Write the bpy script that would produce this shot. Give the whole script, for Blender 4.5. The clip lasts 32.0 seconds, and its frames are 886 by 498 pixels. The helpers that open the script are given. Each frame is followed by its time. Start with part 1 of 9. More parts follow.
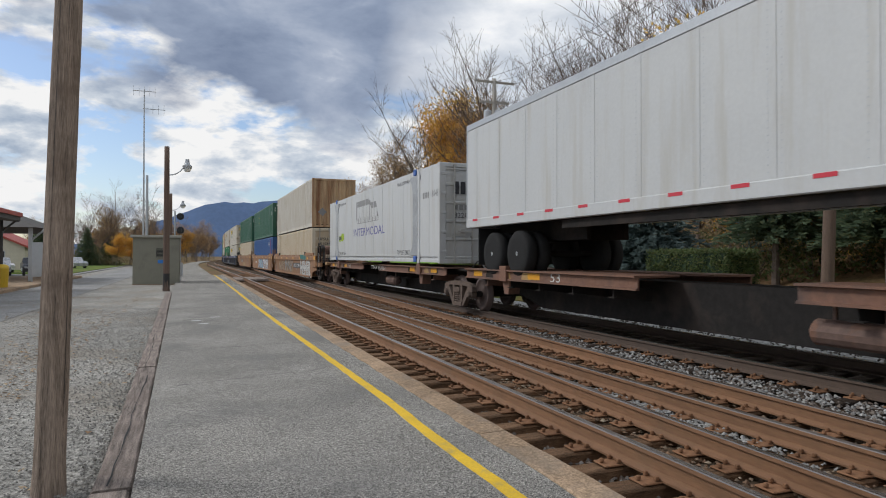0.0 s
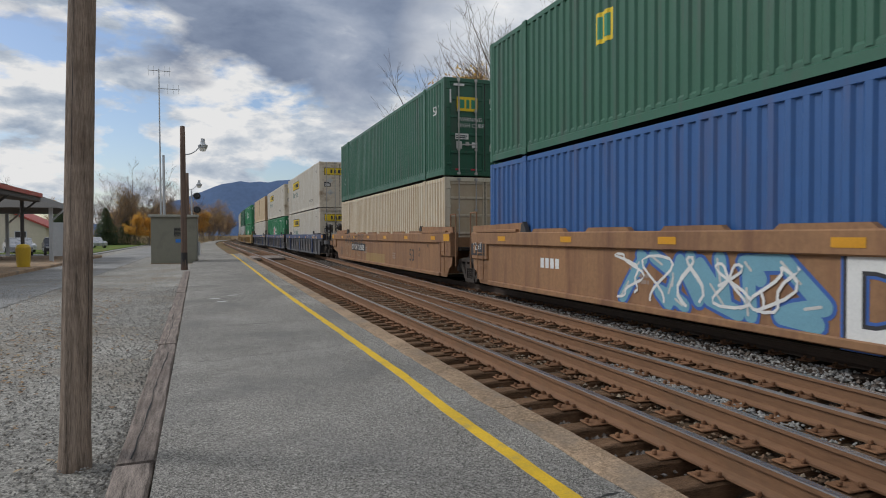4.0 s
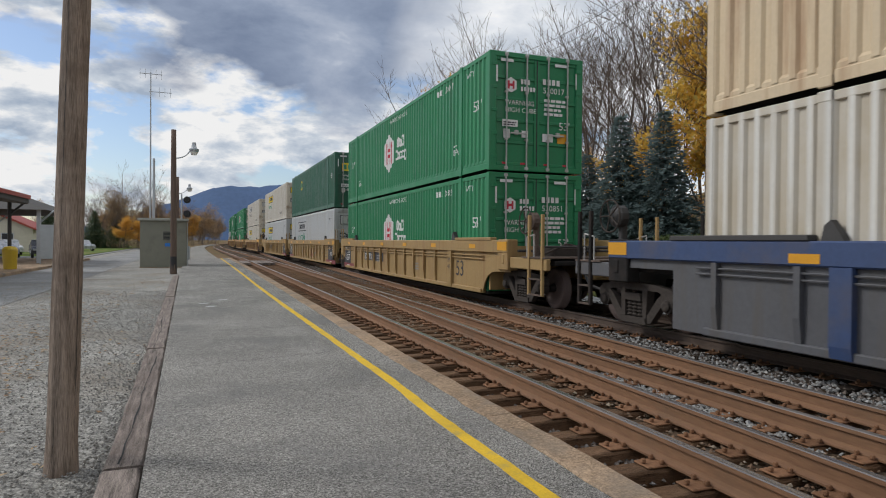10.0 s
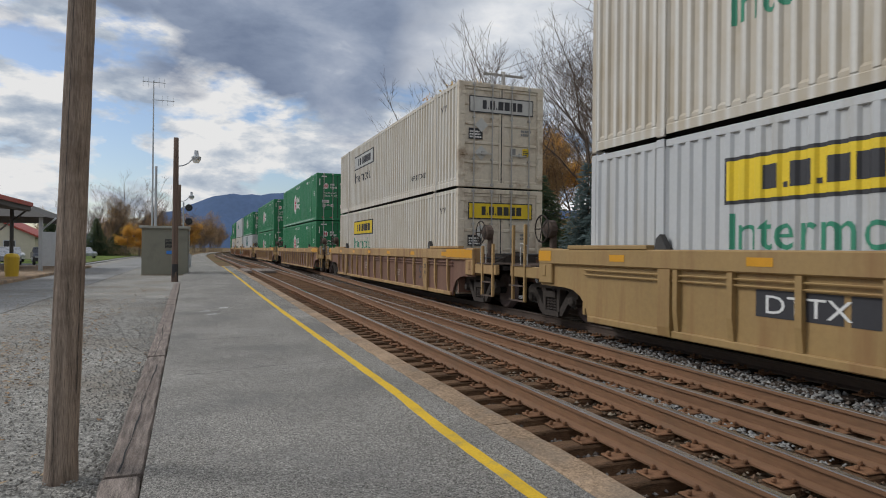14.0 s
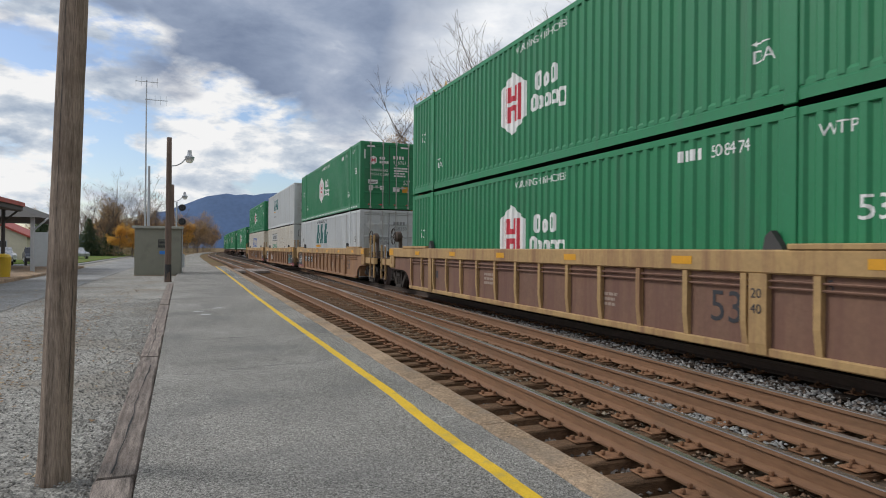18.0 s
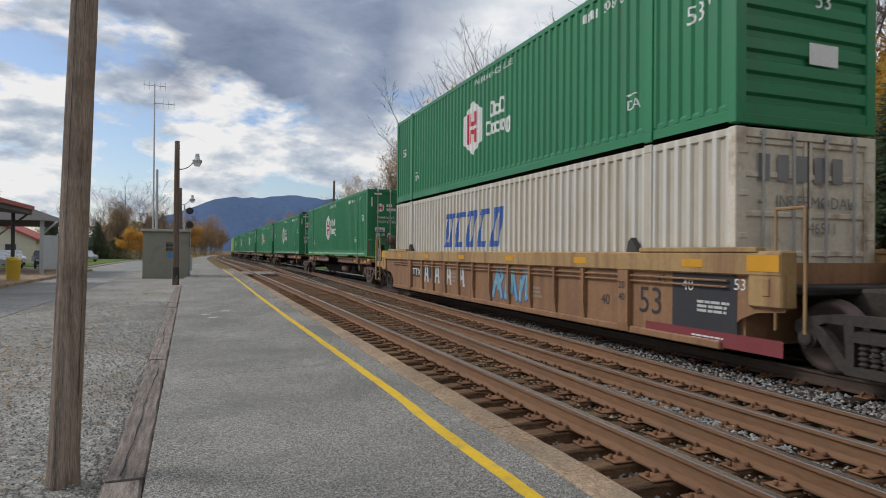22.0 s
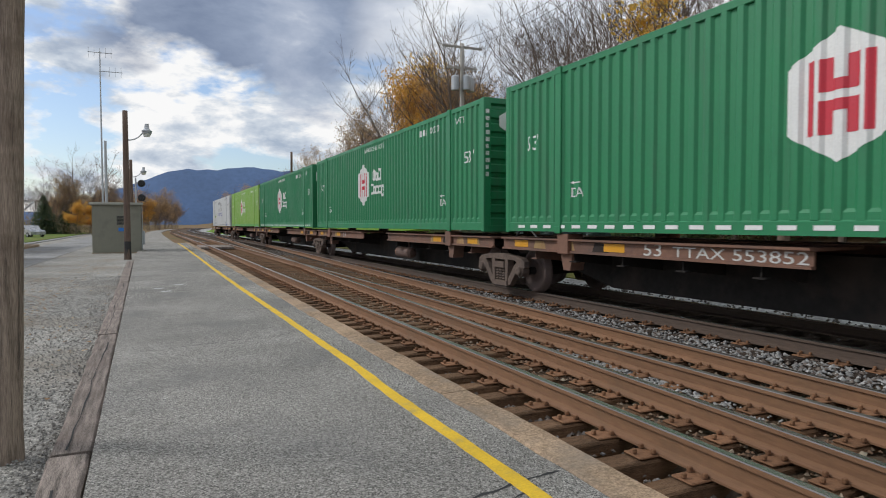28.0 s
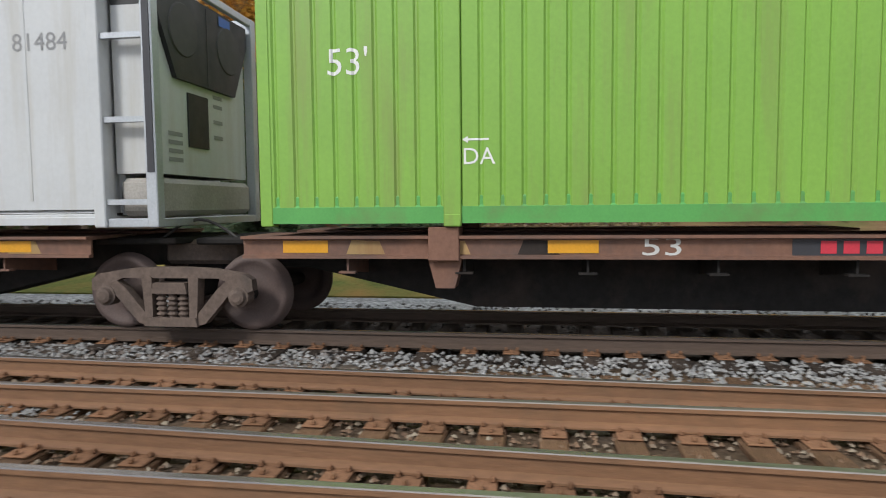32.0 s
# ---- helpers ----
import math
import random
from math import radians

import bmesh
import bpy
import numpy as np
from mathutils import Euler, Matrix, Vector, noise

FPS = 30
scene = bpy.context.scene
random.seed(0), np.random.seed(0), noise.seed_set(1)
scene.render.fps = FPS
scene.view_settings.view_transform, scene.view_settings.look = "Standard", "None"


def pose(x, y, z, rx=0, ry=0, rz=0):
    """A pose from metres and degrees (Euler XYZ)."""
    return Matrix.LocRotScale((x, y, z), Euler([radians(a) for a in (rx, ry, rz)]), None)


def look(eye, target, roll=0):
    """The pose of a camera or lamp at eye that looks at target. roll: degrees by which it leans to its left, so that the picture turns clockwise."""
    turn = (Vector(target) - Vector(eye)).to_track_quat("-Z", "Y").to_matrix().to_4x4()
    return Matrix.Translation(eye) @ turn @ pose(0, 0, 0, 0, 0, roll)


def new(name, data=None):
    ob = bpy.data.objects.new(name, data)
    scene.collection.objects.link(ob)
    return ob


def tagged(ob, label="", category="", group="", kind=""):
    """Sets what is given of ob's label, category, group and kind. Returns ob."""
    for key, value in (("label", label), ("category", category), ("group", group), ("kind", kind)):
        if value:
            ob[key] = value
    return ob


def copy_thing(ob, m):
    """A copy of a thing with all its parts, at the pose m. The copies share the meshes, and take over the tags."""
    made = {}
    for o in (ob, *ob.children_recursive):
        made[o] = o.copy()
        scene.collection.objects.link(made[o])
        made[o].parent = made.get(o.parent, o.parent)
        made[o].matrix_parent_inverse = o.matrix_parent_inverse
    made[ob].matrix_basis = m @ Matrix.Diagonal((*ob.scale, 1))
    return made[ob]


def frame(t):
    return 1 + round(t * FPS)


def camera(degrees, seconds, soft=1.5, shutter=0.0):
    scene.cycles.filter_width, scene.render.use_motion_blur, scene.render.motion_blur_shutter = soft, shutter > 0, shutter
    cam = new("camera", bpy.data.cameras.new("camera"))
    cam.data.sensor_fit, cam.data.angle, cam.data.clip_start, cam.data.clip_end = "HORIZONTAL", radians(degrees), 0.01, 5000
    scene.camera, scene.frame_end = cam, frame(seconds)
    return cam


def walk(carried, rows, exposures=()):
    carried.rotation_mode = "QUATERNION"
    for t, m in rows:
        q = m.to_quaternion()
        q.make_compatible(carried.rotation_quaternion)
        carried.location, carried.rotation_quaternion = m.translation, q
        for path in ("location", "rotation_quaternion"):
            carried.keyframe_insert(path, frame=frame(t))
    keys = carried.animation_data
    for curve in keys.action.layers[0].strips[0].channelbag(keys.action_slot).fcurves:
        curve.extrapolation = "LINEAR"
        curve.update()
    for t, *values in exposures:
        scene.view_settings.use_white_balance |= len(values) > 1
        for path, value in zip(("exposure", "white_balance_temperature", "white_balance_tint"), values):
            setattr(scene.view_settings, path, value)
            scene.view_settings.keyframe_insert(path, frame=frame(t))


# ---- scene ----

# ---------------------------------------------------------------- camera
cam = camera(69.4, 32.0, soft=1.0, shutter=0.06)
# seconds, x, y, z, yaw to the left of the track, pitch, roll
PATH = [
    (0, -3.111, 0.023, 1.403, -21.19, 0.67, 0.07),
    (0.5, -3.115, 0.007, 1.400, -21.15, 0.69, -0.14),
    (1, -3.111, 0.020, 1.389, -20.68, -0.41, -0.12),
    (1.5, -3.103, 0.029, 1.389, -20.03, -0.55, -0.99),
    (2, -3.102, 0.035, 1.390, -19.61, -1.50, -1.15),
    (2.5, -3.112, 0.028, 1.396, -19.63, -1.16, -0.28),
    (3, -3.115, 0.021, 1.390, -19.67, -1.22, -0.20),
    (3.5, -3.113, 0.030, 1.391, -19.72, -1.33, -0.21),
    (5.5, -3.119, 0.017, 1.391, -20.31, -1.06, -0.52),
    (6, -3.121, 0.003, 1.393, -20.29, -1.01, -0.65),
    (6.5, -3.129, 0.013, 1.394, -20.40, -1.06, -0.44),
    (7, -3.132, 0.003, 1.394, -20.79, -1.08, -0.32),
    (7.5, -3.127, 0.018, 1.390, -20.77, -1.08, 0.05),
    (8, -3.127, 0.016, 1.393, -20.84, -1.03, 0.14),
    (8.5, -3.120, 0.030, 1.389, -20.90, -0.95, 0.32),
    (9, -3.125, 0.010, 1.389, -20.66, -0.86, 0.28),
    (9.5, -3.126, 0.023, 1.389, -20.66, -0.79, 0.25),
    (10, -3.130, 0.021, 1.390, -20.69, -0.66, 0.45),
    (10.5, -3.124, 0.020, 1.394, -20.64, -0.42, 0.63),
    (11, -3.130, 0.017, 1.393, -20.64, -0.30, 0.56),
    (11.5, -3.130, 0.021, 1.391, -20.58, -0.23, 0.60),
    (12, -3.129, 0.017, 1.393, -20.52, -0.17, 0.40),
    (12.5, -3.133, 0.017, 1.392, -20.58, -0.10, 0.44),
    (13, -3.131, 0.023, 1.392, -20.59, -0.02, 0.53),
    (13.5, -3.132, 0.014, 1.396, -20.59, -0.01, 0.48),
    (14, -3.133, 0.023, 1.391, -20.57, 0.09, 0.61),
    (14.5, -3.136, 0.023, 1.393, -20.58, 0.17, 0.62),
    (16.5, -3.129, 0.030, 1.391, -21.03, 0.01, 0.34),
    (17, -3.130, 0.025, 1.394, -21.12, -0.05, 0.46),
    (17.5, -3.123, 0.039, 1.390, -21.13, -0.02, 0.54),
    (18, -3.134, 0.023, 1.389, -21.09, 0.09, 0.55),
    (18.5, -3.133, 0.014, 1.391, -20.91, 0.14, 0.55),
    (19, -3.132, 0.012, 1.395, -20.78, 0.17, 0.38),
    (19.5, -3.135, 0.018, 1.394, -20.79, 0.19, 0.45),
    (20, -3.131, 0.021, 1.393, -20.73, 0.21, 0.52),
    (20.5, -3.136, 0.010, 1.392, -20.70, 0.22, 0.58),
    (21, -3.139, 0.010, 1.391, -20.57, 0.17, 0.64),
    (21.5, -3.134, 0.014, 1.398, -20.51, 0.13, 0.51),
    (22, -3.139, 0.019, 1.396, -20.50, 0.32, 0.50),
    (22.5, -3.144, -0.006, 1.396, -20.52, 0.43, 0.58),
    (23, -3.144, 0.008, 1.391, -20.48, 0.44, 0.75),
    (23.5, -3.145, 0.005, 1.397, -20.42, 0.24, 0.65),
    (24, -3.141, 0.003, 1.393, -20.43, 0.12, 0.56),
    (24.5, -3.150, -0.002, 1.393, -20.48, 0.07, 0.48),
    (26.5, -3.118, 0.011, 1.376, -20.52, -0.82, -1.20),
    (27, -3.135, 0.039, 1.367, -21.68, -1.39, -1.56),
    (27.5, -3.142, 0.057, 1.365, -23.90, -2.41, -0.83),
    (28, -3.068, -0.019, 1.363, -23.99, -2.22, -0.07),
    (28.5, -3.018, -0.091, 1.346, -24.19, -2.32, 0.01),
    (29, -3.003, -0.140, 1.343, -24.46, -2.32, -0.59),
    (29.5, -3.031, -0.115, 1.352, -24.05, -1.73, -0.34),
    (30, -3.073, -0.063, 1.360, -24.24, -1.71, -0.01),
    (30.5, -3.116, -0.079, 1.368, -24.11, -1.93, -0.30),
    (31, -3.126, -0.015, 1.354, -24.49, -2.48, -0.38),
    (31.1, -3.119, -0.011, 1.349, -25.59, -2.16, -0.00),
    (31.2, -3.112, -0.007, 1.342, -27.41, -2.90, -0.80),
    (31.3, -3.105, -0.000, 1.343, -30.33, -2.83, -0.58),
    (31.4, -3.094, 0.005, 1.333, -33.76, -2.46, 0.05),
    (31.5, -3.072, 0.007, 1.337, -37.50, -3.08, -0.91),
    (31.6, -3.076, 0.015, 1.329, -42.73, -2.75, -0.52),
    (31.7, -3.064, -0.015, 1.344, -50.48, -2.92, -1.14),
    (31.8, -3.075, -0.020, 1.360, -59.70, -3.20, -1.00),
    (31.9, -3.081, -0.030, 1.381, -70.10, -3.50, -0.89),
    (32, -3.054, -0.043, 1.418, -81.40, -3.97, -0.57),
]


def cam_pose(x, y, z, yaw, pitch, roll):
    a, b = radians(yaw), radians(pitch)
    ahead = Vector((-math.sin(a) * math.cos(b), math.cos(a) * math.cos(b), math.sin(b)))
    return look((x, y, z), Vector((x, y, z)) + ahead * 5, roll)


walk(cam, [(r[0], cam_pose(*r[1:])) for r in PATH], exposures=[(0, -0.1), (1.5, -0.1), (3, -0.36), (6, -0.16), (9, -0.16), (12, -0.18), (13, -0.27), (14, -0.3), (17.5, -0.09), (21, -0.2), (23, -0.16), (24.5, -0.1), (27, -0.12), (28.5, 0.0), (31.2, 0.0), (31.6, 0.0), (31.8, 0.08), (32, 0.42)])

# ---------------------------------------------------------------- daylight
SUN_EL, SUN_AZ = 40.0, 300.0   # degrees; azimuth clockwise from +y
sun = new("sun", bpy.data.lights.new("sun", "SUN"))
sun.data.energy, sun.data.angle, sun.data.color = 1.9, radians(14), (1.0, 0.99, 0.97)
sd = Vector((math.sin(radians(SUN_AZ)) * math.cos(radians(SUN_EL)), math.cos(radians(SUN_AZ)) * math.cos(radians(SUN_EL)), math.sin(radians(SUN_EL))))
sun.matrix_world = look(sd * 100, (0, 0, 0))


def make_world():
    w = bpy.data.worlds.new("sky")
    scene.world = w
    w.use_nodes = True
    nt = w.node_tree
    nt.nodes.clear()
    N, L = nt.nodes.new, nt.links.new
    out, bg = N("ShaderNodeOutputWorld"), N("ShaderNodeBackground")
    sky = N("ShaderNodeTexSky")
    sky.sky_type, sky.sun_disc = "NISHITA", False
    sky.sun_elevation, sky.sun_rotation = radians(SUN_EL), radians(SUN_AZ)
    dim = N("ShaderNodeVectorMath")
    dim.operation = "MULTIPLY"
    dim.inputs[1].default_value = (0.125, 0.13, 0.143)
    L(sky.outputs[0], dim.inputs[0])
    tc, sep = N("ShaderNodeTexCoord"), N("ShaderNodeSeparateXYZ")
    L(tc.outputs["Generated"], sep.inputs[0])

    def m(op, a, b=None, clamp=False):
        n = N("ShaderNodeMath")
        n.operation, n.use_clamp = op, clamp
        for i, v in enumerate((a, b)):
            if v is None:
                continue
            if isinstance(v, (int, float)):
                n.inputs[i].default_value = v
            else:
                L(v, n.inputs[i])
        return n.outputs[0]

    # directions: height over the horizon and bearing
    height = sep.outputs[2]
    bearing = m("ARCTAN2", sep.outputs[0], sep.outputs[1])
    vec = N("ShaderNodeMapping")
    vec.inputs["Scale"].default_value = (1.0, 1.0, 2.3)
    L(tc.outputs["Generated"], vec.inputs[0])

    def cloud(scale, detail, seed, rough=0.55, dist=0.0):
        n = N("ShaderNodeTexNoise")
        n.noise_dimensions = "4D"
        n.inputs["Scale"].default_value, n.inputs["Detail"].default_value = scale, detail
        n.inputs["W"].default_value, n.inputs["Roughness"].default_value = seed, rough
        n.inputs["Distortion"].default_value = dist
        L(vec.outputs[0], n.inputs["Vector"])
        return n.outputs[0]

    def ramp(fac, stops):
        r = N("ShaderNodeValToRGB")
        while len(r.color_ramp.elements) < len(stops):
            r.color_ramp.elements.new(0.5)
        for e, (p, c) in zip(r.color_ramp.elements, stops):
            e.position, e.color = p, (*c, 1)
        L(fac, r.inputs[0])
        return r.outputs[0]

    def over(fac, a, b):
        mix = N("ShaderNodeMix")
        mix.data_type = "RGBA"
        L(fac, mix.inputs[0])
        L(a, mix.inputs[6])
        L(b, mix.inputs[7])
        return mix.outputs[2]

    def bright(a, b):
        mul = N("ShaderNodeMix")
        mul.data_type, mul.blend_type = "RGBA", "MULTIPLY"
        mul.inputs[0].default_value = 1.0
        L(a, mul.inputs[6])
        L(b, mul.inputs[7])
        return mul.outputs[2]

    g = lambda v: (v, v, v)
    # white heaps with grey feet over the blue
    heap = cloud(7.5, 11, 3.3, 0.55, 0.15)
    cover = ramp(heap, [(0.41, g(0)), (0.49, g(1))])
    shade = ramp(cloud(10.5, 11, 5.2, 0.56, 0.15), [(0.36, (0.40, 0.48, 0.60)), (0.46, (0.64, 0.70, 0.78)), (0.54, (0.97, 0.97, 0.97))])
    low = over(cover, dim.outputs[0], shade)
    # a slate-blue deck above, its ragged edge lower straight ahead, thinner to the east
    edge = m("ADD", m("MULTIPLY", m("MAXIMUM", m("SUBTRACT", 0.28, bearing), 0.0), 0.25), 0.185)
    rag = m("ADD", m("MULTIPLY", cloud(4.2, 10, 8.8, 0.52, 0.2), 0.40), -0.20)
    deck = ramp(m("ADD", m("ADD", m("SUBTRACT", height, edge), rag), 0.5), [(0.488, g(0)), (0.53, g(1))])
    slate = ramp(cloud(4.4, 10, 2.6, 0.58, 0.25), [(0.34, (0.21, 0.265, 0.385)), (0.47, (0.31, 0.375, 0.505)), (0.57, (0.44, 0.50, 0.62)), (0.66, (0.74, 0.78, 0.85))])
    pale = ramp(cloud(5.5, 10, 6.1, 0.58, 0.25), [(0.34, (0.55, 0.61, 0.70)), (0.48, (0.80, 0.84, 0.90)), (0.60, (1.02, 1.03, 1.05))])
    far = ramp(m("ADD", m("ABSOLUTE", m("SUBTRACT", bearing, -0.12)), m("MULTIPLY", cloud(1.8, 6, 4.4, 0.5), 0.5)), [(0.62, g(0)), (0.80, g(1))])
    L(over(deck, low, over(far, slate, pale)), bg.inputs[0])
    bg.inputs[1].default_value = 1.0
    L(bg.outputs[0], out.inputs[0])


make_world()


# ---------------------------------------------------------------- materials
def mat(name, col, rough=0.7, metal=0.0, var=0.25, scale=3.0, fine=40.0, bump=0.15, dirt=None, dirt_amt=0.0, dirt_scale=1.2, stretch=(1, 1, 1), each=0.0, coat=0.0, streak=False, grain=0.0, grain_amt=0.5, hollow=None):
    """Base colour broken up at two scales, stains of a second colour, relief and uneven gloss."""
    m = bpy.data.materials.new(name)
    m.use_nodes = True
    nt = m.node_tree
    N, L = nt.nodes.new, nt.links.new
    p = nt.nodes["Principled BSDF"]
    tc, mp = N("ShaderNodeTexCoord"), N("ShaderNodeMapping")
    mp.inputs["Scale"].default_value = stretch
    L(tc.outputs["Object"], mp.inputs[0])
    big, small = N("ShaderNodeTexNoise"), N("ShaderNodeTexNoise")
    for n, s, d in ((big, scale, 5), (small, fine, 4)):
        n.inputs["Scale"].default_value, n.inputs["Detail"].default_value = s, d
        n.inputs["Roughness"].default_value = 0.6
        L(mp.outputs[0], n.inputs["Vector"])
    add = N("ShaderNodeMath")
    add.operation = "ADD"
    L(big.outputs[0], add.inputs[0])
    L(small.outputs[0], add.inputs[1])
    mr = N("ShaderNodeMapRange")
    mr.inputs[1].default_value, mr.inputs[2].default_value = 0.65, 1.35
    mr.inputs[3].default_value, mr.inputs[4].default_value = 1 - var, 1 + var
    L(add.outputs[0], mr.inputs[0])
    val = mr.outputs[0]
    for size, amount in (((grain, grain_amt), (grain * 0.45, grain_amt * 0.25)) if grain else ()):
        vo = N("ShaderNodeTexVoronoi")
        vo.inputs["Scale"].default_value = size
        L(tc.outputs["Object"], vo.inputs["Vector"])
        gs = N("ShaderNodeSeparateColor")
        L(vo.outputs["Color"], gs.inputs[0])
        gm = N("ShaderNodeMapRange")
        gm.inputs[3].default_value, gm.inputs[4].default_value = 1 - amount, 1 + amount
        L(gs.outputs[0], gm.inputs[0])
        gx = N("ShaderNodeMath")
        gx.operation = "MULTIPLY"
        L(val, gx.inputs[0])
        L(gm.outputs[0], gx.inputs[1])
        val = gx.outputs[0]
    if each:
        oi = N("ShaderNodeObjectInfo")
        mr2 = N("ShaderNodeMapRange")
        mr2.inputs[3].default_value, mr2.inputs[4].default_value = 1 - each, 1 + each
        L(oi.outputs["Random"], mr2.inputs[0])
        mm = N("ShaderNodeMath")
        mm.operation = "MULTIPLY"
        L(val, mm.inputs[0])
        L(mr2.outputs[0], mm.inputs[1])
        val = mm.outputs[0]
    vm = N("ShaderNodeVectorMath")
    vm.operation = "SCALE"
    vm.inputs[0].default_value = col
    L(val, vm.inputs["Scale"])
    colour = vm.outputs[0]
    if dirt and dirt_amt > 0:
        dn = N("ShaderNodeTexNoise")
        dn.inputs["Scale"].default_value, dn.inputs["Detail"].default_value, dn.inputs["Roughness"].default_value = dirt_scale, 7, 0.65
        if streak:
            ms = N("ShaderNodeMapping")
            ms.inputs["Scale"].default_value = (2.5, 2.5, 0.22)
            L(tc.outputs["Object"], ms.inputs[0])
            L(ms.outputs[0], dn.inputs["Vector"])
        else:
            L(tc.outputs["Object"], dn.inputs["Vector"])
        dr = N("ShaderNodeMapRange")
        dr.inputs[1].default_value, dr.inputs[2].default_value = 0.62 - 0.35 * dirt_amt, 0.80 - 0.2 * dirt_amt
        dr.clamp = True
        L(dn.outputs[0], dr.inputs[0])
        mx = N("ShaderNodeMix")
        mx.data_type = "RGBA"
        L(dr.outputs[0], mx.inputs[0])
        L(colour, mx.inputs[6])
        mx.inputs[7].default_value = (*dirt, 1)
        colour = mx.outputs[2]
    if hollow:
        # a further colour laid unevenly in the hollows between the ribs
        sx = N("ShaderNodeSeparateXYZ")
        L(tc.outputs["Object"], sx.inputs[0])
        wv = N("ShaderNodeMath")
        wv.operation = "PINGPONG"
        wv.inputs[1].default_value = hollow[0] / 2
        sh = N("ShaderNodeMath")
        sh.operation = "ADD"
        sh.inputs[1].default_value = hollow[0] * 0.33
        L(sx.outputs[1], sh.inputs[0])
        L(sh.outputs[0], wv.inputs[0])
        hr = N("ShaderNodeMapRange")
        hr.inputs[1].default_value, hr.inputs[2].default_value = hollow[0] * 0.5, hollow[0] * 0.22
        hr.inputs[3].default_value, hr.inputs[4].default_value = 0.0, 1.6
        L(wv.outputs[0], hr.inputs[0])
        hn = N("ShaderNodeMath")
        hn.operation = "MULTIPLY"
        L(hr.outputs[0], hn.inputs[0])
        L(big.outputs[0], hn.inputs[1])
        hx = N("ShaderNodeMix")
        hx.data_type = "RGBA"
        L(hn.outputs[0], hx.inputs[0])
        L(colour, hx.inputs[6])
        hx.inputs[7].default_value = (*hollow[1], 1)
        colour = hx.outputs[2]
    L(colour, p.inputs["Base Color"])
    rr = N("ShaderNodeMapRange")
    rr.inputs[1].default_value, rr.inputs[2].default_value = 0.3, 0.7
    rr.inputs[3].default_value, rr.inputs[4].default_value = max(rough - 0.12, 0.05), min(rough + 0.12, 1)
    L(big.outputs[0], rr.inputs[0])
    L(rr.outputs[0], p.inputs["Roughness"])
    p.inputs["Metallic"].default_value = metal
    p.inputs["Specular IOR Level"].default_value = 0.15 if rough >= 0.84 else 0.5
    p.inputs["Coat Weight"].default_value = coat
    if bump:
        b = N("ShaderNodeBump")
        b.inputs["Strength"].default_value, b.inputs["Distance"].default_value = min(bump, 1.0), 0.02
        L(small.outputs[0], b.inputs["Height"])
        L(b.outputs[0], p.inputs["Normal"])
    return m


def plain(name, col, rough=0.6):
    return mat(name, col, rough, var=0.12, bump=0.05)

GRAVEL = mat("gravel", (0.262, 0.252, 0.23), 0.95, var=0.45, scale=0.35, fine=14, bump=1.0, dirt=(0.21, 0.175, 0.135), dirt_amt=0.32, dirt_scale=0.3, grain=60, grain_amt=0.5)
GRASS = mat("grass", (0.10, 0.15, 0.03), 0.95, var=0.45, scale=0.4, fine=18, bump=0.6, dirt=(0.22, 0.14, 0.05), dirt_amt=0.3, dirt_scale=0.3)
ASPHALT = mat("asphalt", (0.238, 0.227, 0.208), 0.95, var=0.42, scale=0.45, fine=34, bump=1.0, dirt=(0.165, 0.16, 0.155), dirt_amt=0.27, dirt_scale=0.55, grain=150, grain_amt=0.8)
ROADWAY = mat("roadway", (0.245, 0.243, 0.238), 0.94, var=0.4, scale=0.3, fine=20, bump=0.6, dirt=(0.20, 0.18, 0.15), dirt_amt=0.3, dirt_scale=0.25, grain=40, grain_amt=0.35)
TAR = plain("tar", (0.045, 0.045, 0.045), 0.9)
CURB = mat("curb", (0.315, 0.225, 0.15), 0.93, var=0.6, scale=1.5, fine=35, bump=0.6, dirt=(0.22, 0.185, 0.15), dirt_amt=0.4, each=0.08, grain=90, grain_amt=0.22)
YELLOW_PAINT = mat("yellow_paint", (0.66, 0.42, 0.02), 0.8, var=0.22, scale=2.5, fine=60, bump=0.25, dirt=(0.35, 0.27, 0.10), dirt_amt=0.2, dirt_scale=6)
WHITE_MARK = plain("white_mark", (0.55, 0.55, 0.55), 0.85)
TIMBER = mat("timber", (0.245, 0.205, 0.18), 0.92, var=0.9, scale=2, fine=22, bump=0.6, stretch=(14, 1.0, 14), each=0.15, dirt=(0.16, 0.125, 0.11), dirt_amt=0.35)
POLE = mat("pole_wood", (0.25, 0.195, 0.155), 0.88, var=0.8, scale=2.2, fine=26, bump=0.5, stretch=(9, 9, 0.45), dirt=(0.11, 0.075, 0.055), dirt_amt=0.35, dirt_scale=1.5)
OLD_POLE = mat("old_pole", (0.14, 0.10, 0.08), 0.9, var=0.35, scale=2.2, fine=26, bump=0.4, stretch=(9, 9, 0.45))
GREY_POLE = mat("grey_pole", (0.36, 0.34, 0.31), 0.9, var=0.25, stretch=(9, 9, 0.45))
# main-track ballast: the shade under the train is put into this dark colour
SHADED_BED = mat("shaded_ballast", (0.045, 0.036, 0.03), 0.95, var=0.7, scale=1.2, fine=22, bump=1.0, dirt=(0.11, 0.10, 0.09), dirt_amt=0.2, dirt_scale=0.6, grain=30, grain_amt=0.5)
BALLAST = mat("ballast", (0.082, 0.056, 0.036), 0.95, var=0.7, scale=1.2, fine=26, bump=1.0, dirt=(0.20, 0.17, 0.14), dirt_amt=0.3, dirt_scale=0.7)
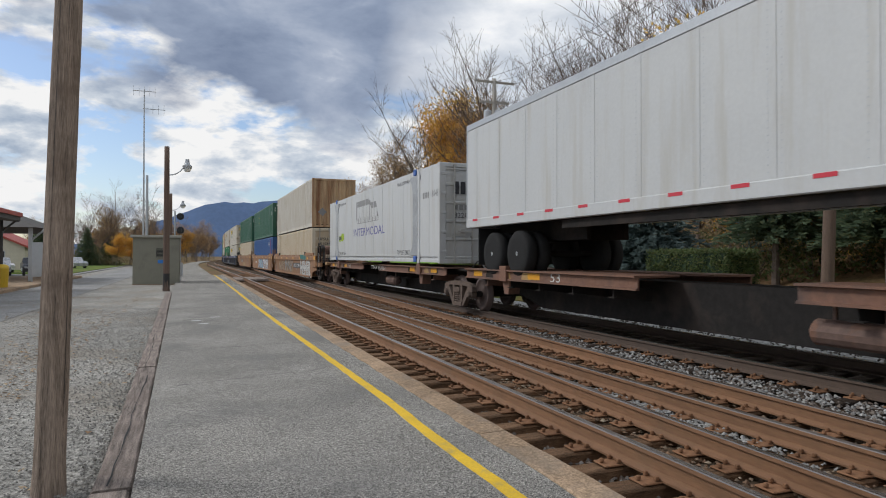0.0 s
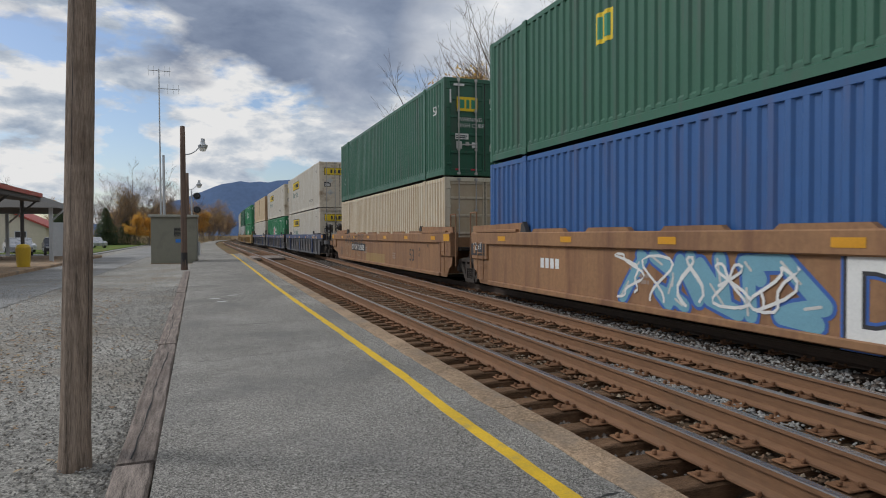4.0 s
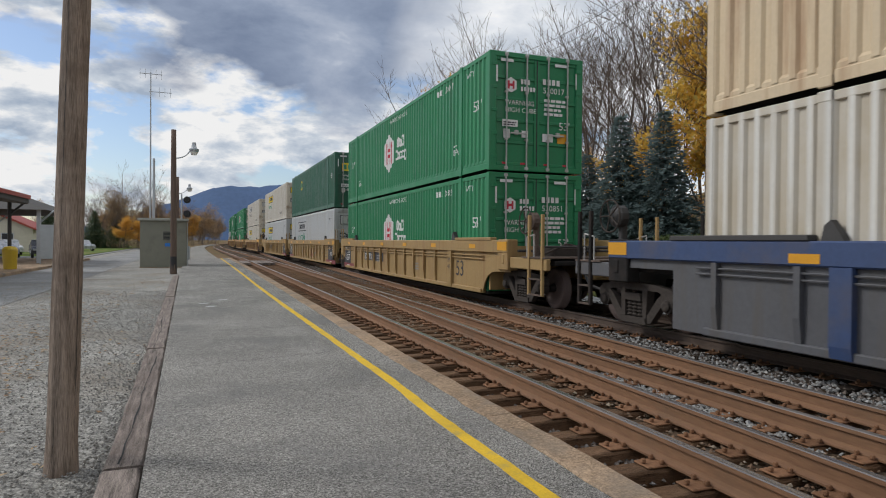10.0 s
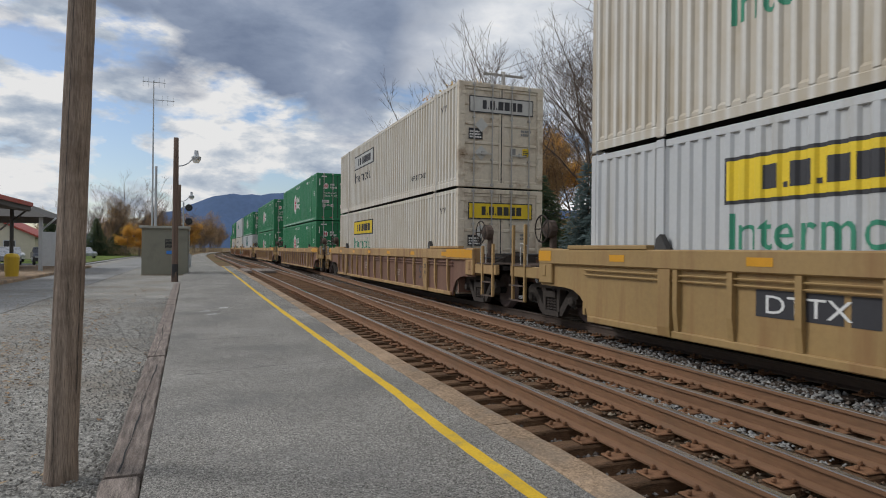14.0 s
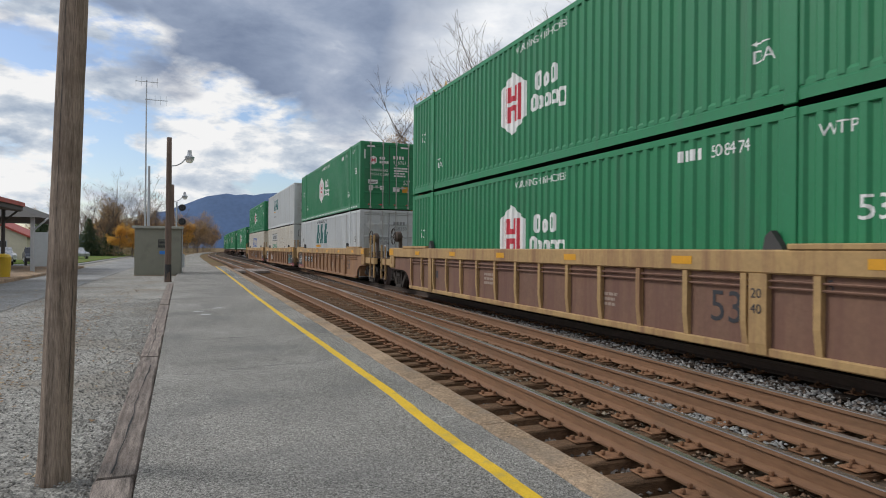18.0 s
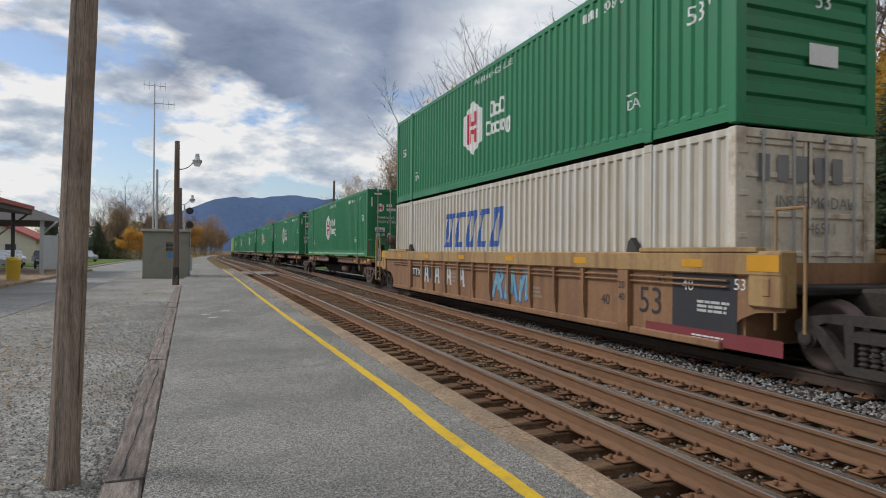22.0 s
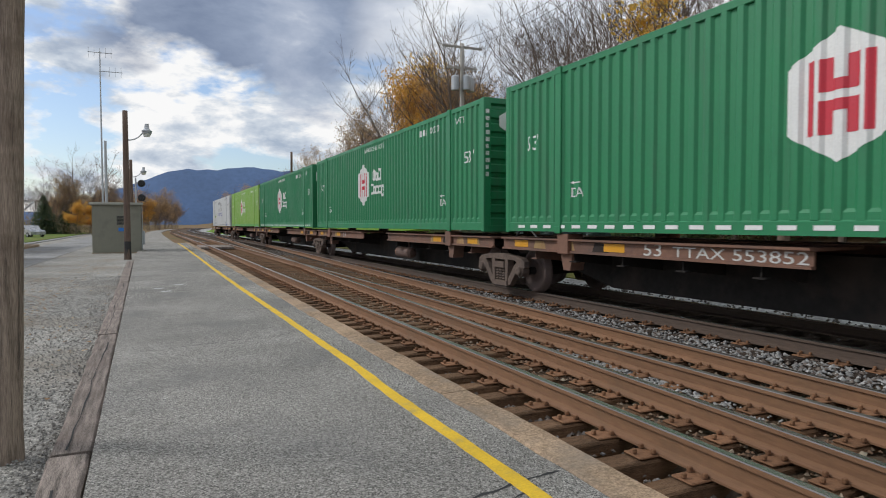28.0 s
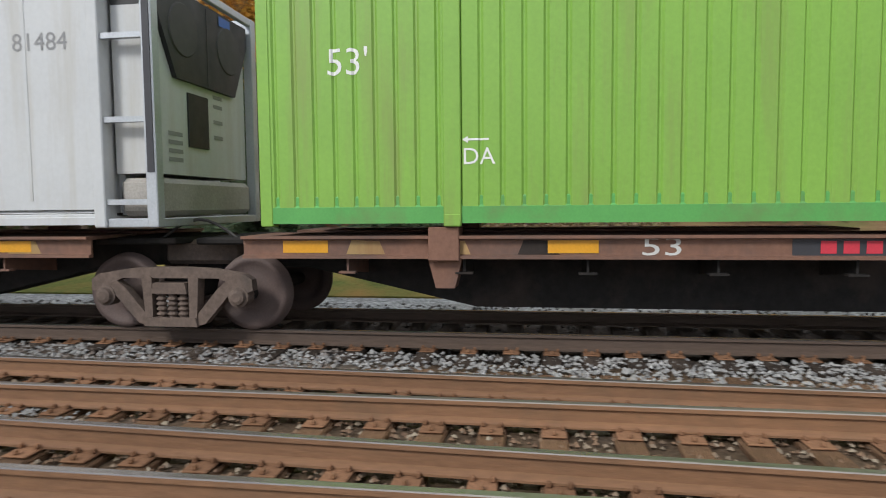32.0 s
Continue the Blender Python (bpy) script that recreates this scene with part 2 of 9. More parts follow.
TIE = mat("tie_wood", (0.155, 0.093, 0.055), 0.95, var=0.8, scale=1.5, fine=24, bump=0.7, stretch=(1.0, 12, 12), each=0.3, dirt=(0.20, 0.11, 0.06), dirt_amt=0.4)
# main-track ties, darkened in colour for the shade beneath the train
TIE_SHADED = mat("shaded_tie_wood", (0.06, 0.045, 0.035), 0.9, var=0.7, scale=1.5, fine=24, bump=0.7, stretch=(1.0, 12, 12), each=0.3)
RAIL_RUST = mat("rail_rust", (0.195, 0.10, 0.05), 0.8, var=0.25, scale=1.0, fine=40, bump=0.25, stretch=(1, 0.15, 1), dirt=(0.14, 0.082, 0.045), dirt_amt=0.3)
# main-track rails: train shade painted in as a darker rust
RAIL_SHADED = mat("rail_shaded", (0.075, 0.05, 0.036), 0.8, var=0.3, scale=1.0, fine=40, bump=0.25, stretch=(1, 0.15, 1))
RAIL_SHINE = mat("rail_shine", (0.60, 0.59, 0.57), 0.22, 0.95, var=0.1, scale=1, fine=30, bump=0.03, stretch=(1, 0.1, 1))
RAIL_TOP = mat("rail_top", (0.34, 0.30, 0.27), 0.3, 0.8, var=0.2, scale=1, fine=30, bump=0.08, stretch=(1, 0.1, 1))
PLATE = mat("plate_rust", (0.205, 0.108, 0.06), 0.92, var=0.35, fine=35, bump=0.4, each=0.2)
HUT = mat("hut_siding", (0.225, 0.22, 0.175), 0.75, var=0.12, bump=0.08, dirt=(0.17, 0.16, 0.13), dirt_amt=0.3)
GALV = mat("galvanised", (0.42, 0.44, 0.46), 0.45, 0.5, var=0.15, bump=0.05)
BLACK = plain("black_paint", (0.018, 0.018, 0.019), 0.55)
DARK = plain("dark_steel", (0.045, 0.042, 0.04), 0.7)
NEEDLE = mat("needle", (0.033, 0.055, 0.034), 0.85, var=0.45, scale=0.6, fine=4, bump=0)
BARK = mat("bark", (0.15, 0.12, 0.10), 0.95, var=0.3, fine=12, bump=0.4)
TWIG = mat("twig", (0.135, 0.105, 0.085), 0.95, var=0.25, bump=0)
LITTER = mat("leaf_litter", (0.17, 0.105, 0.055), 0.95, var=0.5, scale=0.7, fine=8, bump=0.5, dirt=(0.09, 0.11, 0.035), dirt_amt=0.4, dirt_scale=0.25)


# ---------------------------------------------------------------- mesh builder
class Mesh:
    """Collects vertices and faces of one part."""

    def __init__(self):
        self.v, self.f = [], []

    def add(self, v, f):
        n = len(self.v)
        self.v += [tuple(p) for p in v]
        self.f += [tuple(i + n for i in q) for q in f]
        return self

    def box(self, x0, x1, y0, y1, z0, z1, bev=0.0):
        if bev <= 0:
            v = [(x, y, z) for z in (z0, z1) for x, y in ((x0, y0), (x1, y0), (x1, y1), (x0, y1))]
            return self.add(v, [(3, 2, 1, 0), (4, 5, 6, 7), (0, 1, 5, 4), (1, 2, 6, 5), (2, 3, 7, 6), (3, 0, 4, 7)])
        b = min(bev, (x1 - x0) / 2.01, (y1 - y0) / 2.01, (z1 - z0) / 2.01)

        def ring(i, z):
            return [(x0 + b, y0 + i, z), (x1 - b, y0 + i, z), (x1 - i, y0 + b, z), (x1 - i, y1 - b, z), (x1 - b, y1 - i, z), (x0 + b, y1 - i, z), (x0 + i, y1 - b, z), (x0 + i, y0 + b, z)]

        rings = [ring(b, z0), ring(0, z0 + b), ring(0, z1 - b), ring(b, z1)]
        rings[0] = [(min(max(x, x0 + b), x1 - b), min(max(y, y0 + b), y1 - b), z) for x, y, z in rings[0]]
        rings[3] = [(min(max(x, x0 + b), x1 - b), min(max(y, y0 + b), y1 - b), z) for x, y, z in rings[3]]
        f = [tuple(range(7, -1, -1)), tuple(range(24, 32))]
        for r in range(3):
            for k in range(8):
                f.append((r * 8 + k, r * 8 + (k + 1) % 8, r * 8 + 8 + (k + 1) % 8, r * 8 + 8 + k))
        return self.add([p for r in rings for p in r], f)

    def tube(self, p0, p1, r0, r1=None, n=10, caps=True):
        r1 = r0 if r1 is None else r1
        a, b = Vector(p0), Vector(p1)
        d = (b - a).normalized()
        s = d.orthogonal().normalized()
        t = d.cross(s)
        v = [c + (s * math.cos(2 * math.pi * k / n) + t * math.sin(2 * math.pi * k / n)) * r for c, r in ((a, r0), (b, r1)) for k in range(n)]
        f = [(k, (k + 1) % n, n + (k + 1) % n, n + k) for k in range(n)]
        if caps:
            f += [tuple(range(n - 1, -1, -1)), tuple(range(n, 2 * n))]
        return self.add(v, f)

    def path(self, pts, r, n=8):
        for a, b in zip(pts, pts[1:]):
            self.tube(a, b, r, r, n)
        return self

    def lathe(self, axis, c, prof, n=20):
        """Rings of (along, radius) about an axis through c."""
        c = Vector(c)
        ax = {"x": Vector((1, 0, 0)), "y": Vector((0, 1, 0)), "z": Vector((0, 0, 1))}[axis]
        s = ax.orthogonal().normalized()
        t = ax.cross(s)
        v = [c + ax * a + (s * math.cos(2 * math.pi * k / n) + t * math.sin(2 * math.pi * k / n)) * r for a, r in prof for k in range(n)]
        f = [(j * n + k, j * n + (k + 1) % n, j * n + n + (k + 1) % n, j * n + n + k) for j in range(len(prof) - 1) for k in range(n)]
        f += [tuple(range(n - 1, -1, -1)), tuple(range((len(prof) - 1) * n, len(prof) * n))]
        return self.add(v, f)

    def extrude(self, prof, axis, a0, a1):
        """A closed outline of two coordinates, run along an axis."""
        def put(p, a):
            return {"x": (a, p[0], p[1]), "y": (p[0], a, p[1]), "z": (p[0], p[1], a)}[axis]
        n = len(prof)
        v = [put(p, a) for a in (a0, a1) for p in prof]
        f = [(k, (k + 1) % n, n + (k + 1) % n, n + k) for k in range(n)] + [tuple(range(n - 1, -1, -1)), tuple(range(n, 2 * n))]
        return self.add(v, f)

    def data(self, name, *mats, smooth=False, slots=None):
        me = bpy.data.meshes.new(name)
        me.from_pydata(self.v, [], self.f)
        for m in mats:
            me.materials.append(m)
        if slots:
            me.polygons.foreach_set("material_index", slots)
        bm = bmesh.new()
        bm.from_mesh(me)
        bmesh.ops.recalc_face_normals(bm, faces=bm.faces)
        bm.to_mesh(me)
        bm.free()
        if smooth:
            me.shade_smooth()
        return me


def piece(name, data, parent=None, at=None, label="", kind=""):
    ob = new(name, data)
    if parent is not None:
        ob.parent = parent
    if at is not None:
        ob.matrix_basis = at if isinstance(at, Matrix) else Matrix.Translation(at)
    return tagged(ob, label=label, kind=kind)


def part(name, mesh, material, parent, label="", at=None, smooth=False):
    return piece(name, mesh.data(name, material, smooth=smooth), parent, at, label)


def thing(name, label, category, at=(0, 0, 0), group="", kind=""):
    ob = new(name)
    ob.empty_display_size = 0.3
    ob.matrix_basis = at if isinstance(at, Matrix) else Matrix.Translation(at)
    return tagged(ob, label, category, group, kind)


def curve_x(y):
    """How far the line swings from straight: a little to the left, then round to the right far off."""
    f = min(max((y - 25.0) / 105.0, 0.0), 1.0)
    return -0.95 * f * f * (3 - 2 * f) + max(y - 125.0, 0.0) ** 2 / 2200.0


def curve_turn(y):
    return -math.degrees(math.atan((curve_x(y + 0.5) - curve_x(y - 0.5))))


def ribbon(m, y0, y1, step, prof, closed=True):
    """A profile of (x, z) swept along the line."""
    ys = list(np.arange(y0, y1 + 0.01, step))
    n = len(prof)
    v = [(x + curve_x(y), y, z) for y in ys for x, z in prof]
    f = [(j * n + k, j * n + (k + 1) % n, j * n + n + (k + 1) % n, j * n + n + k) for j in range(len(ys) - 1) for k in range(n if closed else n - 1)]
    if closed:
        f += [tuple(range(n)), tuple(range(len(v) - n, len(v)))]
    return m.add(v, f)


# ---------------------------------------------------------------- ground
PLAT, LOT, BED, MID = -0.145, -0.27, -0.345, -0.235


def ground_height(x, y):
    """Flat yard; a low bank and a wooded slope rise beyond the line."""
    bend = curve_x(min(y, 300)) if y > 20 else 0
    r = x - bend
    z = -0.34
    if r > 9:
        z += 0.35 * min((r - 9) / 4.0, 1)
    if r > 17:
        z += 0.27 * min(r - 17, 20)
    if r > 27:
        z += 0.42 * min(r - 27, 15) * min(max((48 - y) / 30.0, 0.0), 1.0)
    if x < -14:
        z -= 0.1
    far = math.hypot(x, y)
    if far > 400:
        z = z * max(0.0, 1 - (far - 400) / 800) - 0.3
    return z


def grid_mesh(xs, ys, height):
    m = Mesh()
    m.v = [(x, y, height(x, y)) for y in ys for x in xs]
    n = len(xs)
    m.f = [(j * n + k, j * n + k + 1, j * n + n + k + 1, j * n + n + k) for j in range(len(ys) - 1) for k in range(n - 1)]
    return m


def spread(a, b, fine, growth=1.25, centre=0.0):
    """Coordinates that are close together round the centre and wider apart far off."""
    out, d = [centre], fine
    x = centre
    while x < b:
        x = min(x + d, b)
        out.append(x)
        d *= growth
    x, d = centre, fine
    while x > a:
        x = max(x - d, a)
        out.append(x)
        d *= growth
    return sorted(out)


tagged(piece("ground", grid_mesh(spread(-3500, 3500, 2.5, 1.18, 8), spread(-1500, 4500, 4, 1.15, 20), ground_height).data("ground", LITTER)), "grass and leaf litter rising to a wooded slope", "ground", kind="structure")

yard = Mesh()
ribbon(yard, -40, 140, 2.0, [(-40.0, -0.6), (-40.0, LOT), (-12.0, LOT), (-3.2, LOT), (-3.2, -0.6)])
tagged(piece("yard", yard.data("yard", GRAVEL)), "grey gravel yard with scattered fallen leaves", "gravel", kind="structure")



def back_edge(y):
    """The platform widens a little along the line."""
    return -3.39 - 0.021 * min(max(y, -20), 34) + curve_x(y)


platform = Mesh()
for k in range(65):
    y = -40 + 1.5 * k
    xl, xr = back_edge(y), -0.78 + curve_x(y)
    platform.v += [(xl, y, -0.6), (xl, y, PLAT), (xr, y, PLAT), (xr, y, -0.6)]
platform.f = [(4 * k + i, 4 * k + (i + 1) % 4, 4 * k + 4 + (i + 1) % 4, 4 * k + 4 + i) for k in range(64) for i in range(4)] + [(0, 1, 2, 3), (256, 257, 258, 259)]
platform_ob = tagged(piece("platform", platform.data("platform", ASPHALT)), "worn grey asphalt station platform with fine cracks", "platform", kind="structure")
tail = Mesh()
ribbon(tail, 56.5, 230, 3.0, [(-4.2, -0.6), (-4.2, PLAT - 0.05), (-1.6, PLAT - 0.05), (-1.6, -0.6)])
tagged(piece("path", tail.data("path", GRAVEL)), "gravel path going on past the platform", "path", kind="structure")
line = Mesh()
LINE_Y, LINE_X = (-40, 3.5, 5.2, 6.7, 9.5, 15.4, 23, 35, 60), (-1.21, -1.165, -1.195, -1.175, -1.21, -1.30, -1.37, -1.40, -1.42)
lr = random.Random(31)
line_ys = np.arange(-40, 56.1, 0.25)
for y in line_ys:
    c = float(np.interp(y, LINE_Y, LINE_X)) + curve_x(y)
    a, b = c - 0.055 + lr.uniform(-0.006, 0.006), c + 0.055 + lr.uniform(-0.006, 0.006)
    line.v += [(a, y, PLAT - 0.01), (a, y, PLAT + 0.004), (b, y, PLAT + 0.004), (b, y, PLAT - 0.01)]
line.f = [(4 * k + i, 4 * k + (i + 1) % 4, 4 * k + 4 + (i + 1) % 4, 4 * k + 4 + i) for k in range(len(line_ys) - 1) for i in range(4)]
part("safety_line", line, YELLOW_PAINT, platform_ob, "faded yellow painted safety line")
bed = Mesh()
ribbon(bed, -60, 300, 2.0, [(-0.85, -0.7), (-0.85, BED), (-0.06, BED), (0.1, MID - 0.01), (3.0, MID), (3.5, MID - 0.015), (3.5, -0.7)])
main_bed = Mesh()
ribbon(main_bed, -60, 300, 2.0, [(3.5, -0.7), (3.5, MID - 0.02), (3.9, MID - 0.03), (6.8, BED + 0.02), (8.6, -0.7)])
# bed coloured dark to deepen the shade under the train
tagged(piece("main_ballast_bed", main_bed.data("main_ballast_bed", SHADED_BED)), "ballast bed of the main track, the train's shade painted in", "ballast", kind="structure")
FRESH = mat("fresh_ballast", (0.33, 0.335, 0.33), 0.95, var=0.5, scale=1.5, fine=20, bump=1.0, dirt=(0.26, 0.25, 0.23), dirt_amt=0.35, dirt_scale=0.8, grain=22, grain_amt=0.5)
shoulder = Mesh()
ribbon(shoulder, -60, 300, 2.0, [(6.0, -0.7), (6.0, BED + 0.03), (7.6, BED + 0.05), (9.3, -0.26), (9.6, -0.7)])
tagged(piece("ballast_shoulder", shoulder.data("ballast_shoulder", FRESH)), "pale grey ballast shoulder beyond the main track", "ballast", kind="structure")
tagged(piece("ballast_bed", bed.data("ballast_bed", BALLAST)), "rust-stained ballast bed", "ballast", kind="structure")

TRAIN_X = 4.66
for nm, x0, sl in (("a", 0.0, 0.0), ("c", 1.505, 0.0), ("e", TRAIN_X - 0.7525, 0.0), ("f", TRAIN_X + 0.7525, 0.0), ("b", 0.579, 0.0403), ("d", 2.152, 0.0383)):
    m = Mesh()
    ys = np.arange(-60 if sl == 0 else -13, 260 if sl == 0 else 84, 2.0)
    prof = [(-0.07, -0.17), (-0.07, -0.155), (-0.012, -0.13), (-0.012, -0.045), (-0.036, -0.035), (-0.036, -0.006), (-0.028, 0.0), (0.028, 0.0), (0.036, -0.006), (0.036, -0.035), (0.012, -0.045), (0.012, -0.13), (0.07, -0.155), (0.07, -0.17)]
    n = len(prof)
    m.v = [(px + x0 + sl * y + curve_x(y), y, pz) for y in ys for px, pz in prof]
    m.f = [(j * n + k, j * n + (k + 1) % n, j * n + n + (k + 1) % n, j * n + n + k) for j in range(len(ys) - 1) for k in range(n)]
    slots = [1 if 5 <= k <= 7 else 0 for j in range(len(ys) - 1) for k in range(n)]
    me = m.data("rail", RAIL_SHADED if nm in "ef" else RAIL_RUST, RAIL_SHINE if nm in "ef" else RAIL_TOP, slots=slots)
    tagged(piece("rail", me), "rust-brown steel rail with a worn bright head", "rail", group="rails", kind="structure")

# ---------------------------------------------------------------- platform details
rng = random.Random(5)
for k in range(-8, 18):
    y0 = 2.0 + 3.08 * k
    y1 = y0 + 3.065
    ym = (y0 + y1) / 2
    m = Mesh()
    w = rng.uniform(-0.008, 0.008)
    prof = [(-0.80, -0.55), (-0.80, PLAT + 0.006), (-0.785, PLAT + 0.018), (-0.565 + w, PLAT + 0.026), (-0.545 + w, PLAT + 0.008), (-0.535 + w, -0.55)]
    ys = [y0 + (y1 - y0) * j / 12 for j in range(13)]
    n = len(prof)
    m.v = [(x + curve_x(y) + (rng.uniform(-0.012, 0.008) if 2 < i < 5 else rng.uniform(-0.022, 0.01) if 0 < i < 3 else 0), y, z + (rng.uniform(-0.01, 0.003) if i == 4 else 0)) for y in ys for i, (x, z) in enumerate(prof)]
    m.f = [(j * n + i, j * n + (i + 1) % n, j * n + n + (i + 1) % n, j * n + n + i) for j in range(12) for i in range(n)] + [tuple(range(n)), tuple(range(12 * n, 13 * n))]
    part("curb_stone", m, CURB, platform_ob, "worn tan concrete edge block" if k == 0 else "")


def crack(x0, y0, x1, y1, width, seed, wob=0.05, name="crack"):
    r, m, n = random.Random(seed), Mesh(), 26
    d = Vector((x1 - x0, y1 - y0, 0))
    s = Vector((-d.y, d.x, 0)).normalized()
    off, pts = 0.0, []
    for k in range(n + 1):
        off += r.uniform(-wob, wob) * 0.5
        off *= 0.85
        pts.append(Vector((x0, y0, 0)) + d * k / n + s * off)
    for k, p in enumerate(pts):
        w = width * r.uniform(0.35, 1.2) / 2
        q = p + Vector((curve_x(p.y), 0, PLAT + 0.0025))
        m.v += [tuple(q + s * w), tuple(q - s * w)]
    m.f = [(2 * k, 2 * k + 1, 2 * k + 3, 2 * k + 2) for k in range(n)]
    part(name, m, TAR, platform_ob)


for i, (a, b, c, d, w) in enumerate([(-3.45, 11.35, -0.87, 11.8, 0.03), (-3.3, 8.3, -1.9, 8.75, 0.02), (-1.9, 8.6, -1.3, 9.0, 0.012), (-2.7, 2.75, -0.87, 3.25, 0.03), (-1.9, 2.5, -1.1, 3.1, 0.018), (-3.45, 16.6, -0.9, 17.0, 0.025), (-3.45, 22.8, -0.9, 23.2, 0.03), (-3.45, 30.0, -0.9, 30.4, 0.03), (-3.45, 39.0, -1.1, 39.4, 0.035), (-3.4, -3.0, -0.9, -2.6, 0.03), (-3.0, 13.5, -2.2, 13.9, 0.012)]):
    crack(a, b, c, d, w, 11 + i)
for x, y in ((-3.05, 15.6), (-2.75, 17.2), (-3.2, 16.4)):
    part("paint_scuff", Mesh().add([(x, y, PLAT + 0.003), (x + 0.22, y + 0.05, PLAT + 0.003), (x + 0.25, y + 0.2, PLAT + 0.003), (x + 0.04, y + 0.13, PLAT + 0.003)], [(0, 1, 2, 3)]), WHITE_MARK, platform_ob, "worn white paint scuff")
specks = Mesh()
for k in range(70):
    x, y, s = rng.uniform(-3.4, -1.0), rng.uniform(1.5, 16), rng.uniform(0.003, 0.01)
    specks.add([(x - s, y - s * 1.2, PLAT + 0.002), (x + s, y - s, PLAT + 0.006), (x + s * 0.7, y + s, PLAT + 0.002), (x - s, y + s * 0.6, PLAT + 0.004)], [(0, 1, 2, 3)])
tagged(piece("grit", specks.data("grit", TAR)), "dark grit scattered on the asphalt", "grit", kind="stuff")

# old timbers along the back edge of the platform
edge_y = [-9.0, -3.2, 1.6, 4.85, 9.95, 15.3, 18.9, 24.5, 30.0]
for k, (y0, y1) in enumerate(zip(edge_y, edge_y[1:])):
    r = random.Random(40 + k)
    m = Mesh()
    L = y1 - y0 - 0.05
    n = 14
    for j in range(n + 1):
        y = y0 + L * j / n
        a, b = r.uniform(-0.012, 0.012), r.uniform(-0.012, 0.012)
        z = r.uniform(-0.008, 0.008)
        m.v += [(-0.12 + a, y, -0.22), (-0.12 + a, y, -0.02 + z), (-0.1 + a, y, z), (0.105 + b, y, z), (0.125 + b, y, -0.02 + z), (0.125 + b, y, -0.22)]
    m.f = [(j * 6 + i, j * 6 + (i + 1) % 6, j * 6 + 6 + (i + 1) % 6, j * 6 + 6 + i) for j in range(n) for i in range(6)] + [tuple(range(6)), tuple(range(n * 6, n * 6 + 6))]
    t = thing("edging_timber", "weathered split brown timber beam edging the platform", "timber", pose(back_edge(0) - 0.137 + r.uniform(-0.012, 0.012), 0, -0.155, 0, 0, 1.2), group="edging timbers")
    part("beam", m, TIMBER, t)
    cm = Mesh()
    px, py = r.uniform(-0.05, 0.05), y0 + 0.02
    while py < y1 - 0.4:
        w = r.uniform(0.002, 0.008)
        cm.v += [(px - w, py, 0.0095), (px + w, py, 0.0095)]
        px, py = max(min(px + r.uniform(-0.02, 0.02), 0.08), -0.08), py + r.uniform(0.2, 0.5)
    cm.f = [(2 * k, 2 * k + 1, 2 * k + 3, 2 * k + 2) for k in range(len(cm.v) // 2 - 1)]
    part("split", cm, TAR, t, "dark split in the grain")

# ---------------------------------------------------------------- ties, plates and spikes
bed_ob = bpy.data.objects["ballast_bed"]


def tie_mesh(x0, x1, seed, wood=TIE):
    r, m, n = random.Random(seed), Mesh(), 8
    for j in range(n + 1):
        x = x0 + (x1 - x0) * j / n
        a, z = r.uniform(-0.01, 0.01), r.uniform(-0.012, 0.004)
        m.v += [(x, -0.098 + a, -0.2), (x, -0.098 + a, -0.015 + z), (x, -0.085 + a, z), (x, 0.085 + a, z), (x, 0.098 + a, -0.015 + z), (x, 0.098 + a, -0.2)]
    m.f = [(j * 6 + i, j * 6 + (i + 1) % 6, j * 6 + 6 + (i + 1) % 6, j * 6 + 6 + i) for j in range(n) for i in range(6)] + [tuple(range(6)), tuple(range(n * 6, n * 6 + 6))]
    return m.data("tie", wood)


def plate_mesh():
    m = Mesh().box(-0.22, 0.22, -0.085, 0.085, 0.0, 0.016, 0.006)
    for x in (-0.2, -0.09, 0.09, 0.2):
        for y in ((-0.06, 0.06) if abs(x) < 0.1 else (0.0,)):
            m.box(x - 0.016, x + 0.016, y - 0.014, y + 0.014, 0.02, 0.052, 0.005)
    return m.data("tie_plate", PLATE)


switch_ties = [tie_mesh(-0.80, 3.02, 60 + k) for k in range(4)]
near_ties = [tie_mesh(-0.55, 2.05, 70 + k) for k in range(3)]
main_ties = [tie_mesh(-1.3, 1.3, 80 + k, TIE_SHADED) for k in range(3)]
PLATE_ME = plate_mesh()
r = random.Random(9)
y, count = -8.85, 0
while y < 62:
    turn = r.uniform(-1.6, 1.6)
    zt = -0.188 + r.uniform(-0.008, 0.004)
    bend = curve_x(y)
    for kind in ("near", "main"):
        if kind == "near":
            me = r.choice(switch_ties if y < 33 else near_ties)
            at = pose(bend + r.uniform(-0.05, 0.05), y, zt, 0, 0, turn)
            rails = [0.0, 1.505] + ([0.579 + 0.0403 * y, 2.152 + 0.0383 * y] if y < 33 else [])
        else:
            me = r.choice(main_ties)
            at = pose(TRAIN_X + bend + r.uniform(-0.05, 0.05), y, zt, 0, 0, turn)
            rails = [TRAIN_X - 0.7525, TRAIN_X + 0.7525]
        tie = piece("tie", me, bed_ob, at)
        if y < 24:
            for x in rails:
                if kind == "main" and x > TRAIN_X:
                    continue
                piece("tie_plate", PLATE_ME, tie, Matrix.Translation((x + bend - at.translation.x, 0, 0.004)))
    y += 0.431 + r.uniform(-0.02, 0.02)

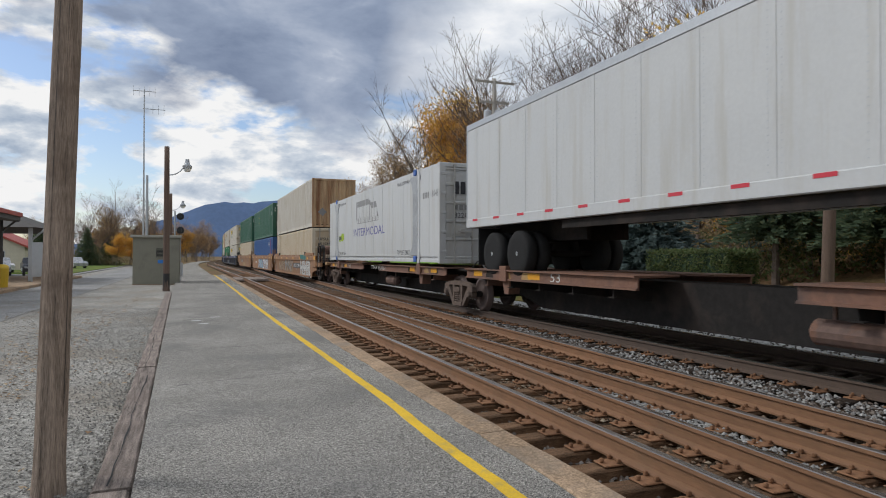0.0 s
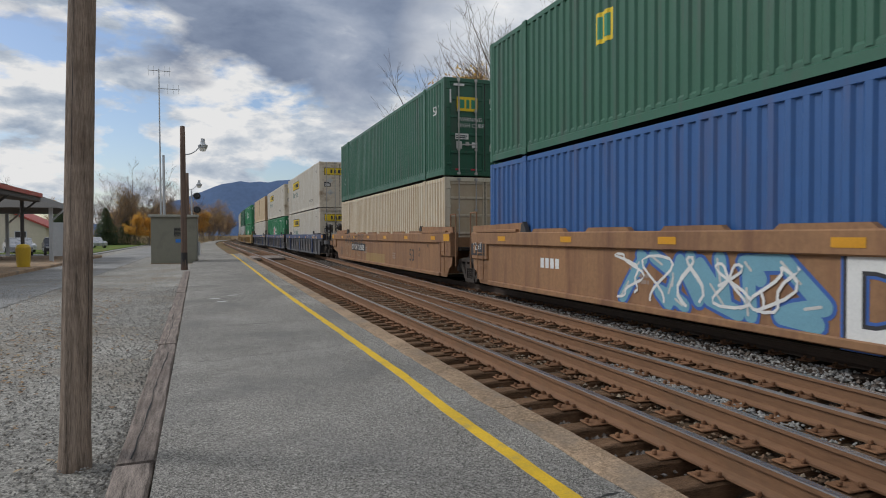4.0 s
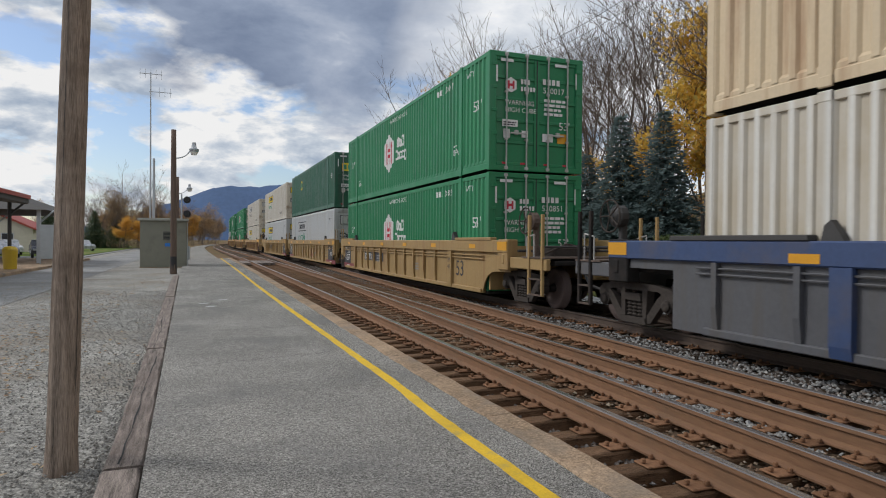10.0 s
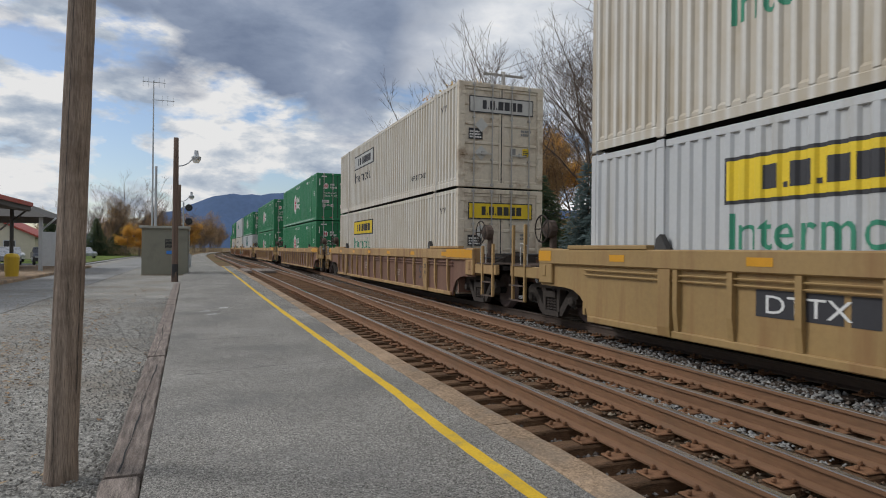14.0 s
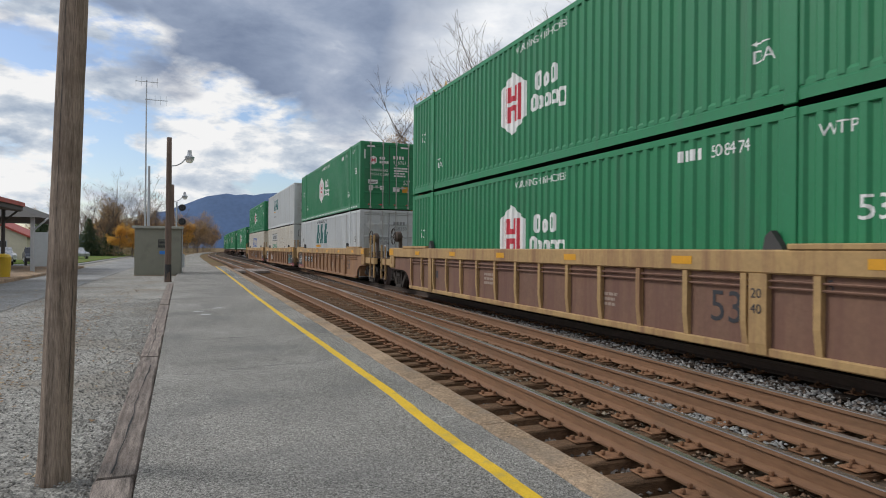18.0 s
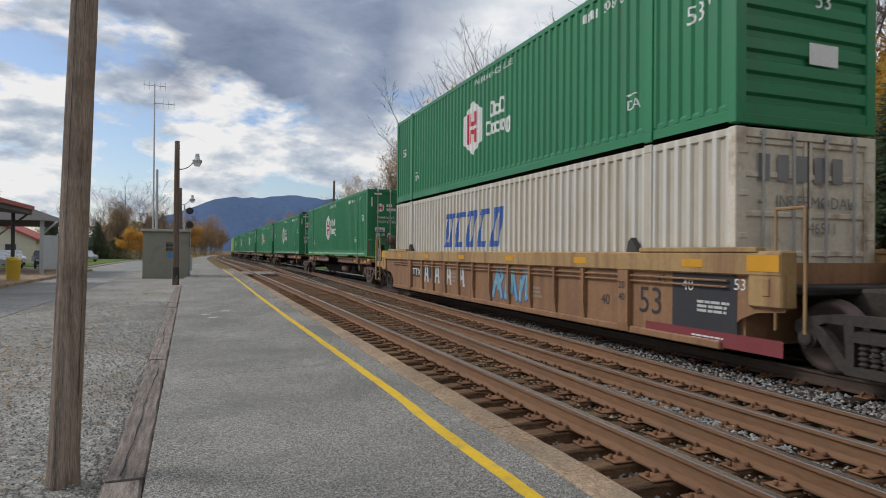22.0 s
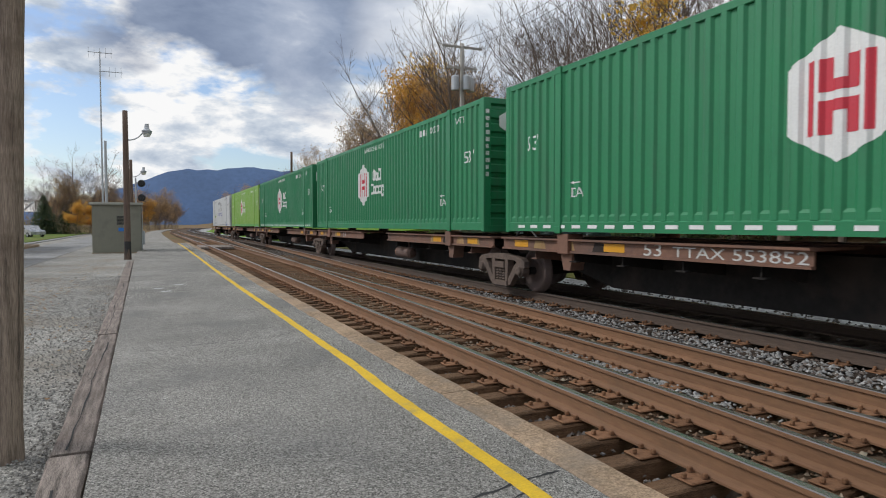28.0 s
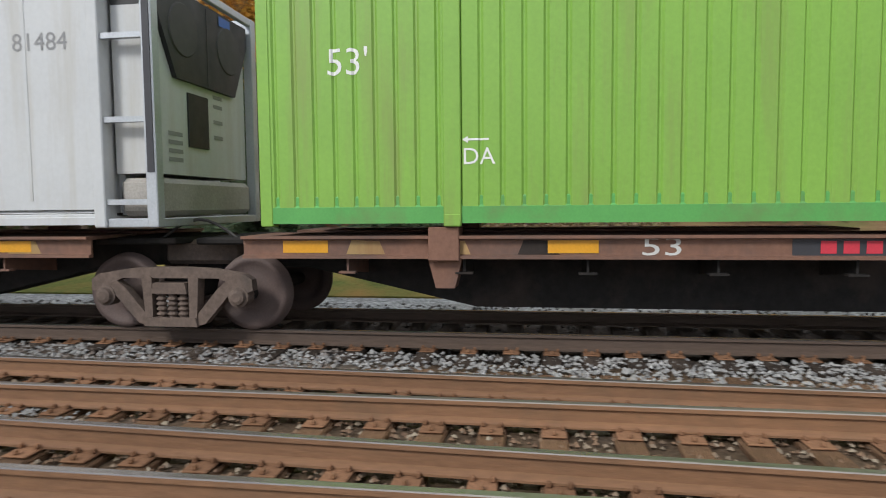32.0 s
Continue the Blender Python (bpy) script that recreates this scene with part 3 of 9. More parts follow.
# loose ballast stones
def stones(name, count, area, size, material, label, seed, z=BED):
    r, m = random.Random(seed), Mesh()
    for _ in range(count):
        x, y = area(r)
        s = r.uniform(*size)
        c = Vector((x + curve_x(y), y, z + s * 0.35 + r.uniform(0, 0.03)))
        a = r.uniform(0, 6.28)
        ring = [c + Vector((math.cos(a + k * 1.571) * s * r.uniform(0.8, 1.25), math.sin(a + k * 1.571) * s * r.uniform(0.8, 1.25), r.uniform(-0.25, 0.25) * s)) for k in range(4)]
        top, bot = c + Vector((r.uniform(-0.3, 0.3) * s, r.uniform(-0.3, 0.3) * s, s * r.uniform(0.6, 0.95))), c - Vector((0, 0, s * 0.7))
        n = len(m.v)
        m.v += [tuple(p) for p in ring + [top, bot]]
        m.f += [(n + k, n + (k + 1) % 4, n + 4) for k in range(4)] + [(n + (k + 1) % 4, n + k, n + 5) for k in range(4)]
    me = bpy.data.meshes.new(name)
    me.from_pydata(m.v, [], m.f)
    me.materials.append(material)
    tagged(piece(name, me), label, "stones", kind="stuff")


def island(name, cols, rough=0.95, thin=0.0):
    """Stones or leaves, each of its own shade."""
    m = bpy.data.materials.new(name)
    m.use_nodes = True
    nt = m.node_tree
    N, L = nt.nodes.new, nt.links.new
    g, rp = N("ShaderNodeNewGeometry"), N("ShaderNodeValToRGB")
    while len(rp.color_ramp.elements) < len(cols):
        rp.color_ramp.elements.new(0.5)
    for k, (e, c) in enumerate(zip(rp.color_ramp.elements, cols)):
        e.position, e.color = k / (len(cols) - 1), (*c, 1)
    L(g.outputs["Random Per Island"], rp.inputs[0])
    tc, n = N("ShaderNodeTexCoord"), N("ShaderNodeTexNoise")
    n.inputs["Scale"].default_value = 30
    L(tc.outputs["Object"], n.inputs["Vector"])
    mx = N("ShaderNodeMix")
    mx.data_type, mx.blend_type = "RGBA", "MULTIPLY"
    mx.inputs[0].default_value = 0.15 if thin else 0.6
    L(rp.outputs[0], mx.inputs[6])
    L(n.outputs[0], mx.inputs[7])
    L(mx.outputs[2], nt.nodes["Principled BSDF"].inputs["Base Color"])
    nt.nodes["Principled BSDF"].inputs["Roughness"].default_value = rough
    if thin:
        tr, ms = N("ShaderNodeBsdfTranslucent"), N("ShaderNodeMixShader")
        ms.inputs[0].default_value = thin
        L(mx.outputs[2], tr.inputs[0])
        L(nt.nodes["Principled BSDF"].outputs[0], ms.inputs[1])
        L(tr.outputs[0], ms.inputs[2])
        L(ms.outputs[0], nt.nodes["Material Output"].inputs[0])
    return m


BROWN_STONES = island("brown_stones", [(0.17, 0.10, 0.06), (0.29, 0.18, 0.11), (0.12, 0.075, 0.045), (0.40, 0.33, 0.24), (0.21, 0.125, 0.072)])
GREY_STONES = island("grey_stones", [(0.30, 0.295, 0.28), (0.42, 0.415, 0.395), (0.21, 0.20, 0.19), (0.54, 0.53, 0.51), (0.34, 0.325, 0.30)])
MIXED_STONES = island("mixed_stones", [(0.15, 0.11, 0.085), (0.24, 0.20, 0.17), (0.12, 0.095, 0.08), (0.34, 0.32, 0.30), (0.19, 0.15, 0.12)])
# stones under the train; its shade is painted into their tones
SHADED_STONES = island("shaded_stones", [(0.07, 0.058, 0.048), (0.11, 0.095, 0.08), (0.05, 0.042, 0.036), (0.18, 0.17, 0.155)])
YARD_STONES = island("yard_stones", [(0.27, 0.26, 0.24), (0.34, 0.33, 0.305), (0.20, 0.19, 0.175), (0.38, 0.37, 0.345), (0.28, 0.26, 0.23)])
LEAVES_DOWN = island("leaves_down", [(0.42, 0.27, 0.15), (0.34, 0.21, 0.12), (0.50, 0.36, 0.20), (0.38, 0.29, 0.20)])
stones("ballast_stones", 6500, lambda r: (r.uniform(-0.55, 0.0), -4 + 24 * r.random() ** 1.3), (0.012, 0.028), MIXED_STONES, "brown and grey ballast stones beside the platform edge", 1, BED + 0.045)
stones("ballast_stones", 14000, lambda r: (r.uniform(0.08, 3.05), -6 + 27 * r.random() ** 1.35), (0.012, 0.03), BROWN_STONES, "rusty brown ballast stones between the rails", 5, MID)
stones("ballast_stones", 5200, lambda r: (r.uniform(2.75, 3.75), -6 + 22 * r.random() ** 1.5), (0.016, 0.036), GREY_STONES, "pale grey fresh ballast stones between the tracks", 2, MID + 0.005)
stones("ballast_stones", 6500, lambda r: (r.uniform(2.6, 3.85), 2 + 38 * r.random() ** 1.2), (0.016, 0.036), MIXED_STONES, "brown and grey ballast stones between the tracks", 12, MID)
stones("ballast_stones", 900, lambda r: (1.47 - abs(r.gauss(0, 0.22)), 5.4 + r.gauss(0, 0.8)), (0.012, 0.028), GREY_STONES, "patch of grey crushed stone between the rails", 3, MID + 0.02)
stones("ballast_stones", 4500, lambda r: (r.uniform(3.75, 7.4), -6 + 34 * r.random()), (0.018, 0.04), SHADED_STONES, "ballast stones with the passing train's shade painted in", 4, MID - 0.05)
stones("yard_pebbles", 26000, lambda r: (-3.8 - 6 * r.random() ** 1.7, 2.5 + 20 * r.random() ** 1.6), (0.004, 0.015), YARD_STONES, "small grey pebbles of the yard", 6, LOT)
r = random.Random(21)
m = Mesh()
for _ in range(1900):
    if r.random() < 0.6:
        x, y = -5.0 - abs(r.gauss(0, 1.3)), 6 + abs(r.gauss(0, 9))
    else:
        x, y = r.uniform(-9, -3.9), r.uniform(3, 30)
    s, a, z = r.uniform(0.02, 0.045), r.uniform(0, 6.3), LOT + 0.012
    m.add([(x + math.cos(a + k * 1.57) * s * (1, 0.6)[k % 2], y + math.sin(a + k * 1.57) * s * (1, 0.6)[k % 2], z + r.uniform(0, 0.022)) for k in range(4)], [(0, 1, 2, 3)])
me = bpy.data.meshes.new("fallen_leaves")
me.from_pydata(m.v, [], m.f)
me.materials.append(LEAVES_DOWN)
tagged(piece("fallen_leaves", me), "dry brown fallen leaves on the gravel", "leaves", kind="stuff")

# crossing boards over the tracks
for k in range(9):
    x = -0.62 + k * 0.245
    if any(abs(x + 0.11 - a) < 0.12 for a in (0.0, 1.505)):
        continue
    t = thing("crossing_board", "dark worn timber board laid between the rails", "board", (x + curve_x(44), 41.5, 0), group="crossing boards")
    part("plank", Mesh().box(0, 0.22, 0, 4.6, -0.16, -0.02, 0.012), TIMBER, t)

# ---------------------------------------------------------------- yard: driveway, station canopy, hut, poles
drive = Mesh()
ribbon(drive, 6, 150, 3.0, [(-11.0, LOT - 0.2), (-11.0, LOT + 0.012), (-7.7, LOT + 0.012), (-7.7, LOT - 0.2)])
tagged(piece("driveway", drive.data("driveway", ROADWAY)), "blue-grey asphalt driveway through the yard", "driveway", kind="structure")
sp = Mesh()
ribbon(sp, 20, 58, 3.0, [(-26, -0.6), (-26, -0.1), (-11.1, -0.1), (-11.0, -0.13), (-11.0, -0.6)])
tagged(piece("station_pavement", sp.data("station_pavement", CURB)), "raised concrete pavement under the station canopy", "pavement", kind="structure")
lot = Mesh()
ribbon(lot, 58, 150, 4.0, [(-60, -0.6), (-60, -0.2), (-12.5, -0.2), (-12.5, -0.6)])
tagged(piece("car_park", lot.data("car_park", ROADWAY)), "grey car park beyond the station", "car park", kind="structure")
lawn_l = Mesh()
ribbon(lawn_l, 66, 150, 4.0, [(-21, -0.6), (-21, -0.12), (-13.2, -0.14), (-13.2, -0.6)])
tagged(piece("lawn", lawn_l.data("lawn", GRASS)), "green grass strip beside the car park", "lawn", kind="structure")
lawn_r = Mesh()
ribbon(lawn_r, 52, 170, 4.0, [(7.8, -0.6), (7.8, -0.22), (10, 0.1), (13, 0.45), (17.5, 0.9), (22, 1.6), (26, 1.0)], closed=True)
BRIGHT_GRASS = mat("bright_grass", (0.13, 0.24, 0.03), 0.95, var=0.3, scale=0.3, fine=14, bump=0.5)
tagged(piece("lawn", lawn_r.data("lawn", BRIGHT_GRASS)), "bright green mown grass beyond the tracks", "lawn", kind="structure")
verge = Mesh()
ribbon(verge, -30, 52, 3.0, [(8.3, -0.7), (8.3, -0.25), (10, 0.0), (13.0, 0.06), (16, 0.12), (17.2, -0.7)])
VERGE = mat("verge_grass", (0.14, 0.16, 0.04), 0.95, var=0.4, scale=0.5, fine=10, bump=0.6, dirt=(0.30, 0.17, 0.06), dirt_amt=0.55, dirt_scale=0.5)
tagged(piece("verge", verge.data("verge", VERGE)), "grass verge strewn with brown leaves", "verge", kind="structure")

# signal hut
hut = thing("equipment_hut", "small olive-grey hut with vertical metal siding beside the platform", "hut", pose(-5.22, 41.0, -0.3, 0, 0, 1.5))
part("body", Mesh().box(-1.25, 1.25, 0.0, 2.3, 0.0, 2.78), HUT, hut)
part("roof", Mesh().box(-1.38, 1.38, -0.16, 2.45, 2.78, 2.93, 0.02), mat("hut_roof", (0.30, 0.30, 0.26), 0.7), hut, "flat pale roof slab")
part("base", Mesh().box(-1.28, 1.28, -0.03, 2.33, -0.1, 0.07), CURB, hut, "low concrete base")
for k in range(13):
    x = -1.2 + k * 0.2
    part("siding_rib", Mesh().box(x - 0.02, x + 0.02, -0.022, 0, 0.07, 2.78), HUT, hut)
for k in range(11):
    y = 0.1 + k * 0.21
    part("siding_rib", Mesh().box(1.25, 1.272, y - 0.02, y + 0.02, 0.07, 2.78), HUT, hut)
v = part("vent", Mesh().box(0.0, 0.5, -0.05, 0.0, 1.65, 2.15), BLACK, hut, "dark louvred vent")
for k in range(6):
    part("louvre", Mesh().box(0.02, 0.48, -0.075, -0.045, 1.68 + k * 0.08, 1.70 + k * 0.08), HUT, v)
part("sign", Mesh().box(0.08, 0.4, -0.03, -0.024, 1.28, 1.48), plain("sign_blue", (0.03, 0.18, 0.55), 0.5), hut, "small blue sign")
part("meter_box", Mesh().box(1.25, 1.45, 0.3, 0.7, 0.5, 1.3, 0.02), GALV, hut, "grey meter box")
part("conduit", Mesh().tube((1.31, 0.2, 0), (1.31, 0.2, 2.7), 0.03), GALV, hut)


def wooden_pole(name, label, at, h, r0, r1, lean=(0, 0), material=POLE, seed=0, rings=26):
    p = thing(name, label, "pole", at)
    rr, m, n = random.Random(seed), Mesh(), 18
    bumps = [rr.uniform(-0.006, 0.006) for _ in range(n)]
    for j in range(rings + 1):
        f = j / rings
        rad = r0 + (r1 - r0) * f + (0.012 if j == 0 else 0)
        for k in range(n):
            a = 2 * math.pi * k / n
            q = rad + bumps[k] + rr.uniform(-0.002, 0.002)
            m.v.append((lean[0] * f * h + math.cos(a) * q, lean[1] * f * h + math.sin(a) * q, h * f))
    m.f = [(j * n + k, j * n + (k + 1) % n, j * n + n + (k + 1) % n, j * n + n + k) for j in range(rings) for k in range(n)] + [tuple(range(rings * n, rings * n + n))]
    part("shaft", m, material, p, smooth=True)
    return p


near_pole = wooden_pole("utility_pole", "weathered brown wooden pole standing in the gravel", pose(-4.055, 5.2, -0.32), 7.5, 0.1, 0.066, (0.031, -0.012), seed=3)
for k, (a, z0, z1) in enumerate(((2.2, 0.1, 2.6), (4.3, 1.4, 4.2), (5.6, 0.3, 1.8), (4.9, 2.9, 5.5), (3.6, 0.5, 3.0))):
    m = Mesh()
    rr = random.Random(k)
    for j in range(15):
        z = z0 + (z1 - z0) * j / 14
        rad = 0.1 - 0.034 * z / 7.5 + 0.005
        w = 0.03 * rr.uniform(0.3, 1) * math.sin(math.pi * (j + 0.3) / 14.8)
        aa = a + 0.03 * math.sin(z * 1.3 + k)
        for d in (-w, w):
            m.v.append((0.031 * z + math.cos(aa + d) * rad, -0.012 * z + math.sin(aa + d) * rad, z))
    m.f = [(2 * j, 2 * j + 1, 2 * j + 3, 2 * j + 2) for j in range(14)]
    part("grain_split", m, BLACK, near_pole, "dark vertical split in the wood")


def platform_lamp(at, h, seed):
    p = wooden_pole("lamp_post", "brown wooden lamp post with a curved arm and lantern", at, h, 0.15, 0.11, material=OLD_POLE, seed=seed, rings=8)
    arm = [(0.1, 0, h - 1.35)] + [(0.1 + 0.75 * math.sin(a), 0, h - 1.35 + 0.95 * (1 - math.cos(a)) * 0.9) for a in np.linspace(0.2, 1.45, 8)]
    part("arm", Mesh().path(arm, 0.028, 8), GALV, p, "thin grey curved arm")
    x, _, z = arm[-1]
    lamp = part("lantern", Mesh().lathe("z", (x + 0.06, 0, z - 0.42), [(0, 0.2), (0.14, 0.23), (0.2, 0.13), (0.3, 0.1), (0.46, 0.09)], 14), GALV, p, "grey metal lantern hood")
    part("lens", Mesh().lathe("z", (x + 0.06, 0, z - 0.56), [(0, 0.12), (0.14, 0.19)], 14), plain("lens_white", (0.75, 0.75, 0.7), 0.3), lamp)


platform_lamp(pose(-4.38, 33.2, -0.32), 6.95, 5)
platform_lamp(pose(-4.95, 56, -0.3), 6.75, 6)
part("foot_wrap", Mesh().tube((0, 0, 0), (0, 0, 0.9), 0.158, 0.15, 14), BLACK, bpy.data.objects["lamp_post"], "black tarred foot")

# antenna mast behind the hut
mast = thing("antenna_mast", "tall thin grey radio mast with aerials at its top", "antenna", pose(-7.35, 62.0, -0.3))
part("mast", Mesh().tube((0, 0, 0), (0, 0, 16.4), 0.09, 0.05, 8), GALV, mast)
for z in (16.25, 14.7):
    part("boom", Mesh().tube((-0.9 if z > 16 else -0.1, 0, z), (0.95 if z > 16 else 1.7, 0, z), 0.03, 0.03, 6), GALV, mast)
    for k in range(5 if z > 16 else 3):
        x = -0.85 + k * 0.43 if z > 16 else 0.7 + k * 0.45
        part("aerial_rod", Mesh().tube((x, 0, z - 0.42), (x, 0, z + 0.42), 0.015, 0.015, 5), GALV, mast)
mast2 = thing("vent_mast", "short grey pipe mast beside the hut", "mast", pose(-6.95, 60.0, -0.3))
part("pipe", Mesh().tube((0, 0, 0), (0, 0, 8.6), 0.12, 0.10, 10), GALV, mast2)

# two-headed signal beside the path
sg = thing("railway_signal", "black two-headed railway signal on a grey mast", "signal", pose(-4.35 - 1.0, 75, -0.3))
part("mast", Mesh().tube((0.2, 0, 0), (0.2, 0, 6.6), 0.09, 0.08, 10), GALV, sg)
for z in (6.0, 4.5):
    b = part("backplate", Mesh().lathe("y", (0.75, -0.1, z), [(0, 0.38), (0.06, 0.38)], 20), BLACK, sg, "round black backplate")
    part("hood", Mesh().lathe("y", (0.75, -0.5, z), [(0, 0.16), (0.4, 0.18)], 12), BLACK, b)
    part("bracket", Mesh().box(0.2, 0.8, -0.03, 0.05, z - 0.05, z + 0.05), GALV, sg)
for k in range(8):
    part("rung", Mesh().box(-0.2, 0.2, 0.0, 0.04, 1 + k * 0.65, 1.04 + k * 0.65), GALV, sg)
part("cabinet", Mesh().box(-0.4, 0.3, 0.2, 0.8, 0, 1.5, 0.03), GALV, sg, "grey relay cabinet at the foot")

# lattice signal and poles across the line
tw = thing("signal_tower", "white lattice ladder mast of a railway signal", "signal", pose(10.15, 92.0, -0.3))
for x in (-0.45, 0.45):
    part("upright", Mesh().tube((x, 0, 0), (x, 0, 7.0), 0.07, 0.06, 8), GALV, tw)
for k in range(12):
    part("rung", Mesh().tube((-0.45, 0, 0.6 + k * 0.55), (0.45, 0, 0.6 + k * 0.55), 0.04, 0.04, 6), GALV, tw)
for k in range(6):
    part("brace", Mesh().tube((-0.45, 0, 0.6 + k * 1.1), (0.45, 0, 1.15 + k * 1.1), 0.03, 0.03, 6), GALV, tw)
part("signal_head", Mesh().box(-0.3, 0.3, -0.25, 0.2, 5.6, 7.3, 0.05), BLACK, tw)
part("relay_case", Mesh().box(-0.9, 0.1, 0.3, 1.0, 0, 1.4, 0.03), GALV, tw)
wooden_pole("utility_pole", "dark leaning wooden utility pole by the woods", pose(13.0, 12.55, 0.0), 13.0, 0.165, 0.12, (0.012, -0.03), OLD_POLE, 8, 14)
wooden_pole("utility_pole", "plain dark wooden pole beyond the lawn", pose(13.9, 90, 0.2), 11.2, 0.2, 0.15, (0.01, 0), OLD_POLE, 9, 8)
tp = wooden_pole("transformer_pole", "grey wooden utility pole with a crossarm and transformers", pose(16.0, 39.6, 0.3), 13.3, 0.2, 0.14, material=GREY_POLE, seed=10, rings=8)
for z, w in ((13.0, 1.5), (11.6, 1.1)):
    a = part("crossarm", Mesh().box(-w, w, -0.07, 0.05, z, z + 0.14), GREY_POLE, tp)
    for k in range(4):
        x = -w + 0.15 + k * (2 * w - 0.3) / 3
        part("insulator", Mesh().lathe("z", (x, -0.01, z + 0.14), [(0, 0.04), (0.08, 0.06), (0.16, 0.03)], 8), GALV, a)
for x, y in ((-0.55, -0.1), (0.12, -0.45), (0.62, 0.0)):
    c = part("transformer", Mesh().lathe("z", (x, y, 10.1), [(0, 0.24), (0.05, 0.27), (0.9, 0.27), (0.98, 0.2)], 14), GALV, tp, "grey cylindrical transformer can")
    part("bushing", Mesh().lathe("z", (x, y, 11.08), [(0, 0.05), (0.2, 0.03)], 8), GALV, c)
# wires between the poles on the far side
wires = thing("overhead_wires", "thin dark overhead wires between the poles", "wires")
for dx in (-1.2, 0.0, 1.2):
    pts = [Vector((13.4 + dx * 0.2 + (16 + dx - 13.4) * f, 12.3 + (39.6 - 12.3) * f, 12.6 + 0.8 * f - 1.2 * (1 - (2 * f - 1) ** 2))) for f in np.linspace(0, 1, 9)]
    part("wire", Mesh().path(pts, 0.012, 4), BLACK, wires)

# station canopy, far across the yard
RED_ROOF = mat("red_roof", (0.32, 0.06, 0.04), 0.6, var=0.2)
GREY_ROOF = mat("grey_roof", (0.10, 0.095, 0.09), 0.85, var=0.2)
CREAM = mat("cream_wall", (0.50, 0.46, 0.36), 0.8, var=0.12)
cp = thing("station_canopy", "open station canopy with dark posts and a red-edged roof", "canopy", (0, 0, 0))
part("roof", Mesh().extrude([(-18.5, 3.9), (-11.6, 3.15), (-11.5, 3.2), (-11.5, 3.42), (-15, 4.35), (-18.5, 4.0)], "y", 22, 38.6), GREY_ROOF, cp, "grey canopy roof")
part("fascia", Mesh().box(-11.56, -11.42, 21.9, 38.7, 3.42, 3.62), RED_ROOF, cp, "red roof edging")
part("gable_edge", Mesh().extrude([(-11.45, 3.4), (-11.45, 3.62), (-15, 4.6), (-18.5, 4.2), (-18.5, 4.0), (-15, 4.38)], "y", 38.55, 38.75), RED_ROOF, cp)
for y in (23, 28, 33, 38):
    for x in (-12.2, -16.5):
        part("post", Mesh().tube((x, y, -0.1), (x, y, 3.4), 0.09, 0.09, 8), DARK, cp)
        part("brace", Mesh().tube((x, y, 2.6), (x + 0.7, y, 3.25), 0.05, 0.05, 6), DARK, cp)
hall = thing("station_building", "station building with a dark hipped roof and open bays", "building", (0, 0, 0))
part("roof", Mesh().add([(-24, 44, 3.1), (-11.8, 44, 3.1), (-11.8, 57, 3.1), (-24, 57, 3.1), (-20, 49.5, 4.9), (-16, 49.5, 4.9)], [(0, 1, 5, 4), (1, 2, 5), (2, 3, 4, 5), (3, 0, 4), (3, 2, 1, 0)]), GREY_ROOF, hall, "dark hipped shingle roof")
for y in (44.6, 50, 56):
    for x in (-12.4, -17.6, -23.2):
        part("post", Mesh().box(x, x + 0.2, y, y + 0.2, -0.1, 3.1), GALV, hall)
        part("brace", Mesh().tube((x + 0.1, y + 0.1, 2.3), (x + 0.9, y + 0.1, 3.08), 0.06, 0.06, 6), GALV, hall)
board = thing("notice_board", "white double-sided notice board on legs", "sign", pose(-11.6, 43.4, -0.1, 0, 0, 20))
part("panel", Mesh().box(-0.35, 0.35, -0.04, 0.04, 0.3, 2.3, 0.01), GALV, board)
for x in (-0.35, 0.35):
    part("leg", Mesh().tube((x, 0, 0), (x, 0, 2.4), 0.04, 0.04, 8), GALV, board)
bn = thing("litter_bin", "yellow plastic litter bin on the station pavement", "bin", (-11.75, 36.2, -0.1))
part("body", Mesh().lathe("z", (0, 0, 0), [(0, 0.28), (0.9, 0.33), (0.95, 0.3)], 16), plain("bin_yellow", (0.50, 0.33, 0.02), 0.5), bn)
part("lid", Mesh().lathe("z", (0, 0, 0.95), [(0, 0.33), (0.12, 0.25), (0.16, 0.1)], 16), plain("bin_lid", (0.62, 0.42, 0.03), 0.5), bn)
shed = thing("outbuilding", "cream building with a red gabled roof", "building", pose(-24.5, 82, -0.2))
part("wall", Mesh().extrude([(-4, 0), (4, 0), (4, 2.6), (0, 4.4), (-4, 2.6)], "y", 0, 8), CREAM, shed)
part("roof", Mesh().extrude([(-4.4, 2.45), (0, 4.5), (4.4, 2.45), (4.4, 2.65), (0, 4.75), (-4.4, 2.65)], "y", -0.4, 8.4), RED_ROOF, shed, "red metal roof")
for x in (-2.2, 1.6):
    w = part("window", Mesh().box(x - 0.5, x + 0.5, -0.05, 0.0, 1.0, 2.1), BLACK, shed)
    part("frame", Mesh().box(x - 0.58, x + 0.58, -0.03, 0.0, 0.92, 2.18), GALV, w)


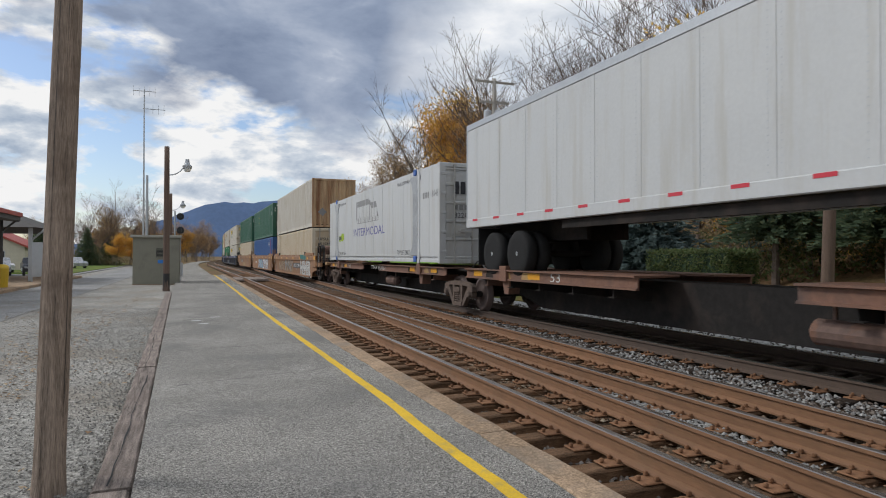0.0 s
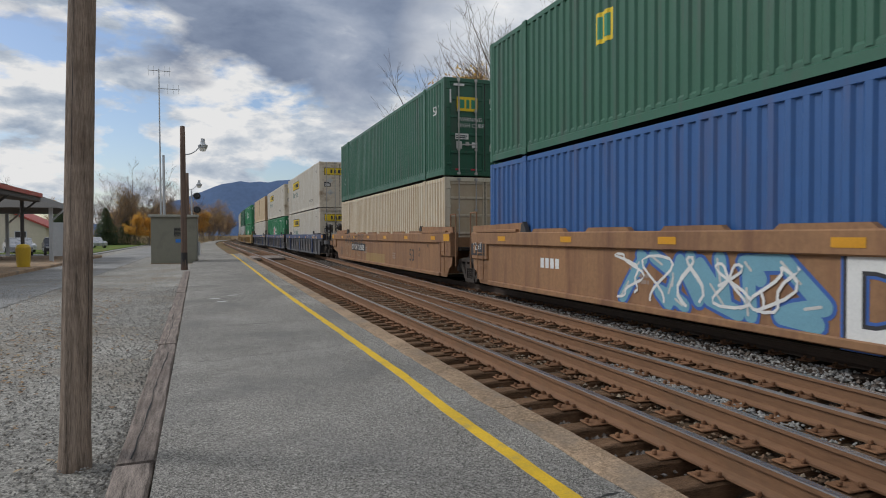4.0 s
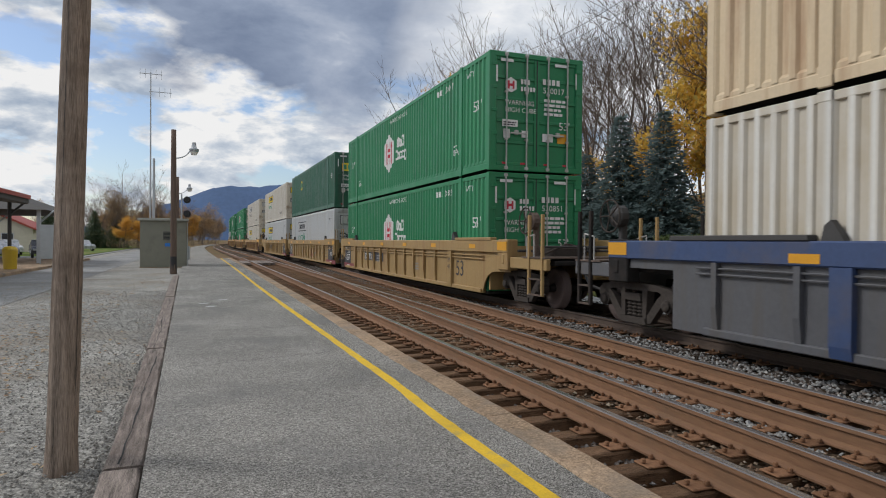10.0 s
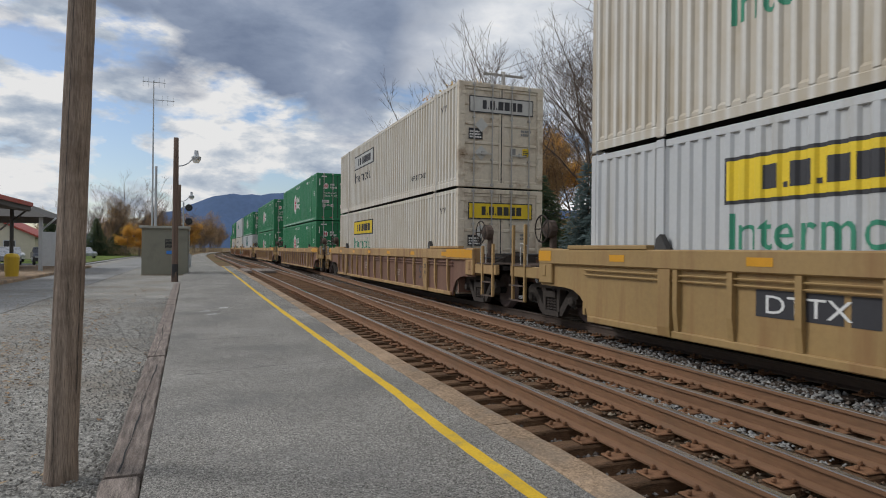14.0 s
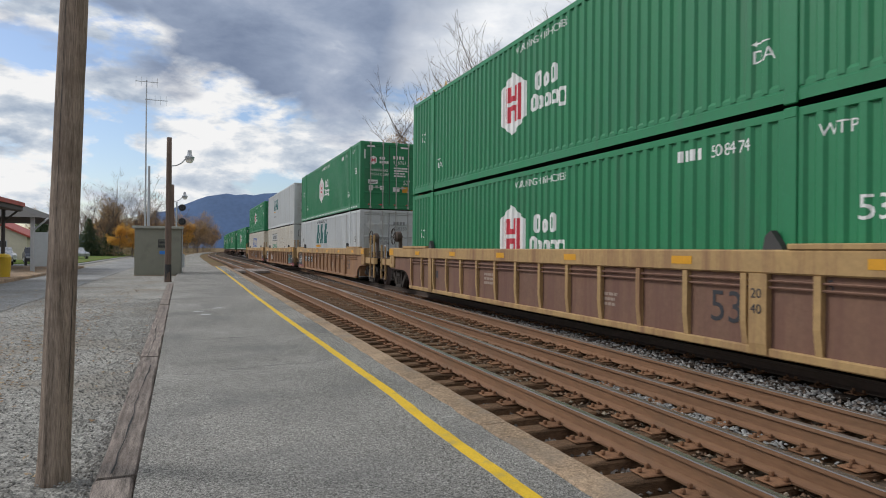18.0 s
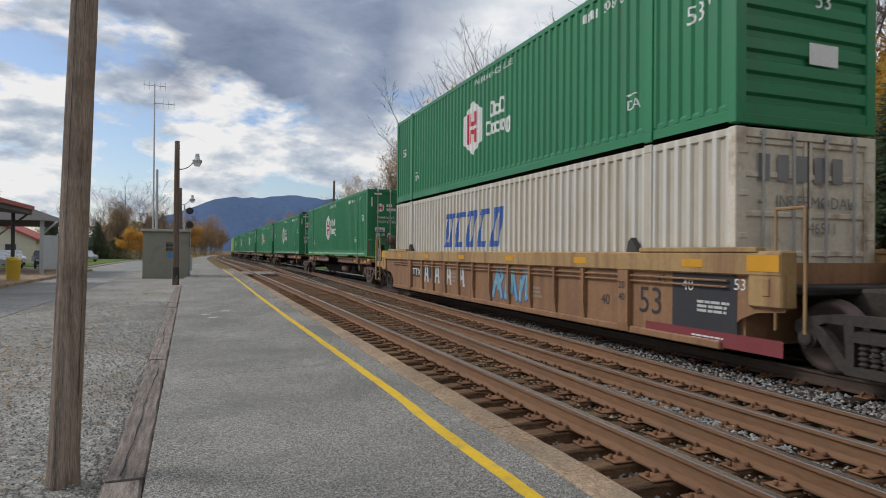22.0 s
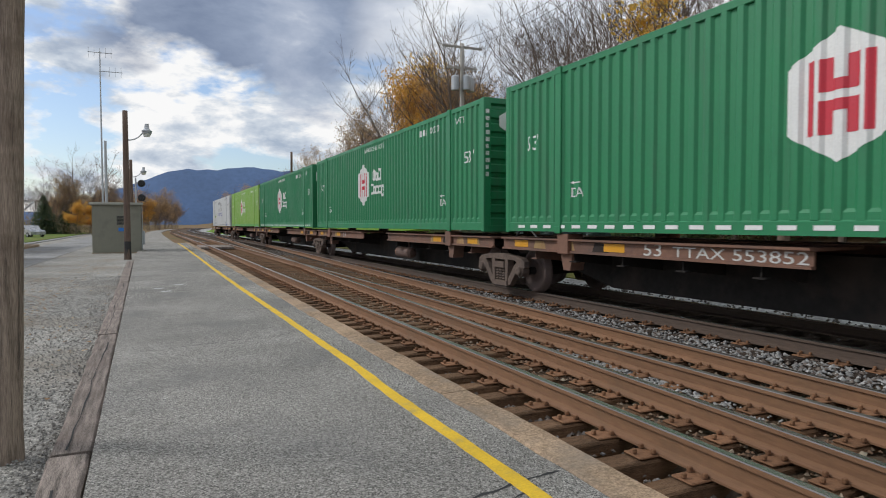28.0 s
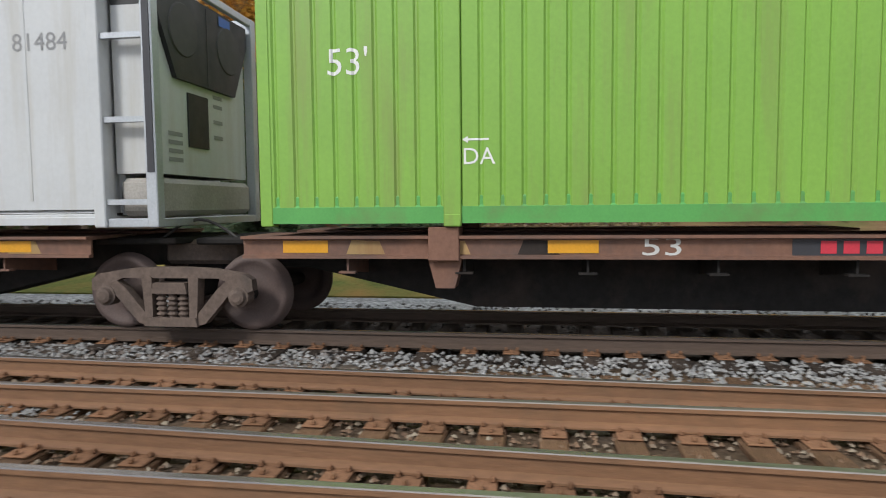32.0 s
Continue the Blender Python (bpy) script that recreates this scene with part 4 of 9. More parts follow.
def parked_car(at, colour, label):
    c = thing("parked_car", label, "car", at, group="parked cars")
    prof = [(-2.2, 0.35), (-2.25, 0.7), (-1.9, 0.9), (-1.0, 0.98), (-0.45, 1.45), (1.1, 1.48), (1.8, 1.0), (2.2, 0.92), (2.25, 0.4)]
    part("body", Mesh().extrude([(y, z) for y, z in prof], "x", -0.85, 0.85), colour, c)
    part("window", Mesh().extrude([(-0.85, 1.0), (-0.4, 1.4), (1.05, 1.43), (1.6, 1.02)], "x", -0.86, 0.86), BLACK, c, "dark glass")
    for y in (-1.4, 1.4):
        for x in (-0.8, 0.8):
            w = part("wheel", Mesh().lathe("x", (x - 0.1, y, 0.33), [(0, 0.3), (0.03, 0.33), (0.17, 0.33), (0.2, 0.3)], 14), BLACK, c)
            part("rim", Mesh().lathe("x", (x - 0.11, y, 0.33), [(0, 0.18), (0.22, 0.18)], 10), GALV, w)
    for x in (-0.6, 0.6):
        part("headlight", Mesh().box(x - 0.16, x + 0.16, -2.26, -2.2, 0.62, 0.76), GALV, c)


CAR = {n: mat("car_" + n, col, 0.3, 0.2, var=0.05, bump=0, coat=0.6) for n, col in (("white", (0.6, 0.6, 0.6)), ("black", (0.02, 0.02, 0.025)), ("silver", (0.35, 0.36, 0.38)), ("red", (0.3, 0.03, 0.03)), ("blue", (0.05, 0.08, 0.16)))}
for k, (x, y, n) in enumerate(((-15.5, 62, "black"), (-18.3, 62.5, "silver"), (-21.2, 62, "white"), (-24, 62.3, "blue"), (-17, 70, "black"), (-20.2, 70.3, "white"), (-27, 63, "silver"), (-17.6, 93, "silver"))):
    parked_car(pose(x, y, -0.2, 0, 0, 12 + 3 * k), CAR[n], n + " saloon car parked beyond the station")

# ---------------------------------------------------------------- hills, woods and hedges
# distance haze is painted into the wooded ridge as a blue base colour
HAZE_HILL = mat("haze_hill", (0.075, 0.12, 0.22), 0.95, var=0.16, scale=0.006, fine=0.05, bump=0)
hm = Mesh()
xs = list(range(-1600, 2400, 40))
ridge = []
for x in xs:
    t = (x + 160) / 130.0
    z = 255 * (1 / (1 + math.exp(-t * 1.1))) ** 0.8
    z *= 1.0 - 0.0001 * max(x - 420, 0)
    z = max(z, 40 + 12 * math.sin(x * 0.01)) + 6 * math.sin(x * 0.021) + 3 * math.sin(x * 0.07)
    ridge.append(z)
for x, z in zip(xs, ridge):
    hm.v += [(x, 2700, -20), (x, 3000, z), (x, 3600, -20)]
hm.f = [(k * 3 + j, k * 3 + 3 + j, k * 3 + 4 + j, k * 3 + 1 + j) for k in range(len(xs) - 1) for j in range(2)]
tagged(piece("backdrop_hill", hm.data("backdrop_hill", HAZE_HILL, smooth=True)), "long wooded mountain ridge in the distance, haze painted in as blue", "mountain", kind="structure")


def branchy(seed, h, spread_=0.5, levels=4, lean=0.0, bare_to=0.35, forks=(3, 3, 3, 3), r0=0.16, thin=0.012):
    """Trunk and limbs as tubes; also the twig ends, for leaves."""
    r = random.Random(seed)
    trunk, twigs, ends = Mesh(), Mesh(), []

    def grow(p, d, length, rad, level):
        steps = 4 if level < 2 else 2
        pts, dd = [p], d.copy()
        for _ in range(steps):
            dd = (dd + Vector((r.uniform(-1, 1), r.uniform(-1, 1), r.uniform(-0.3, 0.7))) * (0.13 + 0.05 * level)).normalized()
            pts.append(pts[-1] + dd * length / steps)
        tip = max(rad * 0.55, thin * 0.7)
        m = trunk if level < 2 else twigs
        for i in range(steps):
            a, b = rad + (tip - rad) * i / steps, rad + (tip - rad) * (i + 1) / steps
            m.tube(pts[i], pts[i + 1], a, b, 7 if level == 0 else 5 if level == 1 else 3, caps=False)
        if level >= levels:
            ends.append(pts[-1])
            return
        n = forks[min(level, len(forks) - 1)]
        for i in range(n + (3 if level == 0 else 0)):
            f = r.uniform(bare_to if level == 0 else 0.35, 1.0)
            k = min(int(f * steps), steps - 1)
            q = pts[k].lerp(pts[k + 1], f * steps - k)
            side = Vector((r.uniform(-1, 1), r.uniform(-1, 1), r.uniform(-0.1, 0.5))).normalized()
            nd = (dd * (1 - spread_) + side * spread_ * 1.3 + Vector((0, 0, 0.18))).normalized()
            grow(q, nd, length * r.uniform(0.42, 0.66), max(rad * (1 - 0.45 * f) * r.uniform(0.45, 0.65), thin), level + 1)
        grow(pts[-1], dd, length * 0.55, tip, level + 1)

    grow(Vector((0, 0, -0.3)), Vector((lean, 0, 1)).normalized(), h * 0.62, r0, 0)
    return trunk, twigs, ends


def leaf_cloud(points, per, size, spread_, seed):
    r, v, f = random.Random(seed), [], []
    for p in points:
        for _ in range(per):
            c = p + Vector((r.gauss(0, spread_), r.gauss(0, spread_), r.gauss(0, spread_ * 0.8)))
            a = Vector((r.uniform(-1, 1), r.uniform(-1, 1), r.uniform(-1, 1))).normalized()
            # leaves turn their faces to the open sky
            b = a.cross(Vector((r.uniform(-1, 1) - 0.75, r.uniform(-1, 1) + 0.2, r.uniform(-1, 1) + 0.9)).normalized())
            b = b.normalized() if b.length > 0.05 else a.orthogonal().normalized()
            s = size * r.uniform(0.6, 1.3)
            n = len(v)
            v += [tuple(c + a * s), tuple(c + b * s * 0.6), tuple(c - a * s), tuple(c - b * s * 0.6)]
            f.append((n, n + 1, n + 2, n + 3))
    return v, f


def tree_proto(name, label, seed, h, leaf=None, per=0, size=0.12, at=None, **kw):
    t = thing(name, label, "tree", at, group="trees beyond the line")
    trunk, twigs, ends = branchy(seed, h, **kw)
    part("trunk", trunk, BARK, t, smooth=True)
    me = bpy.data.meshes.new("branchwork")
    me.from_pydata([tuple(p) for p in twigs.v], [], twigs.f)
    me.materials.append(TWIG)
    piece("branchwork", me, t)
    if leaf:
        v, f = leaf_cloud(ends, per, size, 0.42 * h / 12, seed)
        me = bpy.data.meshes.new("crown")
        me.from_pydata(v, [], f)
        me.materials.append(leaf)
        piece("crown", me, t, label="thin autumn leaves")
    return t


AUTUMN_O = island("autumn_orange", [(0.70, 0.37, 0.075), (0.76, 0.46, 0.09), (0.60, 0.30, 0.07), (0.72, 0.49, 0.14)], 0.8, 0.45)
AUTUMN_Y = island("autumn_yellow", [(0.78, 0.50, 0.08), (0.72, 0.42, 0.06), (0.60, 0.48, 0.12), (0.80, 0.46, 0.07)], 0.8, 0.45)
AUTUMN_R = island("autumn_rust", [(0.40, 0.26, 0.14), (0.50, 0.32, 0.14), (0.34, 0.22, 0.14), (0.52, 0.37, 0.18)], 0.8, 0.45)
FIR = island("fir_green", [(0.07, 0.11, 0.06), (0.10, 0.15, 0.075), (0.055, 0.085, 0.05), (0.13, 0.15, 0.06)], 0.8, 0.45)
FIR_BLUE = island("fir_blue", [(0.11, 0.16, 0.155), (0.15, 0.21, 0.205), (0.08, 0.115, 0.105), (0.19, 0.25, 0.245)], 0.8, 0.45)
BUSH = island("bush_green", [(0.085, 0.125, 0.045), (0.12, 0.16, 0.05), (0.06, 0.09, 0.035), (0.16, 0.16, 0.06)], 0.8, 0.45)
BRUSH = island("brush_brown", [(0.24, 0.18, 0.12), (0.34, 0.25, 0.16), (0.20, 0.18, 0.10), (0.36, 0.26, 0.14), (0.22, 0.22, 0.09)], 0.9, 0.4)


def slope(x, y):
    return ground_height(x, y)


def spot(x, y, turn=0.0, s=1.0):
    return pose(x, y, slope(x, y) - 0.1, 0, 0, turn) @ Matrix.Scale(s, 4)


def place(proto, x, y, turn, s):
    c = copy_thing(proto, pose(x, y, slope(x, y) - 0.1, 0, 0, turn))
    c.scale = (s, s, s)
    return c


protos = {
    "bare1": tree_proto("bare_tree", "tall leafless grey-brown tree with fine twigs", 1, 17, at=spot(21, 47.5), spread_=0.58, forks=(6, 4, 4, 3)),
    "bare2": tree_proto("bare_tree", "slender leafless tree with upright twigs", 2, 15, at=spot(25.5, 36), spread_=0.5, forks=(6, 4, 4, 3), r0=0.12),
    "bare3": tree_proto("bare_tree", "leaning leafless tree with a forked trunk", 3, 16, at=spot(22.5, 62), lean=-0.35, forks=(5, 4, 3, 3), spread_=0.55),
    "bare4": tree_proto("bare_tree", "thin leafless sapling among the woods", 4, 13, at=spot(24, 31), spread_=0.45, r0=0.09, forks=(4, 4, 3, 2)),
    "orange": tree_proto("autumn_tree", "tree with thin orange autumn leaves", 5, 12, AUTUMN_O, 24, 0.14, at=spot(27, 70), forks=(5, 4, 3, 3), bare_to=0.15),
    "yellow": tree_proto("autumn_tree", "tree with golden yellow autumn leaves", 6, 10, AUTUMN_Y, 20, 0.13, at=spot(22, 27), forks=(5, 4, 3, 3), bare_to=0.12),
    "rust": tree_proto("autumn_tree", "tree with rust-brown leaves, half bare", 7, 12, AUTUMN_R, 9, 0.11, at=spot(26, 56), forks=(5, 4, 3, 3)),
}
r = random.Random(77)
WOODS = [("orange", 23.5, 62, 1.15), ("orange", 25, 66, 1.25), ("rust", 22.5, 88, 1.1), ("orange", 24, 56, 0.95), ("yellow", 26, 68, 1.4), ("rust", 22, 82, 0.8), ("orange", 30, 76, 1.25), ("rust", 24, 92, 1.0), ("rust", 21, 103, 0.85), ("bare3", 20.5, 72, 0.95), ("bare2", 21, 80, 0.9),
         ("bare1", 24, 57, 1.0), ("bare2", 23, 53, 1.05), ("bare1", 27, 44, 0.95), ("bare4", 23, 41, 1.15), ("bare2", 24, 38, 1.0), ("bare4", 25, 34, 1.1), ("bare1", 28, 30, 0.9), ("bare2", 26, 27, 1.0),
         ("yellow", 22, 33, 0.8), ("yellow", 24, 24, 0.8), ("orange", 25, 19, 1.0), ("orange", 26, 15, 1.15), ("yellow", 22.5, 17.5, 0.95), ("yellow", 23, 12, 1.05), ("orange", 22, 9, 1.05), ("rust", 26, 20, 0.65), ("orange", 28, 9, 1.1), ("yellow", 24, 6, 1.0), ("rust", 23, 1, 1.0), ("orange", 25, -5, 1.0), ("yellow", 22, -9, 1.0),
         ("bare4", 21.5, 22, 1.2), ("bare4", 20.5, 18.5, 1.1), ("bare2", 24, 17, 1.0), ("bare4", 22.5, 13, 1.2), ("bare1", 29, 16, 0.9), ("bare2", 27, 12, 1.0), ("bare4", 23, 8, 1.2), ("bare2", 26, 3, 1.0), ("bare4", 22, 4, 1.1), ("bare1", 30, 23, 0.9), ("bare2", 30, 36, 1.0), ("bare1", 32, 50, 1.0), ("rust", 30, 42, 0.6), ("rust", 31, 28, 0.6), ("orange", 32, 14, 0.6), ("rust", 33, 4, 1.1), ("bare2", 33, -4, 1.1), ("rust", 29, 75, 1.0), ("rust", 25, 47, 0.6), ("rust", 28, 50, 0.65)]
for n, x, y, s in WOODS:
    place(protos[n], x, y, r.uniform(0, 360), s * (0.66 if y < 42 and n in ("orange", "yellow", "rust") else 0.85 if n == "orange" else 1.0))
for k in range(10):
    x, y = r.uniform(34, 60), r.uniform(84, 130)
    place(protos[r.choice(("bare1", "bare2", "bare4", "rust", "orange", "rust", "bare2"))], x, y, r.uniform(0, 360), r.uniform(0.8, 1.15))
# autumn woods filling the hillside behind
for k in range(20):
    y = -16 + k * 2.3 + r.uniform(-1, 1)
    place(protos[r.choice(("orange", "yellow", "orange", "rust", "yellow", "bare4", "orange"))], 29 + r.uniform(-2.5, 4), y, r.uniform(0, 360), r.uniform(0.5, 0.7))
# low woods along the far lawn
for k in range(16):
    y = 82 + k * 5.5
    place(protos[r.choice(("rust", "bare4", "rust", "bare2", "orange"))], 24 + curve_x(y) * 0.4 + r.uniform(-2, 8), y, r.uniform(0, 360), r.uniform(0.5, 0.75))
# beyond the far end of the line, both sides
for k in range(50):
    y = r.uniform(150, 260)
    place(protos[r.choice(("bare1", "bare2", "rust", "bare4", "rust"))], curve_x(y) + r.uniform(14, 45), y, r.uniform(0, 360), r.uniform(0.5, 0.85))
for k in range(72):
    y = r.uniform(190, 330)
    place(protos[r.choice(("bare1", "bare2", "rust", "bare4", "bare2", "rust", "orange"))], -14 + r.uniform(-22, 14) - (y - 190) * 0.03, y, r.uniform(0, 360), r.uniform(0.55, 0.85))
# bare woods closing the view where the line swings away
for k in range(46):
    y = r.uniform(232, 330)
    place(protos[r.choice(("bare1", "bare2", "rust", "bare4", "bare2", "rust"))], r.uniform(-17, 4.5), y, r.uniform(0, 360), r.uniform(0.5, 0.85))
# trees behind the hut
for n, x, y, s in (("rust", -15, 122, 0.72), ("bare1", -16, 120, 0.74), ("bare1", -12.5, 124, 0.7), ("rust", -11.5, 128, 0.66), ("orange", -14.6, 112, 0.36), ("orange", -12.6, 113, 0.3), ("bare3", -19, 119, 0.62), ("bare2", -14, 126, 0.72), ("bare2", -10.3, 128, 0.6), ("rust", -9.2, 135, 0.55), ("bare2", -20.5, 124, 0.6), ("rust", -17.8, 128, 0.66), ("bare1", -24, 130, 0.6), ("rust", -30, 135, 0.6), ("bare2", -38, 140, 0.7), ("rust", -45, 130, 0.7)):
    c = place(protos[n], x, y, r.uniform(0, 360), s)
    c.location.z = -0.4


def conifer(name, label, at, h, w, leaf, seed, bare=0.06):
    t = thing(name, label, "tree", at)
    r = random.Random(seed)
    part("trunk", Mesh().tube((0, 0, -0.2), (0, 0, h * 0.97), 0.02 * h, 0.015, 8), BARK, t)
    v, f = [], []
    z = h * bare
    while z < h:
        f0 = 1 - z / h
        rad = w * (f0 ** 0.85) * r.uniform(0.85, 1.1) + 0.08
        n = int(7 + 9 * f0)
        a0 = r.uniform(0, 6.3)
        for k in range(n):
            a = a0 + 6.283 * k / n + r.uniform(-0.2, 0.2)
            L = rad * r.uniform(0.75, 1.12)
            steps = max(int(L / 0.11), 3)
            for s in range(steps):
                q = (s + 0.5) / steps
                c = Vector((math.cos(a) * L * q, math.sin(a) * L * q, z + L * (0.12 * q - 0.30 * q * q) + r.gauss(0, 0.03)))
                for _ in range(5):
                    d = Vector((math.cos(a + r.uniform(-1.2, 1.2)), math.sin(a + r.uniform(-1.2, 1.2)), r.uniform(-0.5, 0.35))).normalized()
                    e = d.orthogonal().normalized()
                    ss = r.uniform(0.07, 0.15) * (0.6 + 0.5 * h / 6)
                    o = c + Vector((r.gauss(0, 0.05), r.gauss(0, 0.05), r.gauss(0, 0.03)))
                    m = len(v)
                    v += [tuple(o), tuple(o + d * ss + e * ss * 0.3), tuple(o + d * ss * 1.9), tuple(o + d * ss - e * ss * 0.3)]
                    f.append((m, m + 1, m + 2, m + 3))
        z += 0.17 + 0.05 * h / 6
    me = bpy.data.meshes.new("needles")
    me.from_pydata(v, [], f)
    me.materials.append(leaf)
    piece("needles", me, t)


conifer("spruce", "blue-grey spruce at the edge of the woods", pose(15.8, 22.9, 0.0), 7.1, 2.4, FIR_BLUE, 1)
conifer("spruce", "tall blue-grey spruce in a close group", pose(14.8, 24.6, 0.0), 7.2, 2.2, FIR_BLUE, 14)
conifer("spruce", "smaller blue-grey spruce in a close group", pose(14.2, 26.4, 0.0), 5.6, 1.8, FIR_BLUE, 15)
conifer("spruce", "dark green spruce at the edge of the bare woods", pose(17.3, 36.5, 0.0), 6.4, 3.0, FIR, 2)
conifer("spruce", "blue-grey spruce among yellow autumn trees", pose(23.8, 22.3, 1.6), 8.2, 3.3, FIR_BLUE, 3)
conifer("spruce", "dark green spruce on the wooded bank", pose(24.6, 18.2, 1.8), 7.6, 3.2, FIR, 4)
conifer("spruce", "dark spruce at the foot of the slope", pose(17.5, 9.5, 0.0), 6.2, 3.0, FIR, 5)
conifer("spruce", "dark green spruce by the verge", pose(18.5, 4.5, 0.3), 6.0, 2.2, FIR, 6)
conifer("spruce", "blue-grey spruce behind the lawn", pose(17.0, 26.5, 0.2), 4.6, 1.5, FIR_BLUE, 7)
conifer("spruce", "broad dark green spruce before the autumn woods", pose(18.0, 18.6, 0.2), 8.0, 2.7, FIR, 12, 0.26)
conifer("spruce", "tall dark green spruce by the wooden pole", pose(18.6, 14.6, 0.2), 7.4, 3.0, FIR, 13, 0.26)
conifer("spruce", "round dark evergreen across the lawn", pose(16.5, 150, 0.0), 8.5, 4.0, FIR, 8)
conifer("spruce", "dark spruce beside the car park", pose(-19.5, 118, -0.3), 6.2, 2.6, FIR, 9)
conifer("spruce", "dark spruce beside the grass strip", pose(-17.0, 122, -0.3), 5.4, 2.4, FIR, 10)
conifer("spruce", "tall dark spruce far behind the station", pose(-26, 118, -0.3), 7.0, 3.0, FIR, 11)


def shrub(name, label, at, size, leaf, count, s, seed, boxy=False):
    t = thing(name, label, "hedge" if boxy else "shrub", at)
    r, pts = random.Random(seed), []
    for _ in range(count):
        if boxy:
            p = Vector((r.uniform(-1, 1), r.uniform(-1, 1), r.uniform(0, 1)))
            k = r.randrange(5)
            p = Vector((p.x if k > 1 else (-1, 1)[k], p.y if k < 2 or k == 4 else (-1, 1)[k - 2], p.z if k < 4 else 1))
        else:
            p = Vector((r.gauss(0, 1), r.gauss(0, 1), abs(r.gauss(0, 1)))).normalized() * r.uniform(0.45, 1.05)
        pts.append(Vector((p.x * size[0], p.y * size[1], p.z * size[2])))
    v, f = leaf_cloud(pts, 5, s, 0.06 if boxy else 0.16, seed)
    me = bpy.data.meshes.new("leaves")
    me.from_pydata(v, [], f)
    me.materials.append(leaf)
    piece("leaves", me, t)
    m = Mesh()
    for k in range(7):
        a = k * 0.9
        m.tube((0, 0, -0.1), (math.cos(a) * size[0] * 0.6, math.sin(a) * size[1] * 0.6, size[2] * 0.8), 0.03, 0.01, 5)
    if boxy:
        m.box(-size[0] * 0.93, size[0] * 0.93, -size[1] * 0.97, size[1] * 0.97, 0, size[2] * 0.95)
    part("branchwork", m, NEEDLE if boxy else BARK, t)


shrub("hedge", "clipped dark green box hedge on the verge", pose(14.4, 18.8, 0.05), (0.7, 2.0, 1.55), BUSH, 3200, 0.05, 1, True)
for k in range(60):
    y = -14 + k * 1.9 + r.uniform(-1, 1)
    x = r.uniform(18.8, 23.5)
    sz = r.uniform(1.1, 2.1)
    shrub("shrub", ("tangled brown undergrowth at the wood edge", "low green shrub at the wood edge")[k % 2], pose(x, y, slope(x, y) - 0.1), (sz, sz * 1.3, sz * 1.1), (BRUSH, BUSH)[k % 2], 330, 0.075, 100 + k)

# tangled brown thickets: along the far lawn, at the far end of the line and behind the car park
r = random.Random(501)
pts = []
for _ in range(5200):
    y = r.uniform(150, 330)
    pts.append(Vector(((curve_x(y) + r.uniform(10, 42) if r.random() < 0.45 else r.uniform(-34, -4 if y < 228 else 4)), y, abs(r.gauss(0, 1.7)))))
for _ in range(2600):
    y = r.uniform(60, 150)
    x = 22 + curve_x(y) * 0.6 + abs(r.gauss(0, 5))
    pts.append(Vector((x, y, ground_height(x, y) + abs(r.gauss(0, 1.5)))))
for _ in range(1300):
    pts.append(Vector((r.uniform(-24, -8.5), r.uniform(116, 134), abs(r.gauss(0, 1.5)) - 0.3)))
for _ in range(4200):
    y = r.uniform(-16, 60)
    x = 20 + abs(r.gauss(0, 4))
    pts.append(Vector((x, y, ground_height(x, y) + abs(r.gauss(0, 1.1)))))
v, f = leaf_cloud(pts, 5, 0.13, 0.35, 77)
me = bpy.data.meshes.new("thicket")
me.from_pydata(v, [], f)
me.materials.append(BRUSH)
tagged(piece("thicket", me), "tangled grey-brown undergrowth along the woods", "undergrowth", kind="stuff")

pts = []
for _ in range(5200):
    x, y = 21.5 + abs(r.gauss(0, 2.6)), r.uniform(-16, 25)
    pts.append(Vector((x, y, ground_height(x, y) + abs(r.gauss(0, 2.9)))))
for _ in range(4200):
    x, y = r.uniform(25, 46), r.uniform(-25, 34)
    pts.append(Vector((x, y, ground_height(x, y) + abs(r.gauss(0, 2.2)))))
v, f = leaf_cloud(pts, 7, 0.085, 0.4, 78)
me = bpy.data.meshes.new("undergrowth")
me.from_pydata(v, [], f)
me.materials.append(AUTUMN_O)
tagged(piece("undergrowth", me), "orange-brown autumn saplings filling the wood edge", "undergrowth", kind="stuff")

# ---------------------------------------------------------------- the train: paints
GREEN = mat("green_paint", (0.012, 0.182, 0.070), 0.5, var=0.10, scale=1.2, fine=20, bump=0.04, dirt=(0.03, 0.135, 0.065), dirt_amt=0.25, streak=True, each=0.06)
DEEP_GREEN = mat("deep_green_paint", (0.022, 0.105, 0.062), 0.5, var=0.10, scale=1.2, fine=20, bump=0.04, dirt=(0.05, 0.08, 0.06), dirt_amt=0.3, streak=True)
LIME = mat("lime_paint", (0.185, 0.36, 0.05), 0.5, var=0.10, scale=1.0, fine=20, bump=0.04, dirt=(0.19, 0.26, 0.06), dirt_amt=0.35, streak=True)
LIME_LOW = mat("lime_rail_paint", (0.085, 0.31, 0.07), 0.5, var=0.10, bump=0.04, dirt=(0.12, 0.2, 0.06), dirt_amt=0.3)
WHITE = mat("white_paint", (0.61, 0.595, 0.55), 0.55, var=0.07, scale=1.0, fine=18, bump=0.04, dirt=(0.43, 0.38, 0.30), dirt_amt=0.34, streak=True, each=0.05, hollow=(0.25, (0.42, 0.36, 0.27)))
CLEAN_WHITE = mat("clean_white_paint", (0.475, 0.485, 0.485), 0.45, var=0.06, scale=0.8, fine=18, bump=0.03, dirt=(0.40, 0.385, 0.35), dirt_amt=0.34, streak=True)
